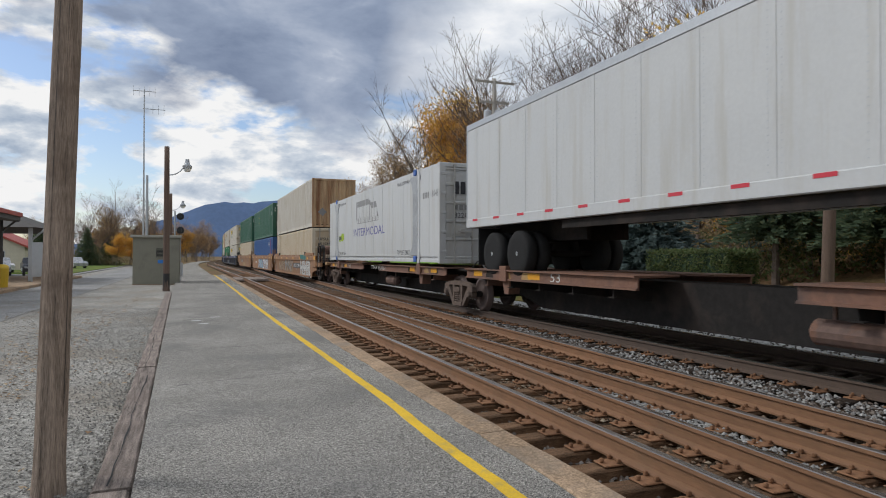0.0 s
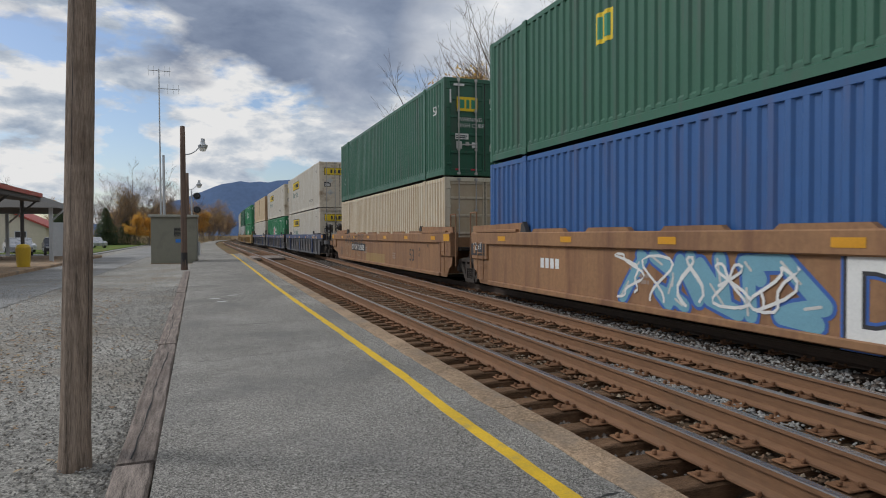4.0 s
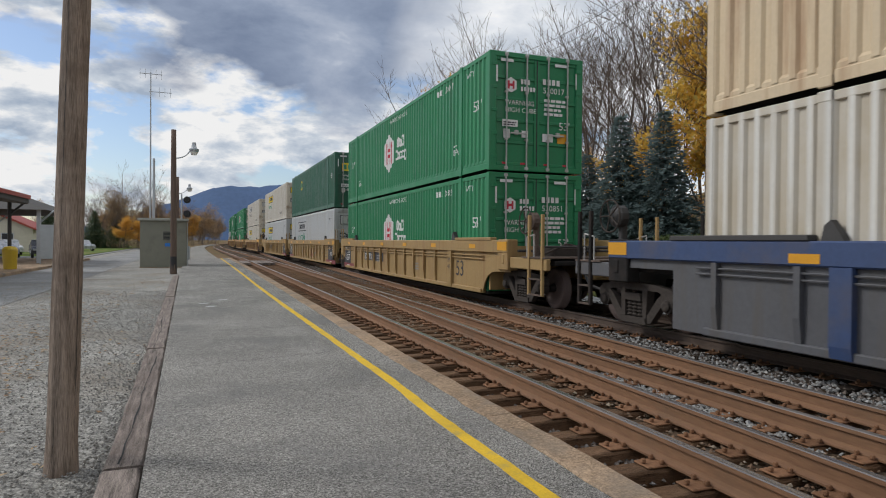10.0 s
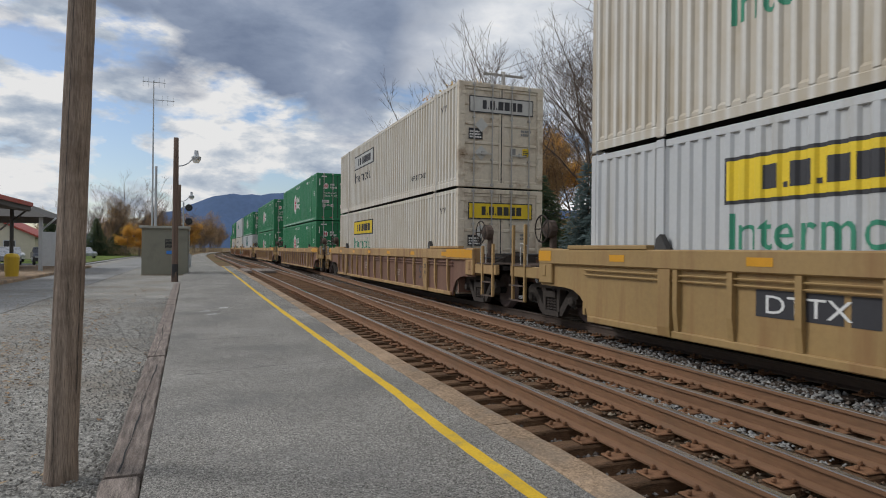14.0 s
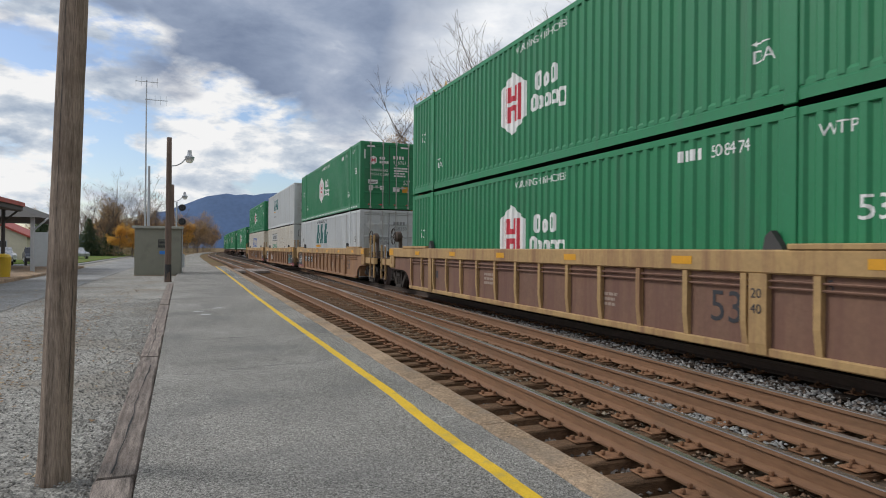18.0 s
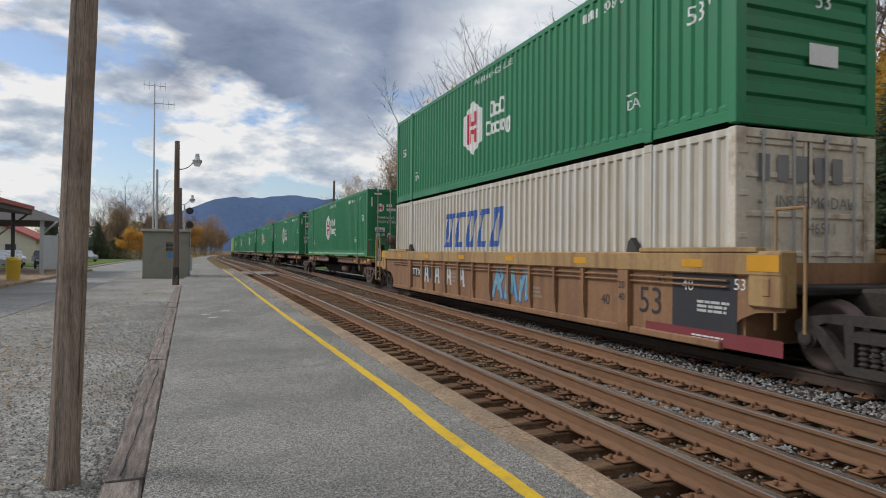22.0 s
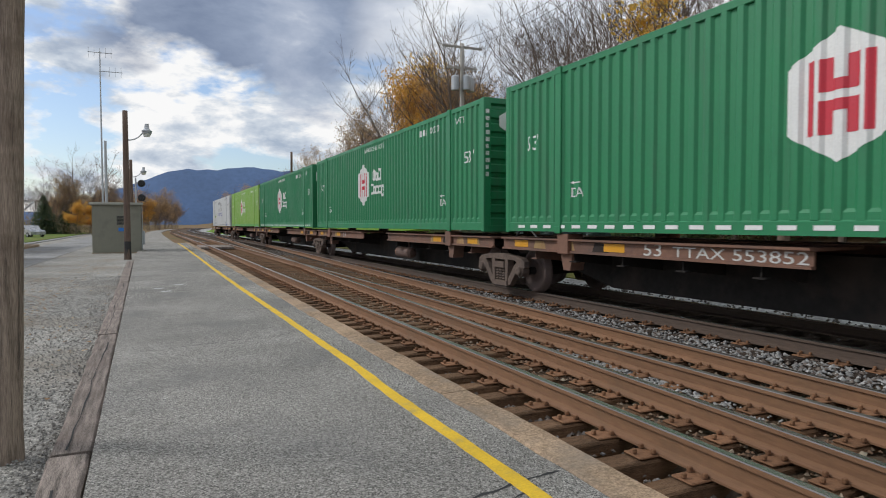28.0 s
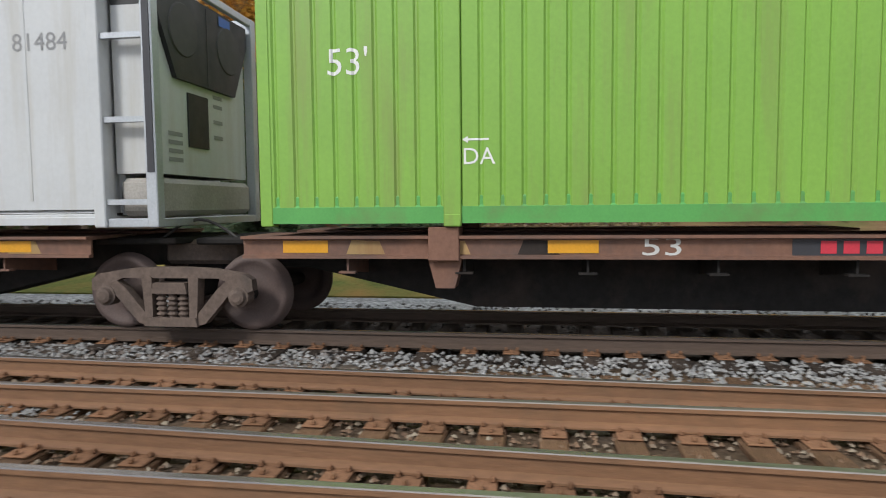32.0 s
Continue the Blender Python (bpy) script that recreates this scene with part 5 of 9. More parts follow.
GREY = mat("grey_paint", (0.47, 0.485, 0.485), 0.5, var=0.07, scale=1.0, fine=18, bump=0.04, dirt=(0.33, 0.32, 0.29), dirt_amt=0.3, streak=True)
TAN = mat("tan_paint", (0.57, 0.45, 0.295), 0.6, var=0.08, scale=1.0, fine=18, bump=0.05, dirt=(0.36, 0.22, 0.12), dirt_amt=0.36, streak=True)
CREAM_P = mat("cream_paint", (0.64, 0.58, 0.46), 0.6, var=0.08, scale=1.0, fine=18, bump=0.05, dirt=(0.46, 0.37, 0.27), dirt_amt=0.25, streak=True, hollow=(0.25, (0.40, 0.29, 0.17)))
RUSTY = mat("rusty_tan", (0.45, 0.31, 0.18), 0.75, var=0.2, scale=1.5, fine=18, bump=0.15, dirt=(0.20, 0.09, 0.04), dirt_amt=0.55, streak=True)
BLUE = mat("blue_paint", (0.025, 0.095, 0.27), 0.5, var=0.10, bump=0.04, dirt=(0.06, 0.08, 0.18), dirt_amt=0.3, streak=True)
GRIME = mat("door_grime", (0.62, 0.555, 0.45), 0.65, var=0.14, scale=1.6, fine=16, bump=0.08, dirt=(0.22, 0.14, 0.08), dirt_amt=0.36, dirt_scale=1.6)
ROD = mat("rod_steel", (0.42, 0.41, 0.39), 0.5, 0.5, var=0.2, bump=0.1)
SEAL = plain("door_seal", (0.03, 0.03, 0.03), 0.8)
CAR_BROWN = mat("car_brown", (0.27, 0.142, 0.068), 0.7, var=0.22, scale=0.6, fine=14, bump=0.1, dirt=(0.17, 0.08, 0.045), dirt_amt=0.45, streak=True)
CAR_RED = mat("car_redbrown", (0.17, 0.09, 0.058), 0.75, var=0.2, scale=0.8, fine=14, bump=0.12, dirt=(0.13, 0.06, 0.045), dirt_amt=0.5, streak=True)
CAR_YELLOW = mat("car_yellow", (0.31, 0.20, 0.078), 0.65, var=0.12, scale=0.8, fine=14, bump=0.08, dirt=(0.24, 0.13, 0.05), dirt_amt=0.34, streak=True)
CAR_GREY = mat("car_grey", (0.085, 0.085, 0.092), 0.65, var=0.15, scale=0.8, fine=14, bump=0.1, dirt=(0.085, 0.075, 0.065), dirt_amt=0.4, streak=True)
CAR_BLUE = mat("car_blue", (0.032, 0.058, 0.14), 0.6, var=0.18, scale=0.8, fine=14, bump=0.08, dirt=(0.07, 0.07, 0.10), dirt_amt=0.4)
CAR_DUSTY = mat("car_dusty", (0.37, 0.235, 0.10), 0.8, var=0.2, scale=0.8, fine=14, bump=0.1, dirt=(0.20, 0.10, 0.055), dirt_amt=0.45, streak=True)
SPINE_RED = mat("spine_rust", (0.17, 0.085, 0.055), 0.75, var=0.25, scale=1.0, fine=14, bump=0.12, dirt=(0.09, 0.06, 0.05), dirt_amt=0.4)
TANK = mat("tank_rust", (0.12, 0.075, 0.06), 0.8, var=0.4, scale=2, fine=14, bump=0.1, dirt=(0.26, 0.11, 0.05), dirt_amt=0.35)
UNDER = mat("under_black", (0.022, 0.020, 0.019), 0.85, var=0.3, scale=1.0, fine=10, bump=0.2, dirt=(0.05, 0.038, 0.032), dirt_amt=0.35)
TRUCK = mat("truck_steel", (0.125, 0.093, 0.076), 0.85, var=0.3, scale=3, fine=20, bump=0.25, dirt=(0.06, 0.05, 0.045), dirt_amt=0.4)
TRUCK_DARK = mat("truck_dark", (0.055, 0.046, 0.04), 0.85, var=0.3, scale=3, fine=20, bump=0.25)
WHEEL = mat("wheel_steel", (0.10, 0.07, 0.062), 0.75, 0.2, var=0.2, bump=0.1)
RUBBER = mat("tyre_rubber", (0.025, 0.025, 0.025), 0.9, var=0.3, bump=0.2)
P_WHITE = plain("mark_white", (0.68, 0.68, 0.66), 0.6)
P_RED = plain("mark_red", (0.50, 0.03, 0.05), 0.6)
P_YELLOW = plain("mark_yellow", (0.72, 0.52, 0.02), 0.6)
P_AMBER = plain("reflector_amber", (0.60, 0.28, 0.01), 0.45)
P_BLACK = plain("mark_black", (0.03, 0.03, 0.035), 0.6)
P_GREEN = plain("mark_green", (0.03, 0.22, 0.13), 0.6)
P_TEAL = plain("mark_teal", (0.02, 0.13, 0.12), 0.6)
P_BLUE = plain("mark_blue", (0.04, 0.11, 0.36), 0.6)
P_VIOLET = plain("mark_violet", (0.10, 0.10, 0.30), 0.6)
P_GREY = plain("mark_grey", (0.22, 0.22, 0.22), 0.6)
FADED = plain("mark_faded", (0.30, 0.225, 0.18), 0.7)
RUST_DARK = mat("rust_dark", (0.075, 0.032, 0.018), 0.85, var=0.5, scale=4, fine=20, bump=0.1)
P_TAN = plain("mark_tan", (0.31, 0.22, 0.135), 0.7)
P_SOOT = plain("mark_soot", (0.085, 0.07, 0.06), 0.7)
P_SILVER = plain("mark_silver", (0.50, 0.50, 0.48), 0.6)
P_MAROON = plain("mark_maroon", (0.20, 0.035, 0.04), 0.6)
P_SKY = plain("mark_sky", (0.15, 0.33, 0.42), 0.6)
P_PINK = plain("mark_pink", (0.42, 0.12, 0.09), 0.6)

SPEED = 14.6
MOVING = []


def train_rows(u):
    rows = []
    for k in range(33):
        y = u - SPEED * k
        rows.append((float(k), pose(TRAIN_X + curve_x(y), y, 0.0, 0, 0, curve_turn(y))))
    return rows


KEPT = {}


def kept(key, make):
    """One mesh for all alike parts."""
    if key not in KEPT:
        KEPT[key] = make()
    return KEPT[key]


def kpart(name, key, make, material, parent, at=None, label="", smooth=False):
    me = kept((name, key, material.name), lambda: make().data(name, material, smooth=smooth))
    return piece(name, me, parent, at, label)


# ---- marks that follow the ribs of a side
class Ribs:
    """Outline of a ribbed wall: depth at each place along it."""

    def __init__(self, pitch, peak, valley, depth):
        self.p, self.a, self.c, self.d = pitch, peak, valley, depth
        self.s = (1 - peak - valley) / 2

    def at(self, y):
        f = (y / self.p) % 1.0
        if f < self.a:
            return 0.0
        if f < self.a + self.s:
            return self.d * (f - self.a) / self.s
        if f < self.a + self.s + self.c:
            return self.d
        return self.d * (1 - (f - self.a - self.s - self.c) / self.s)

    def edges(self, y0, y1):
        out = []
        for k in range(int(y0 / self.p) - 2, int(y1 / self.p) + 2):
            for f in (0, self.a, self.a + self.s, self.a + self.s + self.c):
                y = (k + f) * self.p
                if y0 < y < y1:
                    out.append(y)
        return out


RIB = Ribs(0.25, 0.34, 0.34, 0.038)
GROOVE = Ribs(0.215, 0.72, 0.08, 0.02)
FLAT = Ribs(1.0, 1.0, 0.0, 0.0)
FONT_KEPT = {}


def lettering(text, size, squeeze=1.0, fat=0.0, slant=0.0):
    """Flat outlines of letters as vertices and faces, from the built-in font."""
    key = (text, size, squeeze, fat, slant)
    if key not in FONT_KEPT:
        cu = bpy.data.curves.new("lettering", "FONT")
        cu.body, cu.size, cu.resolution_u = text, size * 1.38, 3
        cu.offset, cu.shear = fat, slant
        ob = new("lettering", cu)
        me = bpy.data.meshes.new_from_object(ob)
        v = [(p.co.x * squeeze, p.co.y) for p in me.vertices]
        f = [tuple(q.vertices) for q in me.polygons]
        bpy.data.objects.remove(ob)
        bpy.data.curves.remove(cu)
        bpy.data.meshes.remove(me)
        FONT_KEPT[key] = (v, f)
    return FONT_KEPT[key]


def poly(*pts):
    return [tuple(p) for p in pts], [tuple(range(len(pts)))]


def rect(s0, t0, s1, t1):
    return poly((s0, t0), (s1, t0), (s1, t1), (s0, t1))


def shapes(*some):
    v, f = [], []
    for a, b in some:
        n = len(v)
        v += a
        f += [tuple(i + n for i in q) for q in b]
    return v, f


def bars(s0, t0, width, height, rows, seed=1, fill=0.85):
    """Writing too small to read: rows of plain bars."""
    r, some = random.Random(seed), []
    h = height / rows
    for k in range(rows):
        s = s0
        end = s0 + width * r.uniform(0.7, 1.0)
        while s < end:
            w = min(r.uniform(0.12, 0.3) * width, end - s)
            some.append(rect(s, t0 + k * h, s + w * fill, t0 + k * h + h * 0.6))
            s += w
    return shapes(*some)


def glyph_bars(s0, t0, n, w, h, gap=0.3):
    """A word as plain upright blocks."""
    return shapes(*[rect(s0 + k * w, t0, s0 + k * w + w * (1 - gap), t0 + h) for k in range(n)])


def loops(s0, t0, widths, gap=0.06, stroke=0.09):
    """A word as plain rounded frames, each with its own (width, foot, head)."""
    v, f, s = [], [], s0
    for w, lo, hi in widths:
        for q, k in ((0.0, 0.20), (stroke, 0.10)):
            a, b, c, d = s + q, s + w - q, t0 + lo + q, t0 + hi - q
            e = w * k
            v += [(a + e, c), (b - e, c), (b, c + e), (b, d - e), (b - e, d), (a + e, d), (a, d - e), (a, c + e)]
        n = len(v) - 16
        f += [(n + i, n + (i + 1) % 8, n + 8 + (i + 1) % 8, n + 8 + i) for i in range(8)]
        s += w + gap
    return v, f


def side_mark(name, parent, shape, y0, z0, material, ribs, x=-1.295, lift=0.004, label=""):
    """Paint on the side that faces the platform; it starts at y0 and runs towards the front."""
    v, f = shape
    bm = bmesh.new()
    vs = [bm.verts.new((0, y0 - s, z0 + t)) for s, t in v]
    for q in f:
        try:
            bm.faces.new([vs[i] for i in q])
        except ValueError:
            pass
    ys = [p.co.y for p in bm.verts]
    if ribs is not FLAT:
        for e in ribs.edges(min(ys), max(ys)):
            bmesh.ops.bisect_plane(bm, geom=bm.verts[:] + bm.edges[:] + bm.faces[:], dist=1e-5, plane_co=(0, e, 0), plane_no=(0, 1, 0))
    for p in bm.verts:
        p.co.x = x + ribs.at(p.co.y) - lift
    me = bpy.data.meshes.new(name)
    bm.to_mesh(me)
    bm.free()
    me.materials.append(material)
    return piece(name, me, parent, None, label)


def end_mark(name, parent, shape, x0, z0, y, material, label=""):
    v, f = shape
    me = bpy.data.meshes.new(name)
    me.from_pydata([(x0 + s, y, z0 + t) for s, t in v], [], f)
    me.materials.append(material)
    return piece(name, me, parent, None, label)


# ---- containers
HX = 1.295
HT = 2.895


def side_wall(h, ribs, z0, z1, sign):
    m = Mesh()
    ys = [-h] + ribs.edges(-h, h) + [h]
    for y in ys:
        x = sign * (HX - ribs.at(y))
        m.v += [(x, y, z0), (x, y, z1)]
    m.f = [(2 * k, 2 * k + 2, 2 * k + 3, 2 * k + 1) for k in range(len(ys) - 1)]
    return m


def container(u0, u1, z, paint, label, end="doors", ribs=RIB, rail=None, end_paint=None, posts=True, low=0.3, dashes=False, post_at=(-6.096, 6.096)):
    ob = thing("container", label, "container", group="intermodal containers")
    uc, h = (u0 + u1) / 2, (u1 - u0) / 2
    h = round(h * 20) / 20
    hold = part("floor", Mesh().box(-HX + 0.02, HX - 0.02, -h + 0.05, h - 0.05, z + 0.03, z + 0.16), UNDER, ob)
    off = Matrix.Translation((0, 0, z))
    rail = rail or paint
    ep = end_paint or paint
    for sgn in (-1, 1):
        kpart("side_panel", (h, ribs.p, sgn), lambda: side_wall(h - 0.1, ribs, 0.2, HT - 0.1, sgn), paint, ob, off)
        kpart("top_rail", (h, sgn), lambda: Mesh().box(min(sgn * HX, sgn * (HX - 0.1)) - 0.001, max(sgn * HX, sgn * (HX - 0.1)) + 0.001, -h + 0.1, h - 0.1, HT - 0.12, HT - 0.01, 0.01), paint, ob, off)
        kpart("bottom_rail", (h, sgn, low), lambda: Mesh().extrude([(sgn * (HX + 0.002), 0.03), (sgn * (HX + 0.002), low * 0.55), (sgn * (HX - 0.012), low * 0.6), (sgn * (HX - 0.012), low - 0.06), (sgn * (HX - 0.05), low), (sgn * (HX - 0.1), low), (sgn * (HX - 0.1), 0.03)], "y", -h + 0.1, h - 0.1), rail, ob, off)
        for e in (-1, 1):
            kpart("corner_post", (h, sgn, e), lambda: Mesh().box(sgn * HX - 0.09 + (-sgn * 0.08), sgn * HX + 0.09 - sgn * 0.08, e * h - 0.07 - e * 0.07, e * h + 0.07 - e * 0.07, 0.0, HT, 0.012), ep if e < 0 else paint, ob, off)
        if posts:
            for y in post_at:
                kpart("lift_post", (y, sgn), lambda: Mesh().box(sgn * (HX + 0.006) - 0.02, sgn * (HX + 0.006) + 0.02, y - 0.09, y + 0.09, 0.0, HT, 0.01), paint, ob, off)
                for zz in (0.0, HT - 0.12):
                    kpart("lift_casting", (y, sgn, zz), lambda: Mesh().box(sgn * (HX + 0.012) - 0.02, sgn * (HX + 0.012) + 0.025, y - 0.09, y + 0.09, zz - 0.004, zz + 0.124, 0.01), paint, ob, off)
    kpart("roof", h, lambda: Mesh().box(-HX + 0.06, HX - 0.06, -h + 0.02, h - 0.02, HT - 0.06, HT - 0.025), paint, ob, off)
    kpart("rear_wall", h, lambda: Mesh().box(-HX + 0.1, HX - 0.1, h - 0.08, h - 0.03, 0.1, HT - 0.05), paint, ob, off)
    yf = -h
    kpart("header", h, lambda: Mesh().box(-HX + 0.1, HX - 0.1, yf - 0.002, yf + 0.1, HT - 0.13, HT - 0.005, 0.01), ep, ob, off)
    kpart("end_sill", h, lambda: Mesh().box(-HX + 0.1, HX - 0.1, yf - 0.002, yf + 0.1, 0.0, 0.13, 0.01), ep, ob, off)
    if end == "doors":
        for sgn in (-1, 1):
            a, b = (0.012, HX - 0.13) if sgn > 0 else (-HX + 0.13, -0.012)
            d = kpart("door", (h, sgn), lambda: Mesh().box(a, b, yf + 0.05, yf + 0.09, 0.13, HT - 0.13), ep, ob, off)
            for k in range(6):
                zz = 0.13 + k * (HT - 0.26) / 5 - (0.08 if k == 5 else 0)
                kpart("door_rib", (h, sgn), lambda: Mesh().box(a + 0.06, b - 0.06, yf + 0.022, yf + 0.05, 0, 0.08, 0.012), ep, d, Matrix.Translation((0, 0, zz)))
            for k in (0, 1):
                kpart("door_stile", (h, sgn, k), lambda: Mesh().box(a if k == 0 else b - 0.06, a + 0.06 if k == 0 else b, yf + 0.02, yf + 0.05, 0.13, HT - 0.13), ep, d)
            for x in (0.3, 0.85):
                kpart("lock_rod", (h, sgn, x), lambda: Mesh().tube((sgn * x, yf - 0.02, 0.02), (sgn * x, yf - 0.02, HT - 0.02), 0.021, 0.021, 8).box(sgn * x - 0.05, sgn * x + 0.05, yf - 0.03, yf + 0.02, 0.03, 0.1, 0.01).box(sgn * x - 0.05, sgn * x + 0.05, yf - 0.03, yf + 0.02, HT - 0.1, HT - 0.03, 0.01).box(sgn * x - 0.04, sgn * x + 0.04, yf - 0.03, yf + 0.03, 0.75, 0.8).box(sgn * x - 0.04, sgn * x + 0.04, yf - 0.03, yf + 0.03, 1.9, 1.95), ROD, d)
            kpart("handle", (h, sgn), lambda: Mesh().box(min(sgn * 0.3, sgn * 0.75), max(sgn * 0.3, sgn * 0.75), yf - 0.045, yf - 0.03, 0.9, 0.94, 0.005).box(sgn * 0.58 - 0.05, sgn * 0.58 + 0.05, yf - 0.04, yf + 0.02, 0.88, 1.0, 0.01), ROD, d)
            for k in range(5):
                kpart("hinge", (h, sgn, k), lambda: Mesh().box(sgn * (HX - 0.12) - 0.07, sgn * (HX - 0.12) + 0.07, yf - 0.016, yf + 0.02, 0.3 + k * 0.56, 0.38 + k * 0.56, 0.008), ep, d)
        kpart("door_gasket", h, lambda: Mesh().box(-0.014, 0.014, yf + 0.015, yf + 0.06, 0.13, HT - 0.13), SEAL, ob, off)
    elif end == "ribbed":
        def wall():
            m, n = Mesh(), 9
            zs, xs = [], []
            z_ = 0.13
            d = (HT - 0.26) / n
            prof = []
            for k in range(n):
                for f, dd in ((0.0, 0.0), (0.5, 0.0), (0.62, 0.05), (0.88, 0.05)):
                    prof.append((z_ + f * d, dd))
                z_ += d
            prof.append((z_, 0.0))
            for zz, dd in prof:
                m.v += [(-HX + 0.13, yf + 0.02 + dd, zz), (HX - 0.13, yf + 0.02 + dd, zz)]
            m.f = [(2 * k, 2 * k + 1, 2 * k + 3, 2 * k + 2) for k in range(len(prof) - 1)]
            return m
        kpart("front_wall", (h, "r"), wall, ep, ob, off)
    else:
        def wall():
            m = Mesh()
            rr = Ribs(0.3, 0.4, 0.3, 0.045)
            xs = [-HX + 0.13] + rr.edges(-HX + 0.13, HX - 0.13) + [HX - 0.13]
            for x in xs:
                m.v += [(x, yf + 0.02 + rr.at(x), 0.12), (x, yf + 0.02 + rr.at(x), HT - 0.12)]
            m.f = [(2 * k, 2 * k + 2, 2 * k + 3, 2 * k + 1) for k in range(len(xs) - 1)]
            return m
        kpart("front_wall", (h, "v"), wall, ep, ob, off)
    if dashes:
        some = [rect(s, 0, s + 0.24, 0.055) for s in np.arange(0.5, 2 * h - 0.5, 0.44)]
        side_mark("reflective_strip", ob, shapes(*some), h, z + 0.09, P_WHITE, FLAT, x=-HX - 0.004, label="row of white reflective dashes")
    MOVING.append((ob, uc))
    ob["half"], ob["base"] = h, z
    return ob


def hexagon(w, hgt):
    a, b = w / 2, hgt / 2
    return poly((-a, -b * 0.52), (0, -b), (a, -b * 0.52), (a, b * 0.52), (0, b), (-a, b * 0.52))


def green_marks(ob, ribs, number, paint=P_WHITE, shift=0.0):
    """White hexagon with a red figure, white word blocks, size figures and lift marks."""
    h, z = ob["half"], ob["base"]
    c = h - 6.9 + shift
    side_mark("emblem", ob, hexagon(1.22, 1.4), c, z + 1.5, paint, ribs, label="white hexagon emblem with a red figure")
    red = shapes(rect(-0.36, -0.40, -0.27, 0.40), rect(-0.22, -0.40, -0.08, -0.16), rect(-0.22, 0.17, -0.08, 0.40), rect(0.08, -0.40, 0.22, -0.16), rect(0.08, 0.17, 0.22, 0.40), rect(0.27, -0.40, 0.36, 0.40), rect(-0.22, -0.16, 0.22, -0.04), rect(-0.22, 0.05, 0.22, 0.17))
    side_mark("emblem_figure", ob, red, c, z + 1.5, P_RED, ribs, lift=0.007)
    side_mark("word_mark", ob, shapes(loops(1.02, 0.06, [(0.27, 0, 0.38), (0.24, 0, 0.27), (0.24, 0, 0.38)], 0.04, 0.075), loops(0.82, -0.36, [(0.29, 0, 0.35), (0.18, 0, 0.27), (0.25, 0, 0.27), (0.24, 0, 0.27), (0.25, -0.1, 0.27)], 0.04, 0.072)), c, z + 1.5, paint, ribs, label="white rounded word shapes")
    side_mark("caption", ob, lettering("WARNING HIGH CUBE", 0.15), h - 7.0, z + 2.55, paint, ribs)
    for y in (-6.9, h - 0.75):
        side_mark("size_figure", ob, lettering("53'", 0.28), y, z + 1.55, paint, ribs)
    for y in (-5.5, 5.75):
        side_mark("lift_mark", ob, shapes(lettering("DA", 0.17), rect(0.06, 0.235, 0.27, 0.255), poly((0.0, 0.245), (0.06, 0.21), (0.06, 0.28))), y, z + 0.62, paint, ribs)
    side_mark("lift_word", ob, lettering("WTP", 0.15), -6.45, z + 2.5, paint, ribs)
    side_mark("number", ob, shapes(glyph_bars(0, 0, 4, 0.12, 0.16), ([(s + 0.6, t) for s, t in lettering(number, 0.17)[0]], lettering(number, 0.17)[1])), -4.2, z + 2.48, paint, ribs)


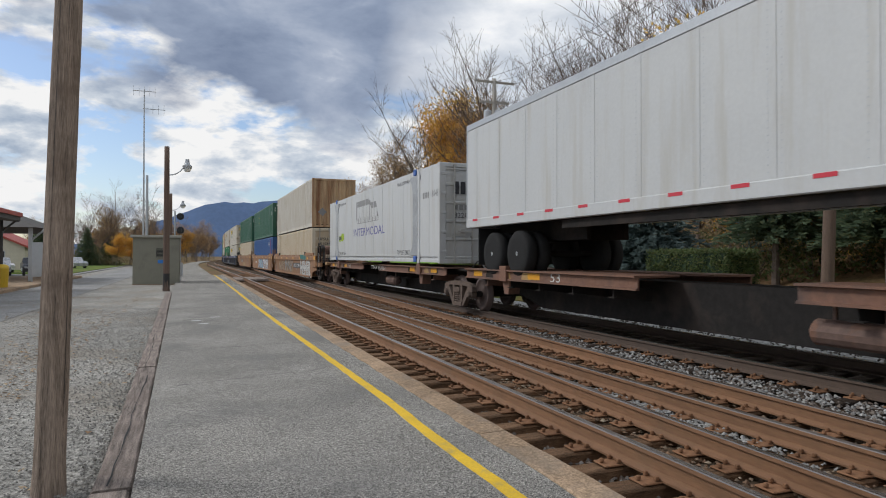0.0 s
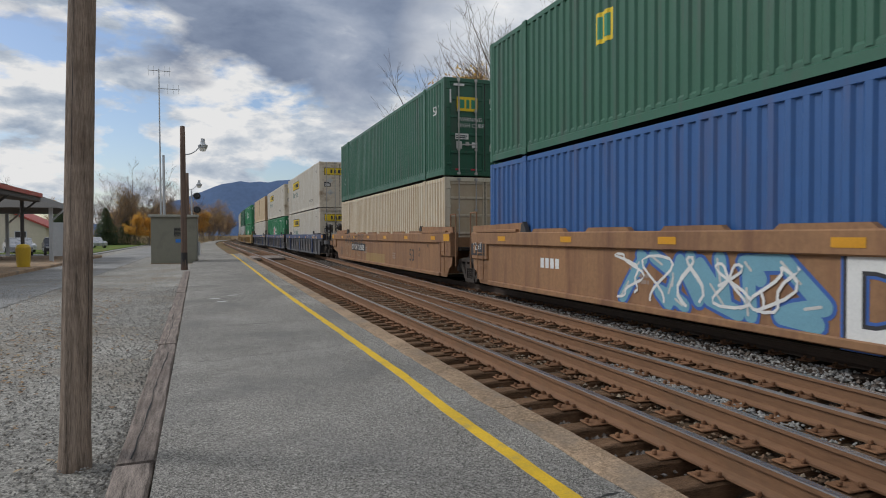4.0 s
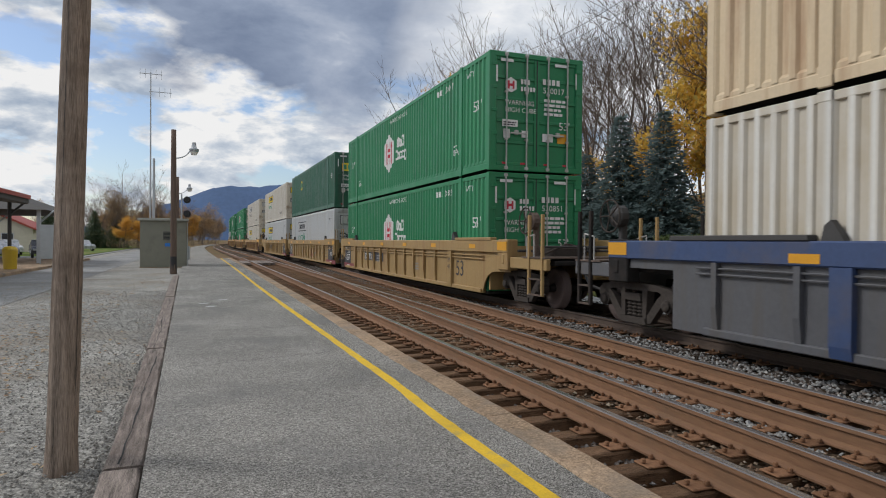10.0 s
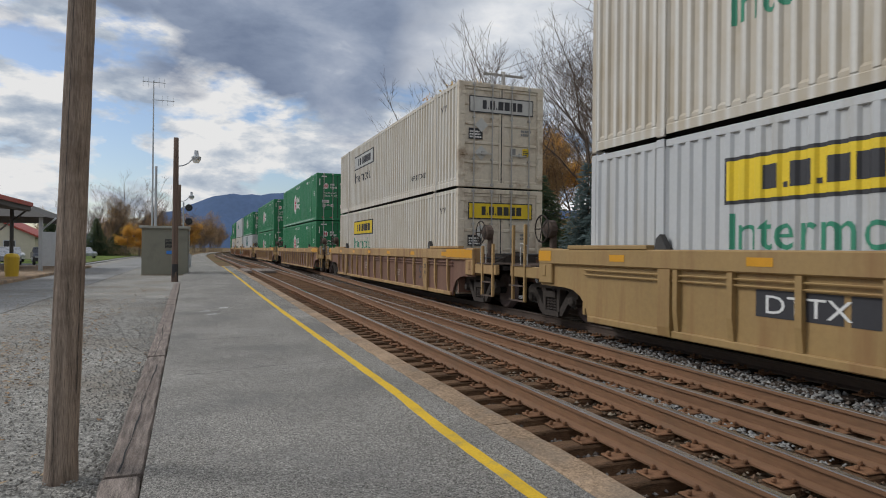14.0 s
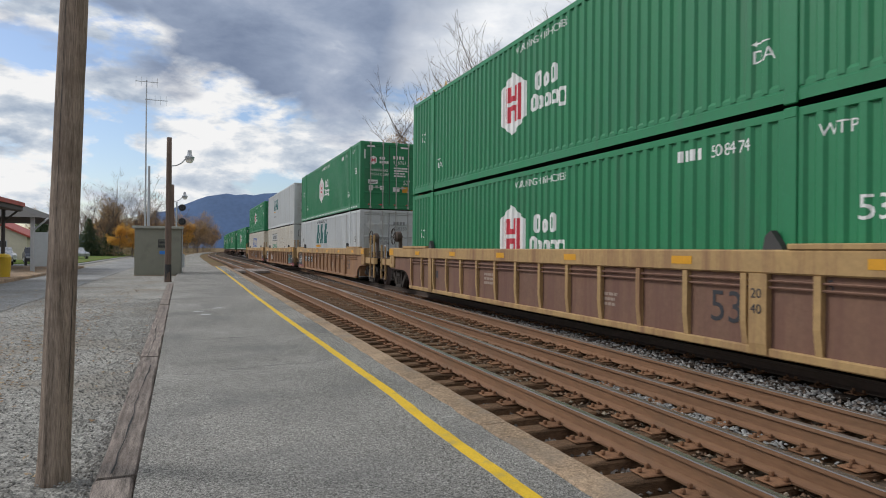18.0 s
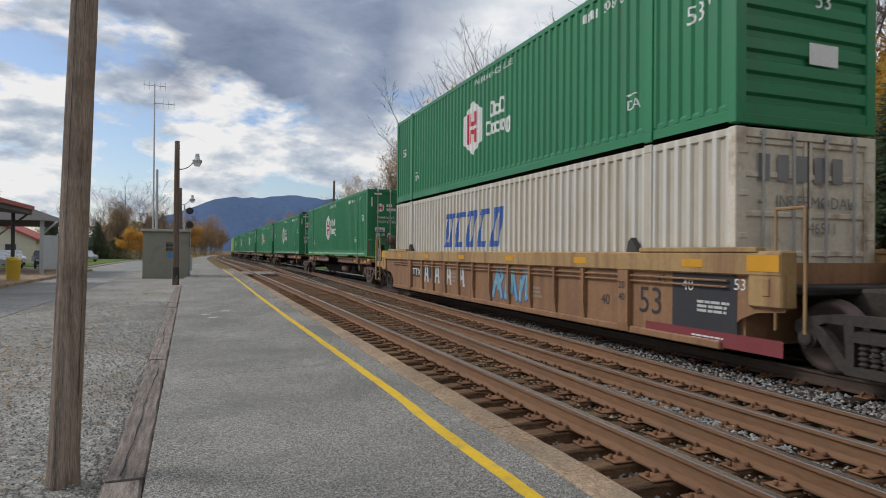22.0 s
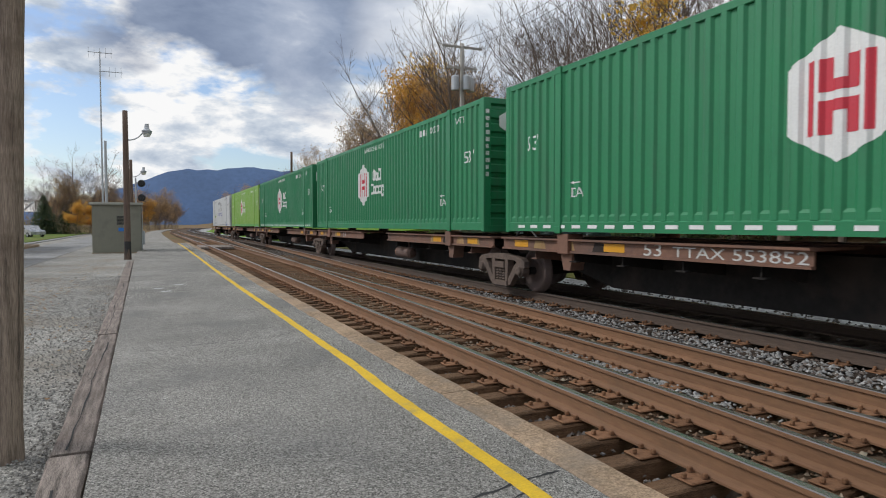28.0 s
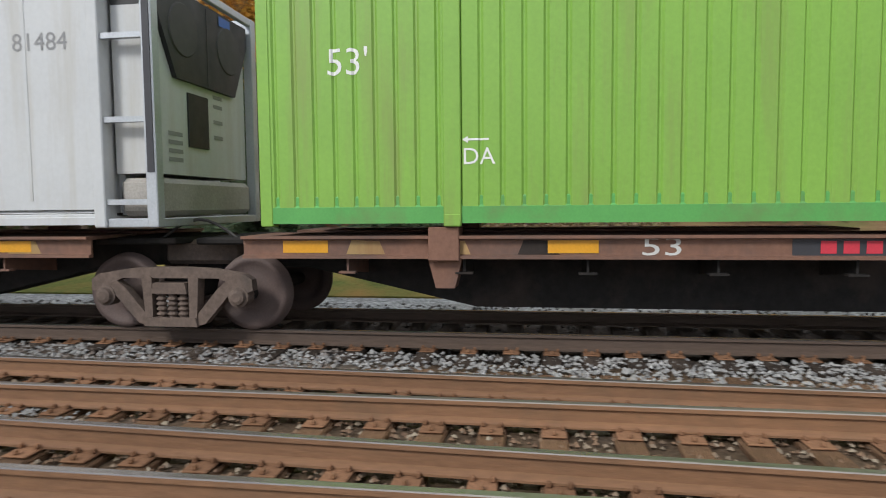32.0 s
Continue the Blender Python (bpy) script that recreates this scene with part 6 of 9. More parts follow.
def door_marks(ob, number, paint=P_WHITE, boxed=False):
    h, z = ob["half"], ob["base"]
    y = -h + 0.017
    if boxed:
        end_mark("emblem", ob, rect(-0.3, -0.2, 0.36, 0.22), -0.6, z + 2.12, y, P_YELLOW, "yellow square emblem")
        end_mark("emblem_figure", ob, shapes(rect(-0.2, -0.12, -0.06, 0.14), rect(0.0, -0.12, 0.1, 0.14), rect(0.16, -0.12, 0.28, 0.14)), -0.6, z + 2.12, y - 0.004, P_GREEN)
    else:
        end_mark("emblem", ob, hexagon(0.3, 0.38), -0.72, z + 2.1, y, paint)
        end_mark("emblem_figure", ob, shapes(rect(-0.09, -0.1, -0.04, 0.1), rect(0.04, -0.1, 0.09, 0.1), rect(-0.04, -0.03, 0.04, 0.03)), -0.72, z + 2.1, y - 0.004, P_RED)
        end_mark("word_mark", ob, shapes(glyph_bars(0, 0.02, 3, 0.09, 0.12), glyph_bars(0, -0.15, 5, 0.085, 0.11)), -0.45, z + 2.12, y, paint)
    end_mark("caption", ob, lettering("WARNING", 0.12), -0.88, z + 1.62, y, paint)
    end_mark("caption", ob, lettering("HIGH CUBE", 0.12), -0.88, z + 1.44, y, paint)
    end_mark("owner_code", ob, glyph_bars(0, 0, 4, 0.13, 0.14), 0.16, z + 2.18, y, paint)
    end_mark("number", ob, lettering(number, 0.15), 0.16, z + 1.97, y, paint)
    end_mark("small_print", ob, bars(0, 0, 0.7, 0.45, 4, 3), 0.2, z + 1.42, y, paint)
    end_mark("size_figure", ob, lettering("53'", 0.2), 0.62, z + 1.08, y, paint)
    end_mark("label_plate", ob, rect(0, 0, 0.42, 0.17), -0.95, z + 1.08, y, P_WHITE, "white label plate")
    end_mark("label_print", ob, bars(0.03, 0.03, 0.36, 0.11, 2, 5), -0.95, z + 1.08, y - 0.003, P_BLACK)
    end_mark("label_plate", ob, rect(0, 0, 0.18, 0.22), -0.92, z + 0.8, y, P_SILVER)
    end_mark("label_plate", ob, rect(0, 0, 0.17, 0.17), -0.42, z + 0.83, y, P_WHITE)
    end_mark("label_plate", ob, rect(0, 0, 0.3, 0.2), 0.16, z + 0.76, y, P_WHITE)
    end_mark("label_plate", ob, rect(0, 0, 0.3, 0.24), 0.58, z + 0.74, y, P_AMBER, "orange caution label")
    for x in (-0.95, -0.45, 0.2, 0.75):
        end_mark("reflector", ob, rect(0, 0, 0.13, 0.05), x, z + 0.16, y, P_RED)
    for x in (-1.0, 0.5):
        end_mark("reflector", ob, rect(0, 0, 0.34, 0.07), x, z + HT - 0.24, y - 0.01, paint)
    for x in (-1.13, 1.1):
        end_mark("reflector", ob, rect(0, 0, 0.05, 0.4), x, z + HT - 0.75, y - 0.01, paint)


def name_blocks(s0, t0, total, hgt):
    """A name as plain dark blocks of uneven width, with two square stops."""
    some, q = [], total / 5.15
    s = s0
    for w, tall in ((0.5, 1), (0.14, 0), (0.62, 1), (0.14, 0), (0.66, 1), (0.66, 1), (0.7, 1), (0.66, 1)):
        some.append(rect(s, t0, s + w * q, t0 + (hgt if tall else hgt * 0.22)))
        s += (w + 0.14) * q
    return shapes(*some)


def sign_marks(ob, ribs, yellow=True, word=P_TEAL, door=True, worn=False):
    """Yellow name board with plain black blocks, the word under it, door boards and diamond holders."""
    h, z = ob["half"], ob["base"]
    y0 = h - 3.1
    side_mark("name_board", ob, rect(0, 0, 3.4, 0.62), y0, z + 1.83, P_BLACK, ribs)
    side_mark("name_board_face", ob, rect(0.05, 0.05, 3.35, 0.57), y0, z + 1.83, P_YELLOW if yellow else P_SILVER, ribs, lift=0.007, label="yellow name board" if yellow else "faded name board")
    side_mark("name_mark", ob, name_blocks(0.62, 0.16, 2.3, 0.3), y0, z + 1.83, P_BLACK, ribs, lift=0.01)
    side_mark("caption", ob, lettering("Intermodal", 0.5, 0.98), y0 - 0.05, z + 1.24, word, ribs)
    side_mark("caption", ob, lettering("TOP LIFT ONLY", 0.17), -3.6, z + 0.52, P_BLACK, ribs)
    side_mark("lift_word", ob, lettering("WTP", 0.17), -6.5, z + 2.25, P_BLACK, ribs)
    if door:
        y = -h + 0.017
        end_mark("door_board", ob, rect(0, 0, 1.98, 0.46), -0.99, z + 2.06, y, P_BLACK)
        end_mark("door_board_face", ob, rect(0.03, 0.03, 1.95, 0.43), -0.99, z + 2.06, y - 0.003, P_YELLOW if yellow else P_SILVER, "yellow name board across the doors")
        end_mark("door_mark", ob, name_blocks(0.4, 0.11, 1.25, 0.24), -0.99, z + 2.06, y - 0.006, P_BLACK)
        end_mark("notice", ob, rect(0, 0, 0.42, 0.3), -1.0, z + 1.32, y, P_BLACK, "black notice plate")
        end_mark("notice_print", ob, bars(0.03, 0.04, 0.36, 0.22, 3, 2), -1.0, z + 1.32, y - 0.003, P_WHITE)
        end_mark("caution_plate", ob, rect(0, 0, 0.22, 0.22), 0.66, z + 0.92, y, P_YELLOW, "yellow caution plate")
        end_mark("caution_print", ob, bars(0.02, 0.03, 0.18, 0.15, 3, 4), 0.66, z + 0.92, y - 0.003, P_BLACK)
        end_mark("grey_plate", ob, rect(0, 0, 0.16, 0.2), 0.28, z + 0.92, y, P_GREY)
        end_mark("number", ob, bars(0, 0, 0.34, 0.2, 2, 9), 0.6, z + 1.5, y, P_GREY)
        for zz in (1.72, 0.95):
            end_mark("diamond_holder", ob, poly((0, -0.2), (0.2, 0), (0, 0.2), (-0.2, 0)), -0.62, z + zz, y - 0.012, P_SILVER)


# ---- running gear
def truck(parent, y, dark=False):
    tm = TRUCK_DARK if dark else TRUCK
    at = Matrix.Translation((0, y, 0))
    b = kpart("truck_bolster", dark, lambda: Mesh().box(-0.95, 0.95, -0.22, 0.22, 0.38, 0.66, 0.03).box(-0.3, 0.3, -0.3, 0.3, 0.6, 0.78, 0.03), UNDER, parent, at, "heavy steel truck bolster")

    def frame_mesh(x):
        m = Mesh()
        x0, x1 = x - 0.06, x + 0.06
        m.extrude([(-0.97, 0.50), (-0.96, 0.62), (-0.86, 0.68), (-0.5, 0.735), (-0.2, 0.75), (0.2, 0.75), (0.5, 0.735), (0.86, 0.68), (0.96, 0.62), (0.97, 0.50), (0.90, 0.47), (0.76, 0.55), (0.58, 0.63), (-0.58, 0.63), (-0.76, 0.55), (-0.90, 0.47)], "x", x0, x1)
        for s in (-1, 1):
            m.extrude([(s * 0.78, 0.55), (s * 0.66, 0.60), (s * 0.56, 0.52), (s * 0.31, 0.23), (s * 0.31, 0.10), (s * 0.40, 0.12), (s * 0.70, 0.46)], "x", x0 + 0.003, x1 - 0.003)
            m.extrude([(s * 0.31, 0.18), (s * 0.22, 0.18), (s * 0.22, 0.64), (s * 0.27, 0.66), (s * 0.34, 0.64)], "x", x0 - 0.012, x1 + 0.012)
        m.extrude([(-0.32, 0.09), (0.32, 0.09), (0.30, 0.19), (-0.30, 0.19)], "x", x0 - 0.03, x1 + 0.03)
        m.extrude([(-0.21, 0.46), (0.21, 0.46), (0.19, 0.58), (-0.19, 0.58)], "x", x0 - 0.04, x1 + 0.04)
        return m

    for x in (-1.1, 1.1):
        f = kpart("side_frame", (x, dark), lambda: frame_mesh(x), tm, b, None, "cast steel side frame")
    for x in (-1.12, 1.12):
        for k in (-0.13, 0.0, 0.13):
            kpart("spring", (x, k, dark), lambda: Mesh().lathe("z", (x, k, 0.19), [(i * 0.0142, 0.062 if (i // 2) % 2 else 0.042) for i in range(20)], 10), tm, b)
        for k in (-0.8, 0.8):
            kpart("bearing", (x, k, dark), lambda: Mesh().lathe("x", (x - 0.11, k, 0.43), [(0, 0.05), (0.015, 0.085), (0.06, 0.095), (0.065, 0.12), (0.22, 0.12)], 14), tm, b)
    for k in (-0.8, 0.8):
        kpart("axle", k, lambda: Mesh().tube((-0.95, k, 0.43), (0.95, k, 0.43), 0.08, 0.08, 10), UNDER, b)
        for x in (-0.7525, 0.7525):
            s = 1 if x > 0 else -1
            kpart("wheel", (k, x), lambda: Mesh().lathe("x", (x, k, 0.0 + 0.43), [(-0.07, 0.05), (-0.068, 0.12), (-0.045, 0.2), (-0.045, 0.33), (-0.07, 0.355), (-0.07, 0.425), (0.05, 0.43), (0.055, 0.458), (0.075, 0.45), (0.08, 0.33), (0.02, 0.3), (0.02, 0.12), (0.08, 0.1)] if s < 0 else [(-0.08, 0.1), (-0.02, 0.12), (-0.02, 0.3), (-0.08, 0.33), (-0.075, 0.45), (-0.055, 0.458), (-0.05, 0.43), (0.07, 0.425), (0.07, 0.355), (0.045, 0.33), (0.045, 0.2), (0.068, 0.12), (0.07, 0.05)], 28), WHEEL, b, None, "rust-brown steel wheel", True)


def stroke(a, b, w):
    """A fat line with round ends."""
    d = Vector((b[0] - a[0], b[1] - a[1]))
    ang = math.atan2(d.y, d.x)
    pts = [(b[0] + math.cos(ang - 1.57 + k * 0.628) * w, b[1] + math.sin(ang - 1.57 + k * 0.628) * w) for k in range(6)]
    pts += [(a[0] + math.cos(ang + 1.57 + k * 0.628) * w, a[1] + math.sin(ang + 1.57 + k * 0.628) * w) for k in range(6)]
    return poly(*pts)


def graffiti(ob, y0, z0, width, height, seed, fill, edge, x, n=5):
    """Unreadable sprayed figures: fat crossing strokes with dark outlines and a pale gleam."""
    r = random.Random(seed)
    w = width / n
    fat = min(w * 0.17, height * 0.16)
    for k in range(n):
        at = [(k * w + w * r.uniform(-0.1, 1.15), r.uniform(fat, height - fat)) for _ in range(3)]
        at.insert(0, (k * w + w * r.uniform(0.0, 0.5), height - fat if k % 2 else fat))
        at.append((k * w + w * r.uniform(0.5, 1.1), fat if k % 2 else height - fat))
        lines = list(zip(at, at[1:]))
        side_mark("spray_edge", ob, shapes(*[stroke(a, b, fat * 1.45) for a, b in lines]), y0, z0, edge, FLAT, x, 0.003)
        side_mark("spray_shape", ob, shapes(*[stroke(a, b, fat) for a, b in lines]), y0, z0, fill, FLAT, x, 0.006, "spray-painted graffiti figure")
        side_mark("spray_gleam", ob, shapes(*[stroke((a[0] - fat * 0.4, a[1]), (a[0] * 0.5 + b[0] * 0.5 - fat * 0.4, a[1] * 0.5 + b[1] * 0.5), fat * 0.18) for a, b in lines[:2]]), y0, z0, P_SILVER if fill is not P_WHITE else P_SKY, FLAT, x, 0.009)


def sprayed_word(ob, word, y0, z0, width, height, fill, edge, x, halo=None):
    """Fat sprayed letters, one a part, with a dark outline and a pale halo."""
    spans = [(min(a for a, _ in lettering(ch, height)[0]), max(a for a, _ in lettering(ch, height)[0])) for ch in word]
    gap = 0.16 * height
    q = width / (sum(hi - lo for lo, hi in spans) + gap * len(word))
    at = 0.0
    for ch, (lo, hi) in zip(word, spans):
        for nm, fat, m, lift in (("spray_halo", 0.11, halo, 0.003), ("spray_edge", 0.075, edge, 0.006), ("spray_letter", 0.03, fill, 0.009)):
            if m is None:
                continue
            v, f = lettering(ch, height, 1.0, fat)
            side_mark(nm, ob, ([((a - lo) * q + at, b) for a, b in v], f), y0, z0, m, FLAT, x, lift, "fat spray-painted letter" if nm == "spray_letter" else "")
        at += (hi - lo + gap) * q


def scrawl(ob, y0, z0, width, height, seed, paint, x, n=3, thick=0.022):
    """Thin looping spray lines."""
    r = random.Random(seed)
    for k in range(n):
        c, a0 = (k + 0.5) * width / n, r.uniform(0, 6)
        p1, p2, q1, q2 = r.uniform(0.25, 0.45) * width / n, r.uniform(0.3, 0.5) * height, r.randint(1, 3), r.randint(1, 2)
        pts = [(c + math.sin(q1 * t + a0) * p1 + 0.12 * math.sin(5 * t), height / 2 + math.cos(q2 * t + a0 * 2) * p2) for t in np.linspace(0, 5.6, 30)]
        v, f = [], []
        for (a, b), (c2, d) in zip(pts, pts[1:]):
            L = math.hypot(c2 - a, d - b) or 1
            nx, nz = -(d - b) / L * thick, (c2 - a) / L * thick
            v += [(a + nx, b + nz), (a - nx, b - nz)]
        f = [(2 * i, 2 * i + 1, 2 * i + 3, 2 * i + 2) for i in range(len(v) // 2 - 1)]
        side_mark("spray_line", ob, (v, f), y0, z0, paint, FLAT, x, 0.011 + 0.001 * k)


# how far past the load the chord, the truck's middle and the ladder (from, to) lie at the front and the rear end
ENDS = {
    "brown": ((1.93, 1.55, 2.4, 3.05), (1.9, 1.35, 2.3, 3.0)),
    "blue": ((2.0, 1.85, 2.85, 3.2), (2.0, 1.7, 2.6, 2.95)),
    "yellow": ((1.35, 1.5, 2.25, 2.8), (1.6, 1.6, 2.3, 2.85)),
    "red": ((1.43, 1.2, 1.9, 2.5), (2.05, 1.85, 2.75, 3.3)),
    "rust": ((1.4, 1.5, 2.2, 2.75), (1.4, 1.3, 1.9, 2.45)),
}

STYLES = {
    "brown": (CAR_BROWN, CAR_BROWN, CAR_BROWN, 0),
    "blue": (CAR_GREY, CAR_BLUE, CAR_GREY, 13),
    "yellow": (CAR_YELLOW, CAR_YELLOW, CAR_YELLOW, 16),
    "red": (CAR_RED, CAR_DUSTY, CAR_DUSTY, 16),
    "rust": (CAR_BROWN, CAR_DUSTY, CAR_BROWN, 16),
}


def well_car(u0, u1, style, front, rear, label, seed=0):
    """A well wagon unit. front, rear: 'coupler' for an outer end, a gap in metres for a jointed one."""
    ob = thing("well_car", label, "freight car", group="well cars of the train")
    uc, h = (u0 + u1) / 2, (u1 - u0) / 2
    h = round(h * 20) / 20
    sheet, chord, postm, posts = STYLES[style]
    ends = {-1: ENDS[style][0] if front == "coupler" else None, 1: ENDS[style][1] if rear == "coupler" else None}
    ext = {e: (ends[e][0] if ends[e] else 0.85) for e in (-1, 1)}
    r = random.Random(seed)
    SX = 1.40

    def sheet_mesh(sgn):
        lo, pr = 0.16, []
        for e in (-1, 1):
            X = ext[e]
            if style == "blue":
                q = [(h + 0.5, lo), (h + 0.5, 1.0), (h + X, 1.0), (h + X, 1.2)]
            elif style == "brown":
                q = [(h + 0.42, lo), (h + 0.62, 0.42), (h + 0.8, 0.5), (h + X, 0.62), (h + X, 1.2)]
            else:
                q = [(h - 0.1, lo), (h + 0.02, 0.42), (h + 0.18, 0.58), (h + 0.42, 0.68), (h + 0.7, 0.71), (h + X, 0.72), (h + X, 1.2)]
            q = [(min(y, h + X), z) for y, z in q]
            pr += [(e * y, z) for y, z in (q[::-1] if e < 0 else q)]
        return Mesh().extrude(pr, "x", min(sgn * SX, sgn * (SX - 0.03)), max(sgn * SX, sgn * (SX - 0.03)))

    for sgn in (-1, 1):
        kpart("side_sheet", (h, sgn, tuple(ext.values()), style == "blue", style == "brown"), lambda: sheet_mesh(sgn), sheet, ob)
        kpart("top_chord", (h, sgn, tuple(ext.values())), lambda: Mesh().box(min(sgn * 1.33, sgn * 1.47), max(sgn * 1.33, sgn * 1.47), -h - ext[-1], h + ext[1], 1.14, 1.43, 0.02), chord, ob)
        kpart("bottom_sill", (h, sgn), lambda: Mesh().box(min(sgn * 1.3, sgn * 1.45), max(sgn * 1.3, sgn * 1.45), -h + 0.12, h - 0.12, 0.15, 0.26, 0.015), chord if style == "red" else sheet, ob)
        if posts:
            for k in range(posts):
                y = -h + 0.35 + k * (2 * h - 0.7) / (posts - 1)
                if style in ("yellow", "rust") and h - abs(y) < 2.0 or abs(h - abs(y) - 2.15) < 0.22:
                    continue
                kpart("side_post", (round(y, 2), sgn, style), lambda: Mesh().extrude([(sgn * 1.395, 0.2), (sgn * 1.43, 0.2), (sgn * 1.475, 0.55), (sgn * 1.475, 1.14), (sgn * 1.395, 1.14)], "y", y - 0.045, y + 0.045), postm, ob)
            for zz in (1.06, 0.98):
                kpart("hand_rail", (h, sgn, zz), lambda: Mesh().tube((sgn * 1.44, -h, zz), (sgn * 1.44, h, zz), 0.015, 0.015, 6), sheet, ob)
            for y in ((-h + 2.15, 0.12, h - 2.15) if style == "blue" else (-h + 2.15, h - 2.15)):
                kpart("broad_post", (round(y, 2), sgn, style), lambda: Mesh().extrude([(sgn * 1.395, 0.17), (sgn * 1.465, 0.17), (sgn * 1.485, 0.3), (sgn * 1.485, 1.145), (sgn * 1.395, 1.145)], "y", y - 0.13, y + 0.13), sheet if style == "rust" else chord, ob)
        else:
            for y in np.arange(-h + 0.5, h, 2.05):
                kpart("chord_lug", (round(y, 2), sgn), lambda: Mesh().extrude([(y - 0.66, 1.42), (y + 0.66, 1.42), (y + 0.56, 1.5), (y - 0.56, 1.5)], "x", min(sgn * 1.35, sgn * 1.45), max(sgn * 1.35, sgn * 1.45)), chord, ob)
        for e in (-1, 1):
            kpart("guide_block", (h, sgn, e, style), lambda: Mesh().extrude([(e * (h - 2.0) - 0.14, 1.43), (e * (h - 2.0) + 0.14, 1.43), (e * (h - 2.0) + 0.1, 1.6), (e * (h - 2.0) + 0.02, 1.66), (e * (h - 2.0) - 0.1, 1.5)], "x", min(sgn * 1.32, sgn * 1.42), max(sgn * 1.32, sgn * 1.42)), DARK, ob)
            kpart("guide_rail", (h, sgn, e), lambda: Mesh().box(min(sgn * 1.32, sgn * 1.48), max(sgn * 1.32, sgn * 1.48), min(e * (h - 1.75), e * (h + 0.5)), max(e * (h - 1.75), e * (h + 0.5)), 1.43, 1.5, 0.01), DARK if style == "blue" else chord, ob)
            if style == "brown":
                kpart("guide_plate", (h, sgn, e), lambda: Mesh().extrude([(e * (h - 1.9), 1.43), (e * (h + 0.9), 1.43), (e * (h + 0.9), 1.6), (e * (h - 1.9), 1.64)], "x", min(sgn * 1.34, sgn * 1.4), max(sgn * 1.34, sgn * 1.4)), chord, ob)
    kpart("floor", h, lambda: Mesh().box(-1.3, 1.3, -h, h, 0.13, 0.19), UNDER, ob)
    for e in (-1, 1):
        kind = front if e < 0 else rear
        y0 = e * h
        X = ext[e]
        kpart("bulkhead", (h, e), lambda: Mesh().box(-1.33, 1.33, min(y0 + e * 0.12, y0 + e * 0.2), max(y0 + e * 0.12, y0 + e * 0.2), 0.25, 1.3), sheet, ob)
        steel = UNDER if style in ("blue", "brown") else chord
        far = ends[e][3] + 0.15 if ends[e] else X + 0.15
        kpart("end_deck", (h, e, far, style), lambda: Mesh().box(-1.2, 1.2, min(y0 + e * 0.2, y0 + e * far), max(y0 + e * 0.2, y0 + e * far), 0.92, 1.02, 0.02), UNDER, ob)
        for sg in (-1, 1):
            w = 0.95 if style == "brown" else 0.5
            kpart("end_stand", (h, e, X, sg, w), lambda: Mesh().box(min(sg * 1.2, sg * 1.46), max(sg * 1.2, sg * 1.46), min(y0 + e * (X - w), y0 + e * X), max(y0 + e * (X - w), y0 + e * X), 0.76, 1.45, 0.02).box(min(sg * 1.455, sg * 1.475), max(sg * 1.455, sg * 1.475), y0 + e * (X - 0.22) - 0.06, y0 + e * (X - 0.22) + 0.06, 0.9, 1.12, 0.01), UNDER if style == "blue" else sheet if style == "brown" else chord, ob, None, "box-shaped end stand with a slot")
            if ends[e]:
                kpart("end_sill", (h, e, X, sg, far), lambda: Mesh().box(min(sg * 1.3, sg * 1.4), max(sg * 1.3, sg * 1.4), min(y0 + e * X, y0 + e * far), max(y0 + e * X, y0 + e * far), 0.82, 1.06, 0.015), CAR_GREY if style == "blue" else chord, ob)
        for x in (-1.36, 1.36) if not ends[e] and style in ("blue", "brown") else ():
            def ladder():
                q, m = (1.47 if x > 0 else -1.47), Mesh()
                for yy in (0.08, 0.42):
                    m.tube((q, y0 + e * yy, 0.28), (q, y0 + e * yy, 1.2), 0.014, 0.014, 6)
                for zz in (0.28, 0.60, 0.92):
                    m.tube((q, y0 + e * 0.08, zz), (q, y0 + e * 0.42, zz), 0.014, 0.014, 6)
                return m
            kpart("ladder", (h, e, x), ladder, ROD if style == "blue" else chord, ob, None, "thin steel ladder")
        if kind == "coupler":
            kpart("draft_sill", (h, e), lambda: Mesh().box(-0.25, 0.25, min(y0 + e * 0.2, y0 + e * 2.9), max(y0 + e * 0.2, y0 + e * 2.9), 0.62, 1.0, 0.03), sheet, ob)
            kpart("coupler", (h, e), lambda: Mesh().box(-0.1, 0.1, min(y0 + e * 2.9, y0 + e * 3.55), max(y0 + e * 2.9, y0 + e * 3.55), 0.74, 0.92, 0.02).box(-0.17, 0.17, min(y0 + e * 3.35, y0 + e * 3.62), max(y0 + e * 3.35, y0 + e * 3.62), 0.7, 0.96, 0.04), TRUCK, ob)
            l0, l1 = ends[e][2], ends[e][3]
            kpart("end_platform", (h, e, l1), lambda: Mesh().box(-1.42, 1.42, min(y0 + e * (l0 - 0.3), y0 + e * (l1 + 0.12)), max(y0 + e * (l0 - 0.3), y0 + e * (l1 + 0.12)), 1.06, 1.09), TRUCK, ob, None, "steel walkway grating")
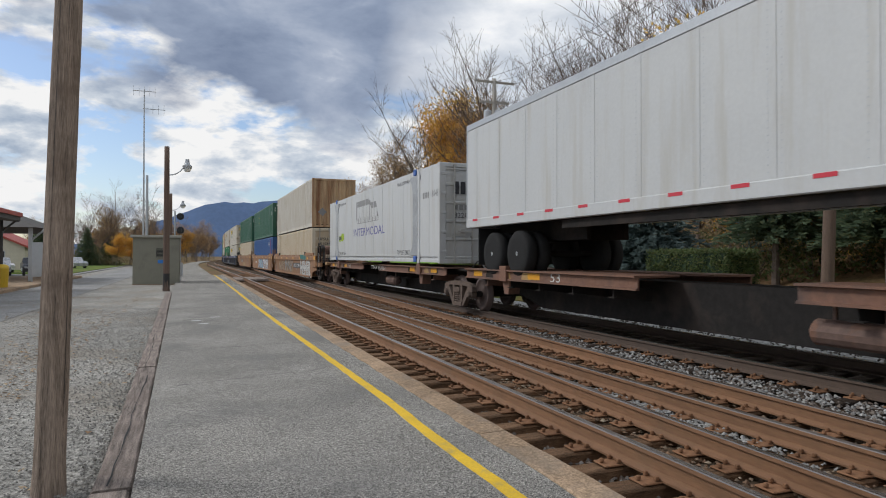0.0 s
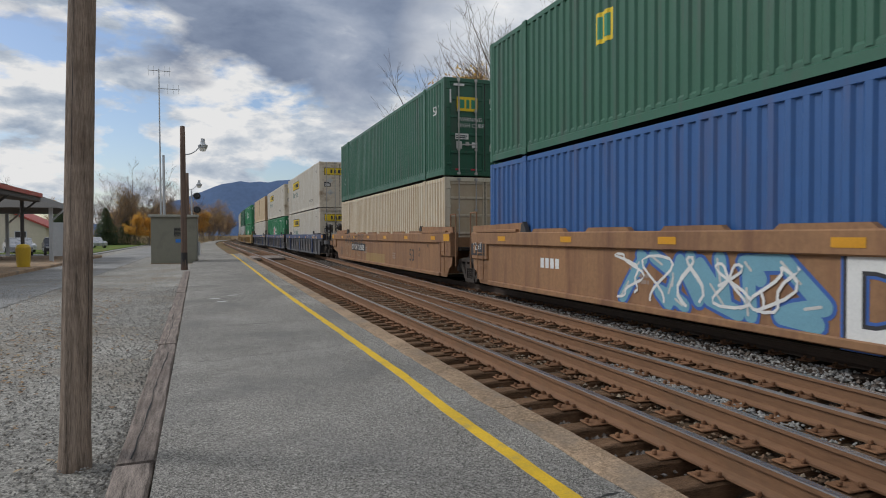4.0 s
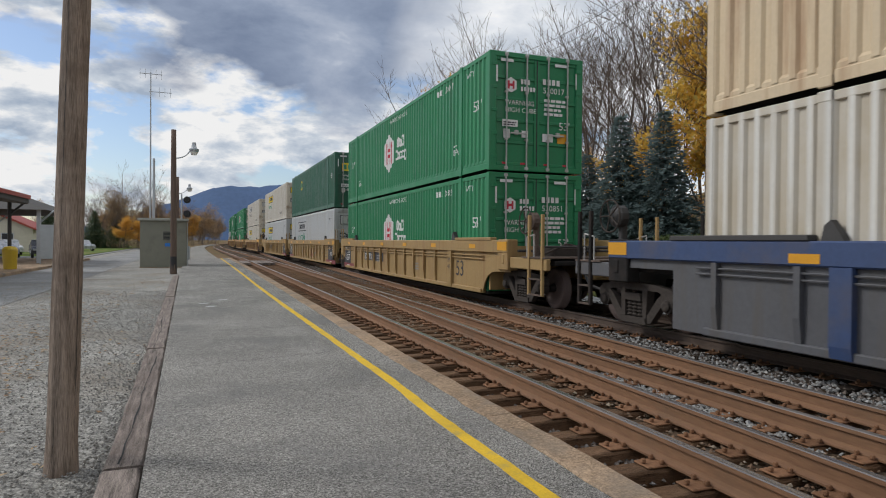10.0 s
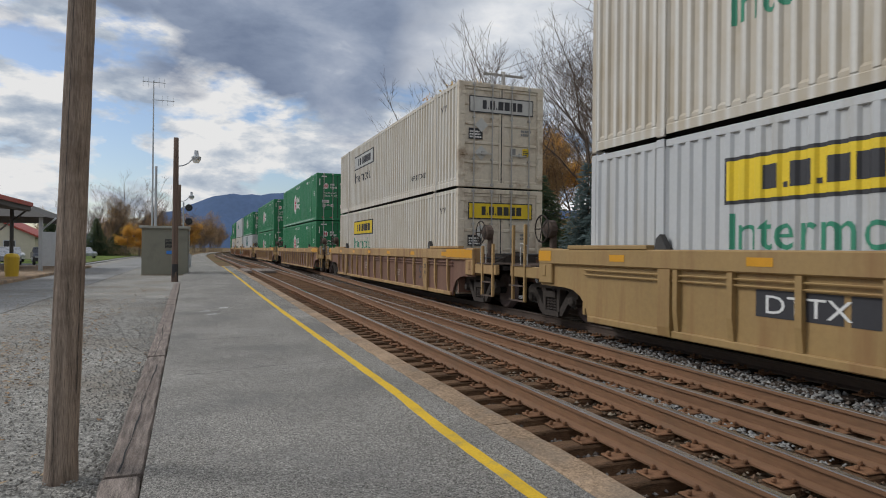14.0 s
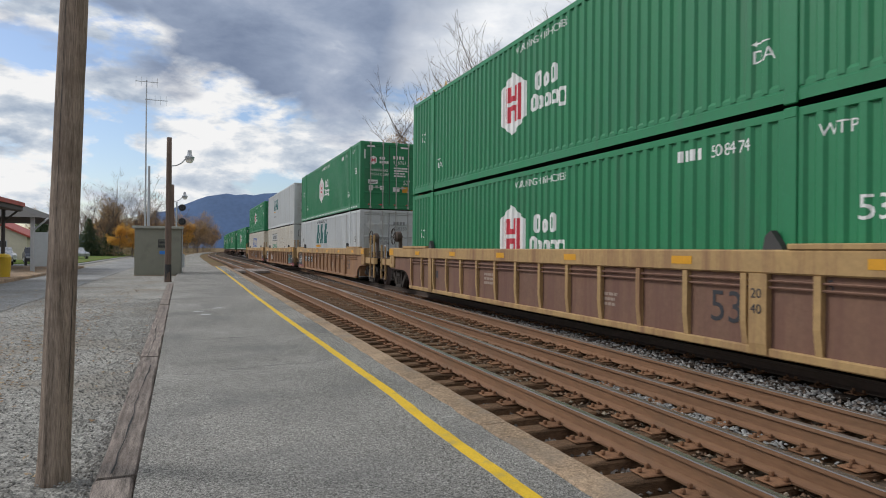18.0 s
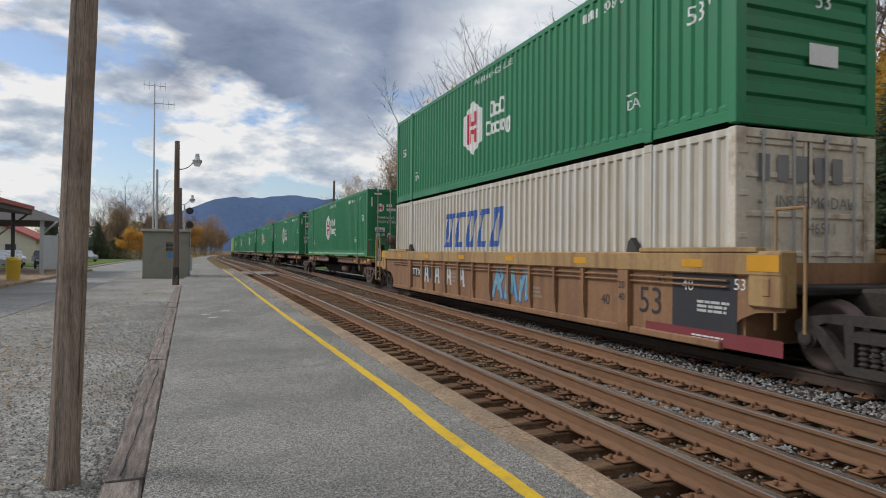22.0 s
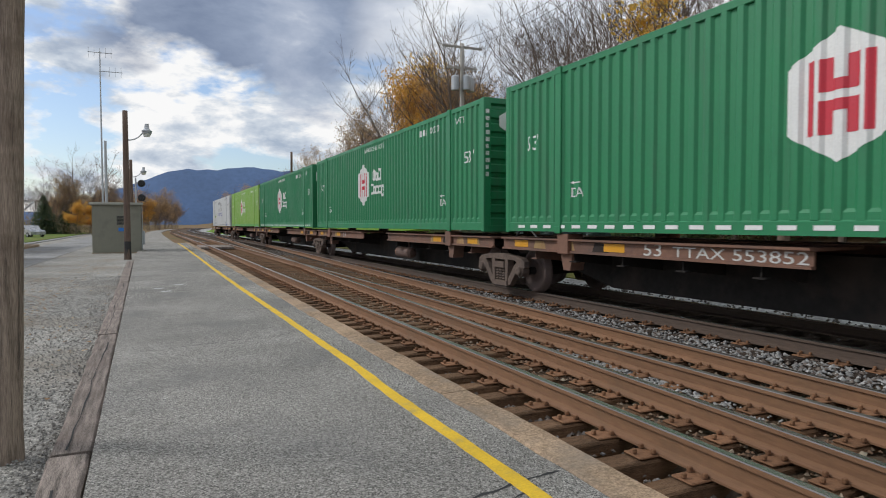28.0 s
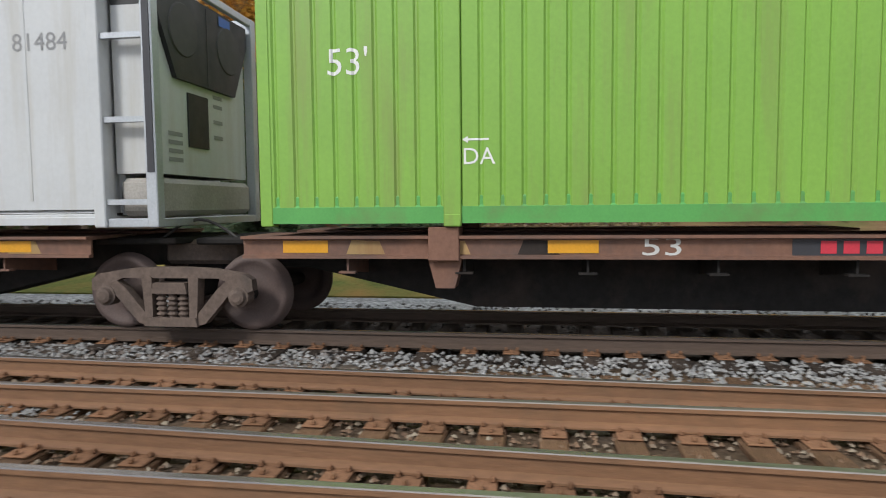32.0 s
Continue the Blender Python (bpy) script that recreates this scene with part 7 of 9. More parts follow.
            for x in (-1.4, 1.4):
                for yy, top in ((l0, 1.5 if style == "red" else 1.95), (l1, 1.55 if style == "red" else 1.95)):
                    kpart("stand_post", (h, e, x, yy), lambda: Mesh().box(x - 0.03, x + 0.03, y0 + e * yy - 0.035, y0 + e * yy + 0.035, 0.3, top, 0.008), steel, ob)
                for zz in (0.3, 0.62):
                    kpart("step", (h, e, x, zz, l0), lambda: Mesh().box(x - 0.03, x + 0.03, min(y0 + e * l0, y0 + e * l1), max(y0 + e * l0, y0 + e * l1), zz, zz + 0.03), TRUCK, ob)
                kpart("grab_rail", (h, e, x, l0), lambda: Mesh().path([(x, y0 + e * (l0 - 0.1), 1.06), (x, y0 + e * (l0 - 0.1), 1.5), (x, y0 + e * (l0 + 0.2), 1.55), (x, y0 + e * (l0 + 0.2), 1.06)], 0.014, 6), ROD, ob)
            kpart("cross_pipe", (h, e, X), lambda: Mesh().tube((-1.3, y0 + e * (X + 0.2), 1.2), (1.3, y0 + e * (X + 0.2), 1.2), 0.03, 0.03, 8).tube((-1.3, y0 + e * (l1 - 0.1), 1.3), (1.3, y0 + e * (l1 - 0.1), 1.3), 0.025, 0.025, 8), DARK, ob)
            if style == "brown" and e < 0:
                kpart("air_reservoir", (h, e), lambda: Mesh().lathe("x", (-1.25, y0 + e * 1.75, 1.75), [(0, 0.12), (0.06, 0.24), (1.5, 0.24), (1.56, 0.12)], 18).box(-1.1, -1.0, y0 + e * 1.75 - 0.2, y0 + e * 1.75 + 0.2, 1.4, 1.56), TANK, ob, None, "rusty cylindrical air reservoir", True)
            valve = ends[e][1]
            kpart("brake_gear", (h, e, valve), lambda: Mesh().box(-0.7, 0.2, y0 + e * valve - 0.5, y0 + e * valve + 0.4, 1.02, 1.3, 0.04).path([(-1.0, y0 + e * (valve + 0.5), 1.1), (-0.6, y0 + e * (valve + 0.9), 1.35), (0.5, y0 + e * (valve + 0.6), 1.2)], 0.025, 6), TRUCK_DARK, ob)
            bk = ends[e][2] - 0.45 if style != "blue" else 2.25
            bw = kpart("brake_stand", (h, e, bk), lambda: Mesh().box(-1.05, -0.93, y0 + e * bk - 0.06, y0 + e * bk + 0.06, 1.0, 1.85, 0.02).lathe("x", (-1.2, y0 + e * bk, 1.85), [(0, 0.1), (0.06, 0.19), (0.2, 0.19), (0.26, 0.1)], 12), DARK if style in ("blue", "brown") else TRUCK, ob)

            def ring():
                m = Mesh()
                c = Vector((-1.26, y0 + e * bk, 1.85))
                pts = [c + Vector((0, math.cos(a) * 0.28, math.sin(a) * 0.28)) for a in np.linspace(0, 2 * math.pi, 17)]
                m.path(pts, 0.016, 6)
                for a in range(5):
                    m.tube(c, c + Vector((0, math.cos(a * 1.257) * 0.28, math.sin(a * 1.257) * 0.28)), 0.013, 0.013, 5)
                return m
            kpart("brake_wheel", (h, e, bk), ring, TRUCK_DARK, bw)
            kpart("air_hose", (h, e), lambda: Mesh().path([(-0.5, y0 + e * 2.9, 0.8), (-0.55, y0 + e * 3.2, 0.55), (-0.4, y0 + e * 3.5, 0.45)], 0.03, 6), DARK, ob)
            truck(ob, y0 + e * ends[e][1], True)
        else:
            kpart("joint_sill", (h, e, kind), lambda: Mesh().box(-0.35, 0.35, min(y0 + e * 0.2, y0 + e * kind / 2), max(y0 + e * 0.2, y0 + e * kind / 2), 0.6, 1.0, 0.04), TRUCK_DARK, ob)
            for x in (-1.38, 1.38):
                kpart("grab_rail", (h, e, x, "j"), lambda: Mesh().path([(x, y0 + e * 0.7, 0.5), (x, y0 + e * 0.7, 1.95), (x, y0 + e * 1.1, 1.95), (x, y0 + e * 1.1, 0.5)], 0.02, 6), DARK if style == "blue" else chord, ob)
            if e > 0:
                truck(ob, y0 + kind / 2, True)
    # marks
    P = P_BLACK if style in ("yellow", "brown", "red", "rust") else P_WHITE
    for k in range(6):
        y = (h - 0.8 - k * (2 * h - 1.6) / 5) if style != "blue" else (-h + 0.62, -h + 1.95, -h + 5.1, 0.4, h - 5.1, h - 1.5)[k]
        side_mark("reflector", ob, rect(0, 0, 0.4, 0.11), y, 1.175 if style == "blue" else 1.23, P_AMBER, FLAT, -1.47, 0.005, "amber reflector patch")
    if style == "blue":
        P = FADED
    side_mark("load_figure", ob, lettering("53", 0.28 if style == "blue" else 0.42), -h + {"blue": 5.85, "yellow": 1.85, "rust": 1.85, "red": 3.0}.get(style, 3.3), 0.5, P, FLAT, -SX, 0.006)
    side_mark("load_figure", ob, lettering("45", 0.14), -h + 1.4, 0.97, P, FLAT, -SX, 0.006)
    side_mark("load_figure", ob, lettering("20", 0.12), -h + 2.25, 0.85, P, FLAT, -1.485 if posts else -SX, 0.006)
    side_mark("load_figure", ob, lettering("40", 0.12), -h + 2.25, 0.66, P, FLAT, -1.485 if posts else -SX, 0.006)
    side_mark("small_print", ob, bars(0, 0, 0.55, 0.3, 3, seed + 1), 2.2, 0.6, FADED if style != "yellow" else P_GREY, FLAT, -SX, 0.006)
    side_mark("small_print", ob, bars(0, 0, 0.5, 0.25, 3, seed + 2), -2.5, 0.5, FADED if style != "yellow" else P_GREY, FLAT, -SX, 0.006)
    if style == "red":
        side_mark("owner_code", ob, glyph_bars(0, 0, 4, 0.2, 0.2), h - 1.9, 0.6, P, FLAT, -SX, 0.006)
    side_mark("yellow_end_patch", ob, rect(0, 0, 0.48, 0.2), -h - ext[-1] + 0.5, 1.2, P_AMBER, FLAT, -1.47, 0.006, "amber end panel")
    if ext[1] > 1:
        side_mark("yellow_end_patch", ob, rect(0, 0, 0.48, 0.2), h + ext[1] - 0.02, 1.2, P_AMBER, FLAT, -1.47, 0.006, "amber end panel")
    MOVING.append((ob, uc))
    ob["half"] = h
    return ob


def car_plate(ob, y, z, number, lift=0.005):
    """Black strip with the white car code."""
    side_mark("code_plate", ob, shapes(rect(0, 0, 1.16, 0.33), rect(1.24, 0, 2.95, 0.33)), y, z, P_BLACK, FLAT, -1.4, lift, "black plate with a white car code")
    side_mark("car_code", ob, lettering("DTTX", 0.23, 1.35), y - 0.12, z + 0.05, P_WHITE, FLAT, -1.4, lift + 0.005)
    if number:
        side_mark("car_number", ob, lettering(number, 0.23, 1.42), y - 1.34, z + 0.05, P_WHITE, FLAT, -1.4, lift + 0.005)


def black_panel(ob, e):
    """Dark end panel with white figures and a maroon band below."""
    h = ob["half"]
    y = (h + 0.12 if e > 0 else -h + 1.07)
    side_mark("dark_panel", ob, rect(0, 0, 1.2, 0.76), y, 0.38, P_BLACK, FLAT, -1.4, 0.006, "black end panel with white figures")
    side_mark("panel_band", ob, rect(-0.1, 0, 2.4 if e < 0 else 1.9, 0.2), y + (0.5 if e < 0 else 0.1), 0.18, P_MAROON, FLAT, -1.4, 0.004, "maroon band")
    side_mark("panel_figure", ob, lettering("125T" if e > 0 else "48", 0.3 if e > 0 else 0.17), y - (0.15 if e > 0 else 0.2), 0.5 if e > 0 else 0.9, P_WHITE, FLAT, -1.4, 0.01)
    side_mark("panel_figure", ob, lettering("53", 0.15), y - (0.15 if e > 0 else 1.15), 0.95, P_WHITE, FLAT, -1.4, 0.01)
    side_mark("panel_print", ob, bars(0, 0, 0.7, 0.18, 3, 8), y - 0.5, 0.62 if e < 0 else 0.84, P_SILVER, FLAT, -1.4, 0.01)
    side_mark("panel_print", ob, bars(0, 0, 0.6, 0.08, 2, 9), y - 0.4, 0.24, P_WHITE, FLAT, -1.4, 0.01)


def spine_car(u0, u1, front, rear, label, seed=0, code="", named=False, code_at=3.45):
    ob = thing("spine_car", label, "freight car", group="spine cars of the train")
    uc, h = (u0 + u1) / 2, (u1 - u0) / 2
    h = round(h * 20) / 20
    fe = (2.2 if front == "coupler" else front / 2)
    re = (2.2 if rear == "coupler" else rear / 2)
    kpart("centre_sill", (h, fe, re), lambda: Mesh().extrude([(-h - fe, 0.72), (-h + 0.2, 0.68), (-h + 2.2, 0.23), (h - 2.2, 0.23), (h - 0.2, 0.68), (h + re, 0.72), (h + re, 0.98), (-h - fe, 0.98)], "x", -0.36, 0.36), UNDER, ob, None, "deep black centre sill")
    for sgn in (-1, 1):
        for e in (-1, 1):
            a, b = sorted((e * (h + 0.25), e * (h - 6.6)))
            kpart("side_sill", (h, sgn, e), lambda: Mesh().extrude([(sgn * 1.24, 0.86), (sgn * 1.24, 0.89), (sgn * 1.2, 0.9), (sgn * 1.2, 1.06), (sgn * 1.27, 1.07), (sgn * 1.27, 1.1), (sgn * 0.36, 1.1), (sgn * 0.36, 1.07), (sgn * 1.17, 1.06), (sgn * 1.17, 0.86)], "y", a, b), SPINE_RED, ob, None, "rust-brown side sill with worn paint")
            for k in range(5):
                y = e * (h - 0.9 - k * 1.25)
                kpart("outrigger", (h, sgn, e, k), lambda: Mesh().extrude([(sgn * 0.3, 0.62), (sgn * 1.16, 0.72), (sgn * 1.16, 0.86), (sgn * 0.3, 0.86)], "y", y - 0.012, y + 0.012).box(min(sgn * 1.1, sgn * 1.2), max(sgn * 1.1, sgn * 1.2), y - 0.09, y + 0.09, 0.7, 0.72), SPINE_RED if k == 0 else UNDER, ob)
            y = e * (h - 1.95)
            kpart("pedestal", (h, sgn, e), lambda: Mesh().box(min(sgn * 0.95, sgn * 1.28), max(sgn * 0.95, sgn * 1.28), y - 0.16, y + 0.16, 0.84, 1.19, 0.01).extrude([(y - 0.18, 0.86), (y + 0.18, 0.86), (y + 0.1, 0.55), (y - 0.1, 0.55)], "x", min(sgn * 0.9, sgn * 1.18), max(sgn * 0.9, sgn * 1.18)), SPINE_RED, ob)
    kpart("air_tank", h, lambda: Mesh().lathe("y", (-0.88, -2.55, 0.52), [(0, 0.08), (0.07, 0.16), (1.08, 0.16), (1.15, 0.08)], 14).box(-0.9, -0.86, -2.3, -2.26, 0.6, 0.9).box(-0.9, -0.86, -1.7, -1.66, 0.6, 0.9), TANK, ob, None, "rusty air tank")
    for e in (-1, 1):
        kind, X = (front, fe) if e < 0 else (rear, re)
        y0 = e * h
        kpart("end_deck", (h, e, X), lambda: Mesh().box(-0.8, 0.8, min(y0, y0 + e * X * 0.9), max(y0, y0 + e * X * 0.9), 0.98, 1.06, 0.02), UNDER, ob)
        if kind == "coupler":
            kpart("coupler", (h, e, "s"), lambda: Mesh().box(-0.1, 0.1, min(y0 + e * 2.2, y0 + e * 2.6), max(y0 + e * 2.2, y0 + e * 2.6), 0.74, 0.92, 0.02), TRUCK, ob)
            kpart("end_beam", (h, e), lambda: Mesh().box(-1.4, 1.4, min(y0 + e * 0.35, y0 + e * 0.75), max(y0 + e * 0.35, y0 + e * 0.75), 0.95, 1.1, 0.02), CAR_DUSTY, ob)
            for x in (-1.36, 1.36):
                kpart("grab_rail", (h, e, x, "s"), lambda: Mesh().path([(x, y0 + e * 0.45, 0.4), (x, y0 + e * 0.45, 1.9), (x, y0 + e * 0.95, 1.9), (x, y0 + e * 0.95, 0.4)], 0.014, 6).box(x - 0.03, x + 0.03, y0 + e * 0.7 - 0.24, y0 + e * 0.7 + 0.24, 0.4, 0.44), SPINE_RED, ob)
            bw = kpart("brake_stand", (h, e, "s"), lambda: Mesh().box(-1.0, -0.8, y0 + e * 0.9 - 0.08, y0 + e * 0.9 + 0.08, 1.0, 1.7, 0.02), UNDER, ob)
            kpart("brake_wheel", (h, e, "s"), lambda: Mesh().path([Vector((-1.08, y0 + e * 0.9 + math.cos(a) * 0.28, 1.75 + math.sin(a) * 0.28)) for a in np.linspace(0, 2 * math.pi, 17)], 0.018, 6), TRUCK, bw)
            truck(ob, y0 + e * (-0.15 if e < 0 else -0.6))
        elif e > 0:
            kpart("joint_casting", (h, e, X), lambda: Mesh().box(-0.45, 0.45, y0 + X - 0.5, y0 + X + 0.5, 0.72, 1.02, 0.05), TRUCK, ob)
            kpart("cable", (h, e, X), lambda: Mesh().path([Vector((-0.55, y0 + X - 0.5 + k * 0.12, 1.05 + 0.22 * math.sin(k * 0.4))) for k in range(9)], 0.02, 6), DARK, ob)
            truck(ob, y0 + X)
    for e in (-1, 1):
        y = e * (h - 0.2) if e > 0 else -h + 1.0
        side_mark("reflector", ob, rect(0, 0, 0.5, 0.13), y, 0.92, P_AMBER, FLAT, -1.2, 0.005, "amber reflector patch")
        side_mark("reflector", ob, rect(0, 0, 0.5, 0.13), e * (h - 3.0), 0.92, P_AMBER, FLAT, -1.2, 0.005)
    side_mark("load_figure", ob, lettering("53", 0.19, 1.6), h - 3.9, 0.9, P_SILVER, FLAT, -1.2, 0.006)
    if named:
        side_mark("name_plate", ob, rect(0, 0, 1.0, 0.16), h - 5.3, 0.9, P_BLACK, FLAT, -1.2, 0.004)
        side_mark("name_mark", ob, glyph_bars(0.25, 0.02, 3, 0.2, 0.12), h - 5.3, 0.9, P_RED, FLAT, -1.2, 0.008)
    if code:
        side_mark("car_code", ob, lettering(code, 0.15, 1.7), code_at, 0.905, P_SILVER, FLAT, -1.2, 0.006, "faded white car code")
    for k in range(7):
        y = (-h + 0.8 + 0.8 * k) if k < 4 else (h - 0.9 * (k - 3))
        side_mark("worn_patch", ob, poly((0, 0), (0.42, 0.0), (0.36, 0.14), (0.06, 0.15)), y, 0.905, (CAR_YELLOW, CAR_DUSTY, UNDER)[(k + seed) % 3], FLAT, -1.2, 0.003)
    MOVING.append((ob, uc))
    ob["half"] = h
    return ob

# ---- a road trailer on the first spine car
def trailer(u0, u1):
    ob = thing("road_trailer", "long white box trailer with aluminium rails and red reflectors", "trailer")
    uc, h = (u0 + u1) / 2, (u1 - u0) / 2
    z0, z1 = 2.12, 4.74
    part("near_side", Mesh().box(-1.29, -1.26, -h, h, z0 + 0.2, z1 - 0.12), CLEAN_WHITE, ob, "riveted white side panels")
    part("far_side", Mesh().box(1.26, 1.29, -h, h, z0 + 0.2, z1 - 0.12), CLEAN_WHITE, ob)
    part("roof", Mesh().box(-1.24, 1.24, -h, h, z1 - 0.06, z1 - 0.02), GALV, ob)
    part("floor", Mesh().box(-1.24, 1.24, -h, h, z0 + 0.05, z0 + 0.2), UNDER, ob)
    part("rear_frame", Mesh().box(-1.3, 1.3, h - 0.06, h + 0.01, z0, z1, 0.01), GALV, ob)
    part("front_wall", Mesh().box(-1.28, 1.28, -h - 0.01, -h + 0.05, z0, z1, 0.01), CLEAN_WHITE, ob)
    for s in (-1, 1):
        part("top_rail", Mesh().box(min(s * 1.22, s * 1.305), max(s * 1.22, s * 1.305), -h, h, z1 - 0.16, z1, 0.015), GALV, ob, "grey aluminium top rail")
        part("bottom_rail", Mesh().box(min(s * 1.2, s * 1.305), max(s * 1.2, s * 1.305), -h, h, z0, z0 + 0.22, 0.015), CLEAN_WHITE, ob)
    for k in range(13):
        y = -h + 0.6 + k * (2 * h - 1.2) / 12
        part("panel_seam", Mesh().box(-1.296, -1.288, y - 0.03, y + 0.03, z0 + 0.2, z1 - 0.14), CLEAN_WHITE, ob)
        m = Mesh()
        for zz in np.arange(z0 + 0.3, z1 - 0.2, 0.09):
            for d in (-0.1, 0.1):
                m.box(-1.294, -1.289, y + d - 0.008, y + d + 0.008, zz, zz + 0.016)
        part("rivet_row", m, GALV, ob)
    for k in range(14):
        y = h - 0.4 - k * 1.18
        side_mark("reflector", ob, rect(0, 0, 0.3, 0.055), y, z0 + 0.16, P_RED, FLAT, -1.306, 0.003, "red reflector strip")
    part("slider_frame", Mesh().box(-0.5, -0.4, h - 4.2, h - 0.3, 1.75, z0 + 0.05).box(0.4, 0.5, h - 4.2, h - 0.3, 1.75, z0 + 0.05), UNDER, ob)
    for y in (h - 1.35, h - 2.6):
        part("axle", Mesh().tube((-1.1, y, 1.47), (1.1, y, 1.47), 0.07, 0.07, 8), UNDER, ob)
        for x in (-1.1, -0.78, 0.78, 1.1):
            w = part("tyre", Mesh().lathe("x", (x - 0.13, y, 1.47), [(0, 0.3), (0.0, 0.45), (0.04, 0.5), (0.22, 0.5), (0.26, 0.45), (0.26, 0.3)], 28), RUBBER, ob, smooth=True)
            part("rim", Mesh().lathe("x", (x - 0.10, y, 1.47), [(0, 0.29), (0.06, 0.26), (0.07, 0.12), (-0.02, 0.1), (-0.03, 0.05)], 18), GALV, w)
    for x in (-1.2, 0.55):
        part("mud_flap", Mesh().box(x, x + 0.65, h - 0.55, h - 0.52, 1.2, 2.1), RUBBER, ob)
    for x in (-0.8, 0.8):
        part("landing_leg", Mesh().box(x - 0.07, x + 0.07, -h + 2.9, -h + 3.05, 1.15, z0 + 0.1, 0.01), GALV, ob)
    part("under_rail", Mesh().box(-1.2, -1.1, -h + 4, h - 4.4, 1.95, 2.1), UNDER, ob)
    MOVING.append((ob, uc))


LIFT_GREY = mat("lift_post_grey", (0.33, 0.345, 0.36), 0.6, 0.2, var=0.25, scale=2.0, fine=14, bump=0.06, dirt=(0.22, 0.22, 0.22), dirt_amt=0.35)


def reefer(u0, u1, z, front_unit):
    """A smooth white refrigerated container; its cooling unit stands at the front end of one of them."""
    if front_unit:
        ob = container(u0 + 0.6, u1, z, CLEAN_WHITE, "dirty white refrigerated container with a black-topped cooling unit", end="plain", ribs=FLAT, low=0.2)
    else:
        ob = container(u0, u1, z, CLEAN_WHITE, "white refrigerated container with scuffed doors and grey posts", end="doors", ribs=FLAT, low=0.2)
    h, zb = ob["half"], ob["base"]
    for y in (-5.75, 6.15):
        half = [(0.48, 0.24), (0.46, 0.32), (0.33, 0.42), (0.25, 0.58), (0.22, 0.8), (0.22, 2.1), (0.26, 2.35), (0.36, 2.52), (0.48, 2.6), (0.5, 2.72)]
        m = Mesh().extrude([(y - a, zb + b) for a, b in half] + [(y + a, zb + b) for a, b in half[::-1]], "x", -1.318, -1.29)
        part("lift_panel", m, LIFT_GREY, ob, "dull grey flared lift post panel")
        for zz in (0.02, 2.74):
            part("lift_block", Mesh().box(-1.335, -1.29, y - 0.13, y + 0.13, zb + zz, zb + zz + 0.2, 0.02), P_BLUE, ob, "blue lifting block")
    for k in range(12):
        yy = -h + 0.9 + k * (2 * h - 1.8) / 11
        part("panel_seam", Mesh().box(-1.3, -1.294, yy - 0.02, yy + 0.02, zb + 0.3, zb + HT - 0.12), CLEAN_WHITE, ob)
    # block name mark with a dark slanting shadow, seven figures wide
    y = 2.0
    tops, backs = [], []
    for k, (s0, w, t) in enumerate(((0.0, 0.42, 0.68), (0.45, 0.42, 0.68), (0.9, 0.16, 0.68), (1.1, 0.52, 0.68), (1.66, 0.38, 0.68), (2.16, 0.14, 0.62), (2.36, 0.38, 0.5), (2.8, 0.36, 0.5), (3.22, 0.14, 0.14))):
        tops.append(rect(s0, 0, s0 + w, t))
        backs.append(poly((s0 - 0.02, -0.02), (s0 + w + 0.02, -0.02), (s0 + w + 0.02, t), (s0 + w - 0.16, t + 0.24), (s0 - 0.18, t + 0.24), (s0 - 0.18, 0.2)))
        if w > 0.3:
            tops_gap = rect(s0 + w * 0.36, 0.0, s0 + w * 0.62, t * 0.3)
            side_mark("name_gap", ob, tops_gap, y, zb + 1.6, P_GREY, FLAT, lift=0.01)
    side_mark("name_shadow", ob, shapes(*backs), y, zb + 1.6, P_GREY, FLAT, label="dark grey block shadow of a name mark")
    side_mark("name_mark", ob, shapes(*tops), y, zb + 1.6, CLEAN_WHITE, FLAT, lift=0.007, label="white block name mark")
    v, f = lettering("INTERMODAL", 0.34)
    q = 4.93 / max(a for a, _ in v)
    side_mark("caption", ob, ([(a * q, b) for a, b in v], f), 2.7, zb + 1.06, P_VIOLET, FLAT)
    for yy in (-3.8, 5.6):
        side_mark("caption", ob, lettering("TOP LIFT ONLY", 0.16, 0.9), yy, zb + 0.26, P_BLACK, FLAT)
        side_mark("caption", ob, lettering("STACK LIMIT 3 HIGH", 0.12, 0.9), yy, zb + 2.58, P_BLACK, FLAT)
    badge = plain("badge_green", (0.30, 0.42, 0.02))
    side_mark("leaf_badge", ob, poly((0.0, 0.02), (0.35, 0.0), (0.36, 0.28), (0.05, 0.26)), 5.7, zb + 0.9, badge, FLAT, label="small green leaf badge")
    side_mark("leaf_badge", ob, poly((0.4, 0.03), (0.8, 0.0), (1.1, 0.1), (1.12, 0.28), (0.95, 0.38), (0.55, 0.36), (0.4, 0.24)), 5.7, zb + 0.9, badge, FLAT)
    side_mark("badge_word", ob, glyph_bars(0.06, 0.06, 3, 0.18, 0.16, 0.25), 5.7, zb + 0.92, P_BLACK, FLAT, lift=0.008)
    side_mark("number", ob, shapes(glyph_bars(0, 0, 4, 0.15, 0.18), ([(s + 0.8, t) for s, t in lettering("81484", 0.2)[0]], lettering("81484", 0.2)[1])), -6.45, zb + 1.95, P_GREY, FLAT)
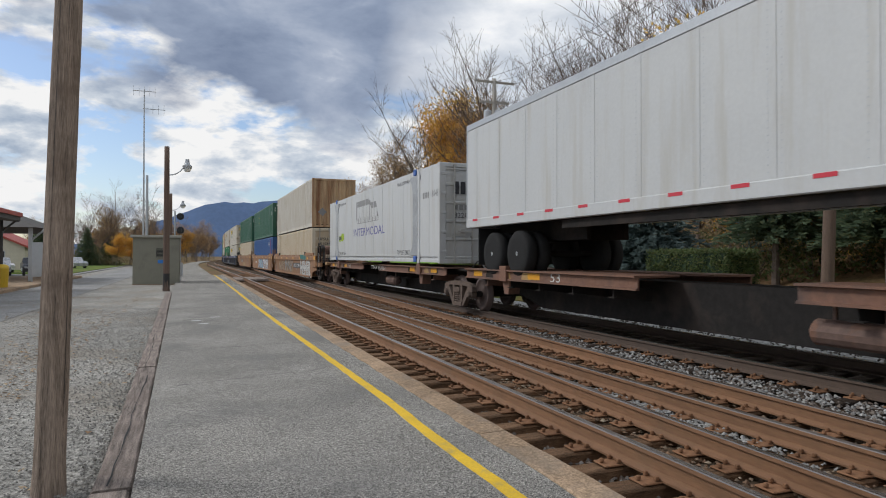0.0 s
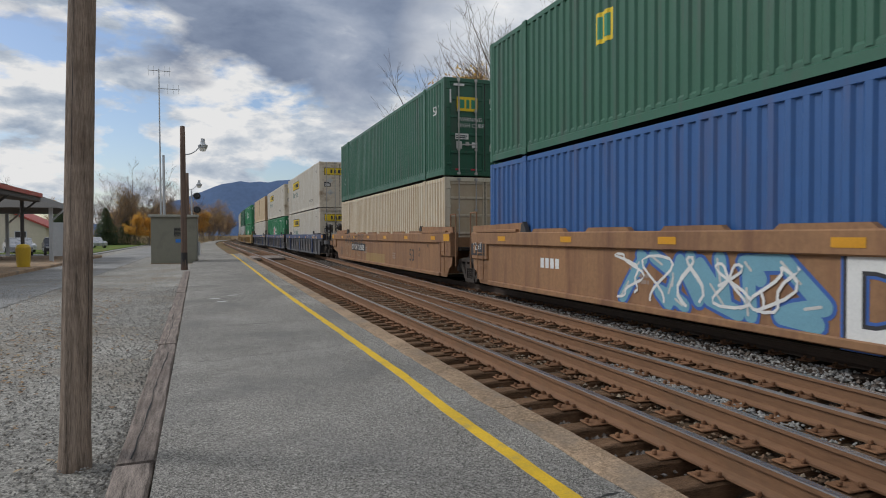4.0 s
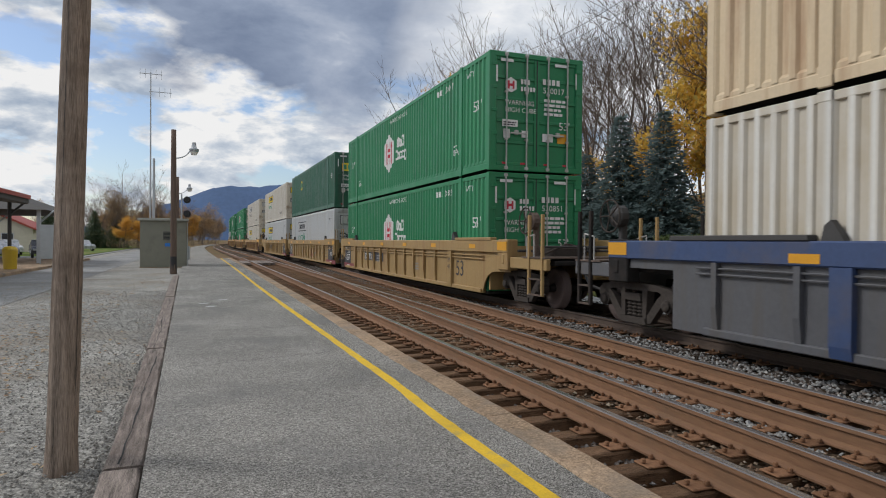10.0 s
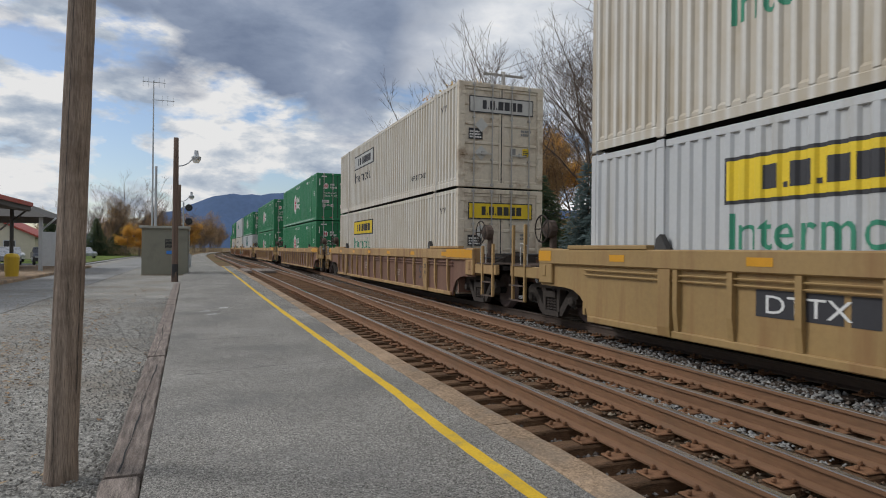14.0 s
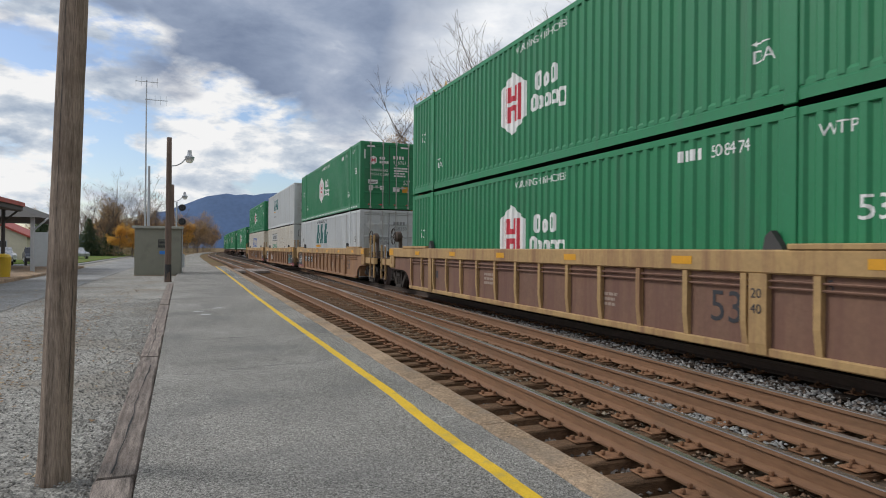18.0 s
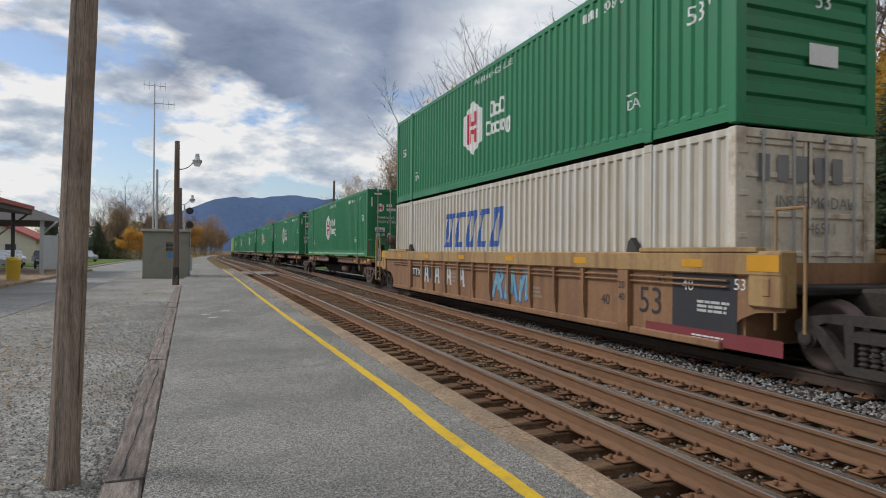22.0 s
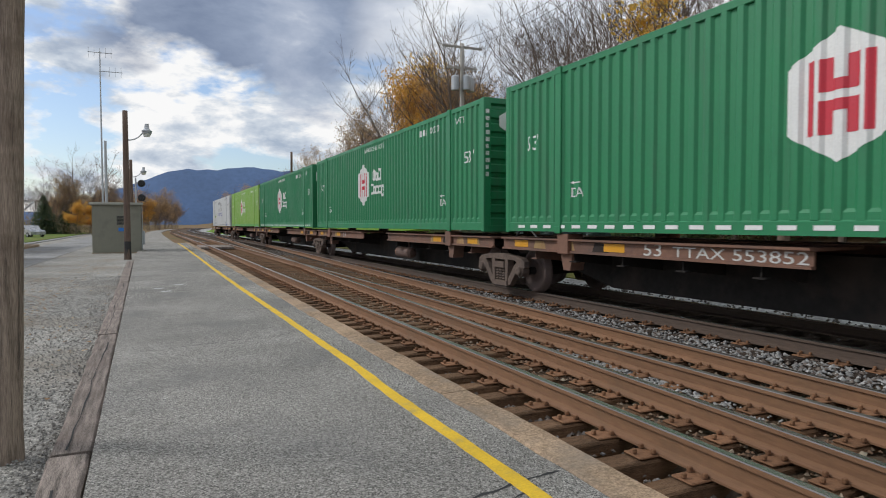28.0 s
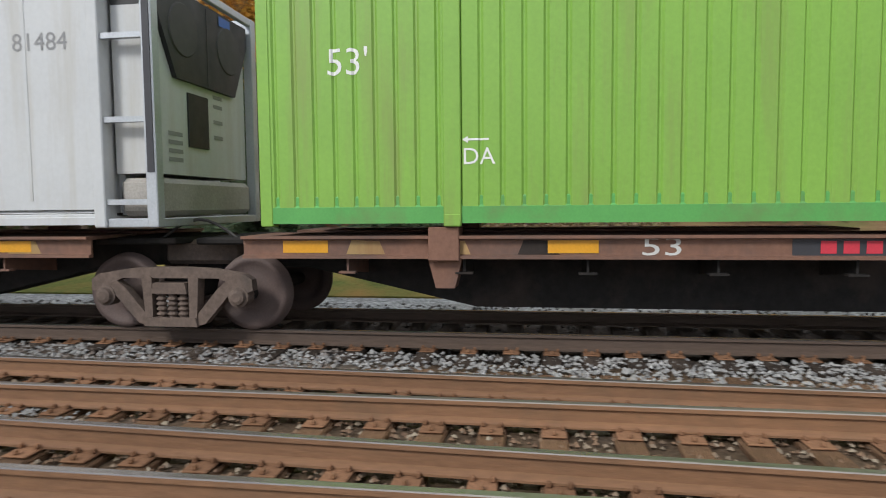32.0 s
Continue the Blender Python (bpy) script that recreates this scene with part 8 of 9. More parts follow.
    if front_unit:
        yf = -h
        fr = Mesh()
        for x in (-1.22, 1.22):
            fr.box(x - 0.07, x + 0.07, yf - 0.62, yf - 0.49, zb, zb + HT, 0.01)
            fr.box(x - 0.05, x + 0.05, yf - 0.57, yf, zb + HT - 0.1, zb + HT, 0.01)
            fr.box(x - 0.05, x + 0.05, yf - 0.57, yf, zb, zb + 0.1, 0.01)
        fr.box(-1.2, 1.2, yf - 0.61, yf - 0.53, zb + HT - 0.1, zb + HT, 0.01).box(-1.2, 1.2, yf - 0.61, yf - 0.53, zb, zb + 0.1, 0.01)
        for zz in (0.25, 1.15, 2.05):
            fr.box(-1.27, -1.2, yf - 0.52, yf, zb + zz, zb + zz + 0.06)
        part("guard_frame", fr, GALV, ob, "galvanised steel guard frame")
        part("unit_casing", Mesh().extrude([(-1.1, 0.6), (1.1, 0.6), (1.1, 2.45), (0.7, 1.72), (-0.7, 1.72), (-1.1, 2.45)], "y", yf - 0.5, yf - 0.02), CLEAN_WHITE, ob, "off-white cooling unit casing", at=(0, 0, zb))
        top = Mesh().extrude([(-1.1, 2.45), (-0.72, 1.72), (0.72, 1.72), (1.1, 2.45), (1.1, 2.74), (-1.1, 2.74)], "y", yf - 0.56, yf - 0.02)
        top.v = [(x, y, zz + zb) for x, y, zz in top.v]
        part("housing_seam", Mesh().box(-0.012, 0.012, yf - 0.568, yf - 0.55, zb + 1.74, zb + 2.7), DARK, ob)
        for x in (-0.55, 0.55):
            part("fan_grille", Mesh().lathe("y", (x, yf - 0.575, zb + 2.3), [(0, 0.3), (0.02, 0.32)], 20), DARK, ob)
        part("fan_housing", top, BLACK, ob, "black angular fan housing")
        part("service_panel", Mesh().box(-0.42, 0.05, yf - 0.52, yf - 0.49, zb + 0.95, zb + 1.6), BLACK, ob, "black service panel")
        end_mark("badge", ob, poly((0, 0), (0.3, 0), (0.3, 0.12), (0, 0.12)), 0.3, zb + 2.58, yf - 0.572, P_BLUE)
        for zz in (1.62, 1.5, 1.3, 1.1):
            end_mark("vent_slot", ob, rect(0, 0, 0.24, 0.05), 0.2, zb + zz, yf - 0.506, P_GREY)
        for k in range(4):
            end_mark("side_slot", ob, rect(0, 0, 0.3, 0.05), -0.85, zb + 0.75 + k * 0.1, yf - 0.506, P_GREY)
        part("fuel_tank", Mesh().box(-1.12, 1.12, yf - 0.56, yf - 0.05, zb + 0.12, zb + 0.55, 0.06), mat("tank_grey", (0.30, 0.28, 0.25), 0.6), ob, "grey fuel tank below the unit")
        part("hazard_strip", Mesh().box(-1.3, -1.285, yf - 0.6, yf - 0.52, zb + 0.6, zb + 2.6), P_BLACK, ob)
    else:
        yf = -h + 0.017
        end_mark("name_mark", ob, glyph_bars(0, 0, 4, 0.2, 0.36, 0.25), -0.85, zb + 2.0, yf, P_BLACK, "black block name mark")
        end_mark("owner_code", ob, glyph_bars(0, 0, 4, 0.16, 0.14), -0.85, zb + 1.55, yf, P_GREY)
        end_mark("number", ob, lettering("82215", 0.15), -0.85, zb + 1.32, yf, P_BLACK)
        end_mark("label_plate", ob, rect(0, 0, 0.3, 0.3), -0.8, zb + 0.8, yf, P_SILVER)
    return ob


# ---- the consist, front to rear
LOW, HIGH, DECK = 0.20, 3.14, 1.20
trailer(-1.1, 15.05)
reefer(16.95, 32.8, DECK, False)
spine_car(-1.1, 15.0, "coupler", 1.95, "rust-brown spine car with amber patches under a trailer", 1)
spine_car(16.95, 32.8, 1.95, "coupler", "rust-brown spine car under a refrigerated container", 2, "TTAX 653961", code_at=0.0)

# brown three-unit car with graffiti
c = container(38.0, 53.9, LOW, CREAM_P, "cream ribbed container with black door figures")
end_mark("owner_code", c, lettering("UPSU", 0.18), -0.95, LOW + 2.15, -c["half"] + 0.017, P_BLACK)
end_mark("number", c, lettering("601687", 0.18), -0.95, LOW + 1.88, -c["half"] + 0.017, P_BLACK)
c = container(38.0, 53.9, HIGH, WHITE, "off-white ribbed container with a rust-streaked end", end="vertical", end_paint=RUSTY)
side_mark("size_figure", c, lettering("53", 0.26), -7.3, HIGH + 0.6, P_BLACK, RIB)
end_mark("diamond_holder", c, poly((0, -0.26), (0.26, 0), (0, 0.26), (-0.26, 0)), -0.7, HIGH + 0.9, -c["half"] + 0.01, P_GREY)
side_mark("diamond_holder", c, poly((0, -0.2), (0.18, 0), (0, 0.2), (-0.18, 0)), 3.2, HIGH + 0.6, WHITE, RIB, lift=0.014)
w = well_car(38.0, 53.9, "brown", "coupler", 3.1, "brown well car with smooth sides covered in graffiti", 3)
car_plate(w, -1.42, 0.64, "732833", 0.012)
sprayed_word(w, "HEHER", -4.4, 0.22, 3.65, 1.0, P_SILVER, P_BLACK, -1.402, P_WHITE)
side_mark("spray_patch", w, poly((0, 0), (0.7, 0.05), (1.5, -0.05), (2.2, 0.05), (2.1, 0.28), (0.1, 0.3)), -4.6, 1.2, P_TEAL, FLAT, -1.472, 0.005, "green sprayed patch")
scrawl(w, 1.9, 0.3, 3.3, 0.8, 21, P_TAN, -1.402, 6, 0.03)
graffiti(w, 2.6, 0.32, 3.4, 0.8, 24, P_GREY, P_SOOT, -1.402, 5)
graffiti(w, 6.0, 0.36, 3.8, 0.7, 2, P_TAN, P_SOOT, -1.402, 9)
side_mark("load_figure", w, lettering("53", 0.42), 7.84, 0.38, P_SOOT, FLAT, -1.4, 0.006)
side_mark("dark_panel", w, rect(0, 0, 0.85, 0.5), 8.8, 0.86, P_BLACK, FLAT, -1.46, 0.006, "black panel with white figures")
side_mark("panel_figure", w, lettering("125T", 0.2), 8.7, 1.0, P_WHITE, FLAT, -1.46, 0.01)
c = container(57.0, 72.9, LOW, BLUE, "deep blue ribbed container with pale lettering", end="doors")
side_mark("small_print", c, bars(0, 0, 0.8, 0.4, 3, 4), -5.0, LOW + 2.1, P_SILVER, RIB)
side_mark("corner_stripe", c, rect(0, 0, 0.2, 2.3), -6.5, LOW + 0.4, P_RED, RIB, label="red vertical stripe")
c = container(57.0, 72.9, HIGH, DEEP_GREEN, "dark green ribbed container with a small yellow emblem")
side_mark("emblem", c, rect(0, 0, 0.55, 0.55), 3.4, HIGH + 1.6, P_YELLOW, RIB, label="small yellow square emblem")
side_mark("emblem_figure", c, shapes(rect(0.1, 0.08, 0.22, 0.47), rect(0.3, 0.08, 0.45, 0.47)), 3.4, HIGH + 1.6, P_GREEN, RIB, lift=0.008)
side_mark("size_figure", c, lettering("53'", 0.28), -6.9, HIGH + 1.9, P_WHITE, RIB)
door_marks(c, "641207", boxed=True)
w = well_car(57.0, 72.9, "brown", 3.1, 3.3, "brown middle well car with white and blue graffiti", 4)
sprayed_word(w, "DIVOH", -1.6, 0.24, 3.9, 0.95, P_WHITE, P_BLACK, -1.402, P_BLUE)
graffiti(w, 2.4, 0.25, 3.7, 0.9, 5, P_SKY, P_BLUE, -1.402, 6)
scrawl(w, 2.6, 0.25, 3.6, 0.9, 6, P_WHITE, -1.402, 5)
side_mark("dark_panel", w, rect(0, 0, 0.85, 0.5), 8.8, 0.86, P_BLACK, FLAT, -1.46, 0.006, "black panel with white figures")
side_mark("panel_figure", w, lettering("125T", 0.2), 8.7, 1.0, P_WHITE, FLAT, -1.46, 0.01)
side_mark("owner_code", w, glyph_bars(0, 0, 4, 0.2, 0.2), 5.2, 0.7, P_WHITE, FLAT, -1.4, 0.006)
c = container(76.2, 92.1, LOW, CREAM_P, "cream ribbed container in a brown well car")
c = container(76.2, 92.1, HIGH, DEEP_GREEN, "dark green ribbed container with white size figures")
side_mark("size_figure", c, lettering("53'", 0.28), -6.9, HIGH + 1.9, P_WHITE, RIB)
side_mark("size_figure", c, lettering("53'", 0.28), 7.2, HIGH + 0.8, P_WHITE, RIB)
door_marks(c, "640311", boxed=True)
w = well_car(76.2, 92.1, "brown", 3.3, "coupler", "brown well car with rust stains and a white number", 5)
car_plate(w, 4.95, 0.66, "732833", 0.012)
side_mark("load_figure", w, lettering("53", 0.42), 7.8, 0.38, P_SOOT, FLAT, -1.4, 0.006)
scrawl(w, 6.6, 0.3, 3.4, 0.9, 41, P_TAN, -1.402, 4, 0.012)
scrawl(w, 6.2, 1.0, 4.2, 0.4, 42, P_BLACK, -1.462, 6, 0.02)
side_mark("pale_panel", w, poly((0, 0), (3.2, 0), (3.2, 0.42), (0.05, 0.42)), 1.9, 0.2, CAR_YELLOW, FLAT, -1.4, 0.004, "tan repainted panel")

# blue-grey three-unit car
for u0, u1, lo, hi in ((99.2, 115.1, "sign", "sign"), (118.2, 134.1, "green", "sign"), (137.2, 153.0, "white", "tan")):
    if lo == "sign":
        c = container(u0, u1, LOW, WHITE, "off-white ribbed container with a faded name board", end_paint=GRIME)
        sign_marks(c, RIB)
    elif lo == "green":
        c = container(u0, u1, LOW, GREEN, "green ribbed container with a white hexagon emblem")
        green_marks(c, RIB, "530852")
        door_marks(c, "530852")
    else:
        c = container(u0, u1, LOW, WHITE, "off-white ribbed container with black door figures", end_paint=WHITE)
        end_mark("owner_code", c, lettering("UPSU", 0.18), -0.95, LOW + 2.15, -c["half"] + 0.017, P_BLACK)
        end_mark("number", c, lettering("605856", 0.18), -0.95, LOW + 1.88, -c["half"] + 0.017, P_BLACK)
        side_mark("lift_word", c, lettering("WTP", 0.17), -6.4, LOW + 2.1, P_BLACK, RIB)
    if hi == "sign":
        c = container(u0, u1, HIGH, WHITE, "off-white ribbed container with a yellow name board", end_paint=GRIME)
        sign_marks(c, RIB)
    else:
        c = container(u0, u1, HIGH, TAN, "tan ribbed container with a dark rust stain down its side", end_paint=RUSTY)
        side_mark("rust_stain", c, poly((0.0, 0.75), (0.08, 0.5), (0.16, 0.6), (0.2, 2.45), (-0.1, 2.45), (-0.06, 1.4)), 0.55, HIGH + 0.33, RUST_DARK, RIB, label="long dark rust stain")
        side_mark("rust_stain", c, poly((0.02, 0.5), (0.1, 0.1), (0.16, 0.4), (0.22, 2.45), (-0.04, 2.45)), 0.2, HIGH + 0.33, RUST_DARK, RIB)
        side_mark("rust_stain", c, poly((0.0, 1.6), (0.05, 1.3), (0.1, 2.45), (-0.05, 2.45)), 0.95, HIGH + 0.33, RUSTY, RIB)
        side_mark("rust_patch", c, rect(0, 0, 0.2, 0.25), -6.5, HIGH + 0.6, P_AMBER, RIB)
        end_mark("label_plate", c, rect(0, 0, 0.55, 0.35), -0.9, HIGH + 0.95, -c["half"] + 0.017, P_YELLOW, "yellow label")
        end_mark("label_plate", c, rect(0, 0, 0.2, 0.3), -0.25, HIGH + 0.95, -c["half"] + 0.017, P_GREY)
for q in range(5):
            end_mark("rust_streak", c, poly((0, 0.0), (0.1, 0.05), (0.13, 0.3 + 0.12 * (q % 3)), (0.03, 0.45), (-0.03, 0.2)), -1.05 + 0.42 * q, HIGH + 0.14, -c["half"] + 0.018, RUST_DARK)
w = well_car(99.2, 115.1, "blue", "coupler", 3.1, "grey well car with a blue top chord and amber patches", 6)
w2 = well_car(118.2, 134.1, "blue", 3.1, 3.1, "grey middle well car with a blue top chord", 7)
w3 = well_car(137.2, 153.0, "blue", 3.1, "coupler", "grey well car with a blue top chord and white figures", 8)
for x in (w, w2, w3):
    for d, t in ((0.2, "53"), (0.95, "48"), (1.42, "45"), (2.12, "20/40")):
        side_mark("load_figure", x, lettering(t, 0.09), -x["half"] + d - 0.05, 1.31, P_WHITE, FLAT, -1.47, 0.006)
        side_mark("load_tick", x, rect(0, 0, 0.05, 0.25), -x["half"] + d + 0.03, 1.165, P_WHITE, FLAT, -1.47, 0.006)
    side_mark("chord_print", x, bars(0, 0, 0.4, 0.2, 4, 3), -x["half"] + 4.0, 1.19, P_WHITE, FLAT, -1.47, 0.006)
    side_mark("number", x, lettering("7283", 0.26), x["half"] - 3.7, 0.4, FADED, FLAT, -1.4, 0.006)
    side_mark("owner_code", x, lettering("SFLC", 0.22), x["half"] - 2.75, 0.42, P_WHITE, FLAT, -1.4, 0.006)
    side_mark("round_stencil", x, ([(math.cos(a) * q, math.sin(a) * q) for q in (0.15, 0.19) for a in np.linspace(0, 2 * math.pi, 13)[:-1]], [(k, (k + 1) % 12, 12 + (k + 1) % 12, 12 + k) for k in range(12)]), -x["half"] + 3.85, 0.6, FADED, FLAT, -1.4, 0.006)

# yellow three-unit car
for u0, u1, lo, hi in ((160.1, 175.9, "g", "g"), (179.3, 195.1, "s", "d"), (198.3, 214.2, "s", "s")):
    if lo == "g":
        c = container(u0, u1, LOW, GREEN, "green ribbed container with a white hexagon emblem")
        green_marks(c, RIB, "530851")
        door_marks(c, "530851")
        c = container(u0, u1, HIGH, GREEN, "green ribbed container stacked on a green one")
        green_marks(c, RIB, "530017")
        door_marks(c, "530017")
    else:
        c = container(u0, u1, LOW, CLEAN_WHITE, "clean white ribbed container with a yellow door board")
        sign_marks(c, RIB, yellow=(hi == "s"), word=P_GREEN)
        if hi == "d":
            c = container(u0, u1, HIGH, DEEP_GREEN, "dark green ribbed container with a yellow emblem")
            side_mark("emblem", c, rect(0, 0, 0.6, 0.6), 3.6, HIGH + 1.7, P_YELLOW, RIB, label="small yellow square emblem")
            side_mark("emblem_figure", c, shapes(rect(0.1, 0.08, 0.24, 0.52), rect(0.32, 0.08, 0.5, 0.52)), 3.6, HIGH + 1.7, P_GREEN, RIB, lift=0.008)
            side_mark("size_figure", c, lettering("53'", 0.28), -6.9, HIGH + 1.6, P_WHITE, RIB)
            door_marks(c, "641615", boxed=True)
        else:
            c = container(u0, u1, HIGH, WHITE, "off-white ribbed container with smoke-stained doors", end_paint=GRIME)
            sign_marks(c, RIB, word=P_GREEN)
            for x, zz in ((-0.75, 0.95), (0.5, 1.3), (0.6, 0.55)):
                end_mark("smoke_stain", c, poly((0, 0), (0.3, 0.05), (0.34, 0.5), (0.1, 0.6), (-0.05, 0.3)), x, HIGH + zz, -c["half"] + 0.018, RUSTY)
w = well_car(160.1, 175.9, "yellow", "coupler", 3.4, "tan-yellow well car with ribbed sides and black figures", 9)
w2 = well_car(179.3, 195.1, "yellow", 3.4, 3.2, "tan-yellow middle well car with black end panels", 10)
w3 = well_car(198.3, 214.2, "yellow", 3.2, "coupler", "tan-yellow well car with a black figure panel", 11)
for x, es in ((w, (1,)), (w2, (-1, 1)), (w3, (-1,))):
    for e in es:
        black_panel(x, e)
side_mark("name_mark", w2, shapes(rect(0, 0, 0.16, 0.52), rect(0.24, 0, 0.4, 0.52), rect(0.48, 0, 0.64, 0.52), poly((0.8, 0), (0.98, 0), (1.3, 0.52), (1.12, 0.52)), poly((1.18, 0), (1.36, 0), (1.68, 0.52), (1.5, 0.52))), -1.0, 0.42, P_MAROON, FLAT, -1.4, 0.006, "faded maroon brand bars")

car_plate(w3, 4.2, 0.62, "")
car_plate(w, 4.2, 0.62, "")

# three single red-brown cars
for u0, u1, kind, seed in ((220.6, 236.5, "s", 12), (243.7, 259.6, "g", 13), (266.5, 282.4, "g", 14)):
    if kind == "s":
        c = container(u0, u1, LOW, WHITE, "off-white ribbed container with a yellow door board and grimy end", end_paint=GRIME)
        sign_marks(c, RIB, yellow=True, word=P_GREEN)
        c = container(u0, u1, HIGH, WHITE, "off-white ribbed container with a faded board and soot-stained doors", end_paint=GRIME)
        sign_marks(c, RIB, yellow=False, word=P_BLACK)
    else:
        c = container(u0, u1, LOW, GREEN, "green ribbed container in a red-brown well car")
        green_marks(c, RIB, "508474" if seed == 14 else "510400")
        door_marks(c, "508474" if seed == 14 else "510400")
        c = container(u0, u1, HIGH, GREEN, "green ribbed container with white door lettering", dashes=(seed == 13))
        green_marks(c, RIB, "649903" if seed == 14 else "513320")
        door_marks(c, "649903" if seed == 14 else "513320")
    w = well_car(u0, u1, "red", "coupler", "coupler", "weathered red-brown single well car with dusty posts", seed)
    side_mark("chord_patch", w, rect(0, 0, 1.4, 0.22), -w["half"] + 0.4, 1.2, P_AMBER, FLAT, -1.47, 0.007, "bright amber end patch")

# rust-brown three-unit car
c = container(289.6, 305.4, LOW, GREY, "grey ribbed container with dark teal letter shapes")
blocks = []
for k in range(3):
    p = k * 1.1
    blocks += [poly((p, 0), (p + 0.5, 0), (p + 0.8, 1.05), (p + 0.3, 1.05)), poly((p + 0.58, 0), (p + 0.84, 0), (p + 1.0, 0.6), (p + 0.75, 0.6))]
A = shapes(*blocks)
side_mark("brand_mark", c, A, 2.4, LOW + 1.5, P_TEAL, RIB, label="dark teal brand shapes")
side_mark("underline_bar", c, rect(0, 0, 1.3, 0.12), 2.5, LOW + 1.3, P_AMBER, RIB, label="orange underline bar")
side_mark("caption", c, lettering("WARNING HIGH CUBE", 0.2), 2.3, LOW + 2.62, P_BLACK, RIB)
side_mark("size_figure", c, lettering("53'", 0.26), -6.9, LOW + 1.5, P_GREY, RIB)
side_mark("size_figure", c, lettering("53'", 0.26), 7.3, LOW + 1.6, P_GREY, RIB)
yf = -c["half"] + 0.017
for s in ("WARNING", "HIGH CUBE"):
    end_mark("caption", c, lettering(s, 0.13), -0.9, LOW + (1.6 if s == "WARNING" else 1.42), yf, P_GREY)
end_mark("owner_code", c, glyph_bars(0, 0, 4, 0.14, 0.15), 0.2, LOW + 2.25, yf, P_GREY)
end_mark("number", c, lettering("668350", 0.15), 0.2, LOW + 2.03, yf, P_GREY)
end_mark("size_figure", c, lettering("53'", 0.2), -0.4, LOW + 1.05, yf, P_BLACK)
for x in (-0.85, -0.35):
    end_mark("diamond_holder", c, poly((0, -0.2), (0.2, 0), (0, 0.2), (-0.2, 0)), x, LOW + 2.25, yf - 0.01, P_SILVER)
c = container(289.6, 305.4, HIGH, GREEN, "bright green ribbed container with a red-figured emblem", dashes=True)
green_marks(c, RIB, "516761")
door_marks(c, "516761")
c = container(308.6, 324.2, LOW, WHITE, "off-white ribbed container with rust patches", end_paint=GREY)
sign_marks(c, RIB, yellow=False, word=P_GREEN)
r = random.Random(8)
for k in range(60):
    q = r.uniform(0.25, 0.85)
    side_mark("rust_patch", c, poly((0, 0), (0.08 * q, 0.02), (0.09 * q, 0.17 * q), (0.03, 0.14 * q)), r.uniform(-4.4, 0.6), LOW + r.gauss(1.65, 0.3), RUST_DARK if k % 3 else RUSTY, RIB, lift=0.006)
c = container(308.6, 324.2, HIGH, GREY, "grey ribbed container with a teal emblem and grey doors")
v, f = A
side_mark("brand_mark", c, ([(s * 0.8, t * 0.8) for s, t in v], f), 3.6, HIGH + 1.5, P_TEAL, RIB, label="dark teal brand shapes")
side_mark("underline_bar", c, rect(0, 0, 1.1, 0.1), 3.7, HIGH + 1.3, P_AMBER, RIB)
side_mark("caption", c, bars(0, 0, 2.0, 0.14, 1, 3), 3.6, HIGH + 0.9, P_GREY, RIB)
yf = -c["half"] + 0.017
for s in ("WARNING", "HIGH CUBE"):
    end_mark("caption", c, lettering(s, 0.13), -0.9, HIGH + (1.75 if s == "WARNING" else 1.58), yf, P_BLACK)
end_mark("size_figure", c, lettering("53'", 0.2), -0.3, HIGH + 1.3, yf, P_BLACK)
for x in (-0.7, 0.5):
    for zz in (0.95, 2.1):
        end_mark("diamond_holder", c, poly((0, -0.2), (0.2, 0), (0, 0.2), (-0.2, 0)), x, HIGH + zz, yf - 0.01, P_GREY)
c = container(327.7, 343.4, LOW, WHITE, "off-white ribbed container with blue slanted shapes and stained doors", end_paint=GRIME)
blue = []
for k in range(5):
    s = k * 0.78
    blue.append(poly((s, 0), (s + 0.55, 0), (s + 0.62, 0.14), (s + 0.05, 0.14)))
    blue.append(poly((s + 0.18, 0.8), (s + 0.78, 0.8), (s + 0.82, 0.94), (s + 0.22, 0.94)))
    blue.append(poly((s + 0.08, 0.14), (s + 0.24, 0.14), (s + 0.44, 0.8), (s + 0.28, 0.8)))
    if k % 2 == 0:
        blue.append(poly((s + 0.44, 0.14), (s + 0.58, 0.14), (s + 0.74, 0.8), (s + 0.6, 0.8)))
side_mark("brand_mark", c, shapes(*blue), 3.0, LOW + 1.35, P_BLUE, RIB, label="blue slanted brand shapes")
end_mark("name_mark", c, glyph_bars(0, 0, 5, 0.34, 0.36, 0.4), -0.9, LOW + 2.2, -c["half"] + 0.017, P_GREY)
end_mark("caption", c, lettering("INTERMODAL", 0.17), -0.6, LOW + 1.85, -c["half"] + 0.017, P_GREY)
end_mark("number", c, lettering("946511", 0.16), -0.1, LOW + 1.5, -c["half"] + 0.017, P_GREY)
c = container(327.7, 343.4, HIGH, GREEN, "green ribbed container with a plain ribbed end", end="ribbed")
green_marks(c, RIB, "508766")
end_mark("size_figure", c, lettering("53'", 0.24), 0.1, HIGH + 1.7, -c["half"] + 0.012, P_WHITE)
end_mark("label_plate", c, rect(0, 0, 0.55, 0.3), 0.0, HIGH + 0.9, -c["half"] + 0.01, P_WHITE, "white weight plate")
w = well_car(289.6, 305.4, "rust", "coupler", 3.2, "rust-brown well car with dusty ribs and faded figures", 15)
w2 = well_car(308.6, 324.2, "rust", 3.2, 3.5, "rust-brown middle well car with scrawled graffiti", 16)
w3 = well_car(327.7, 343.4, "rust", 3.5, "coupler", "rust-brown well car with cream and blue graffiti", 17)
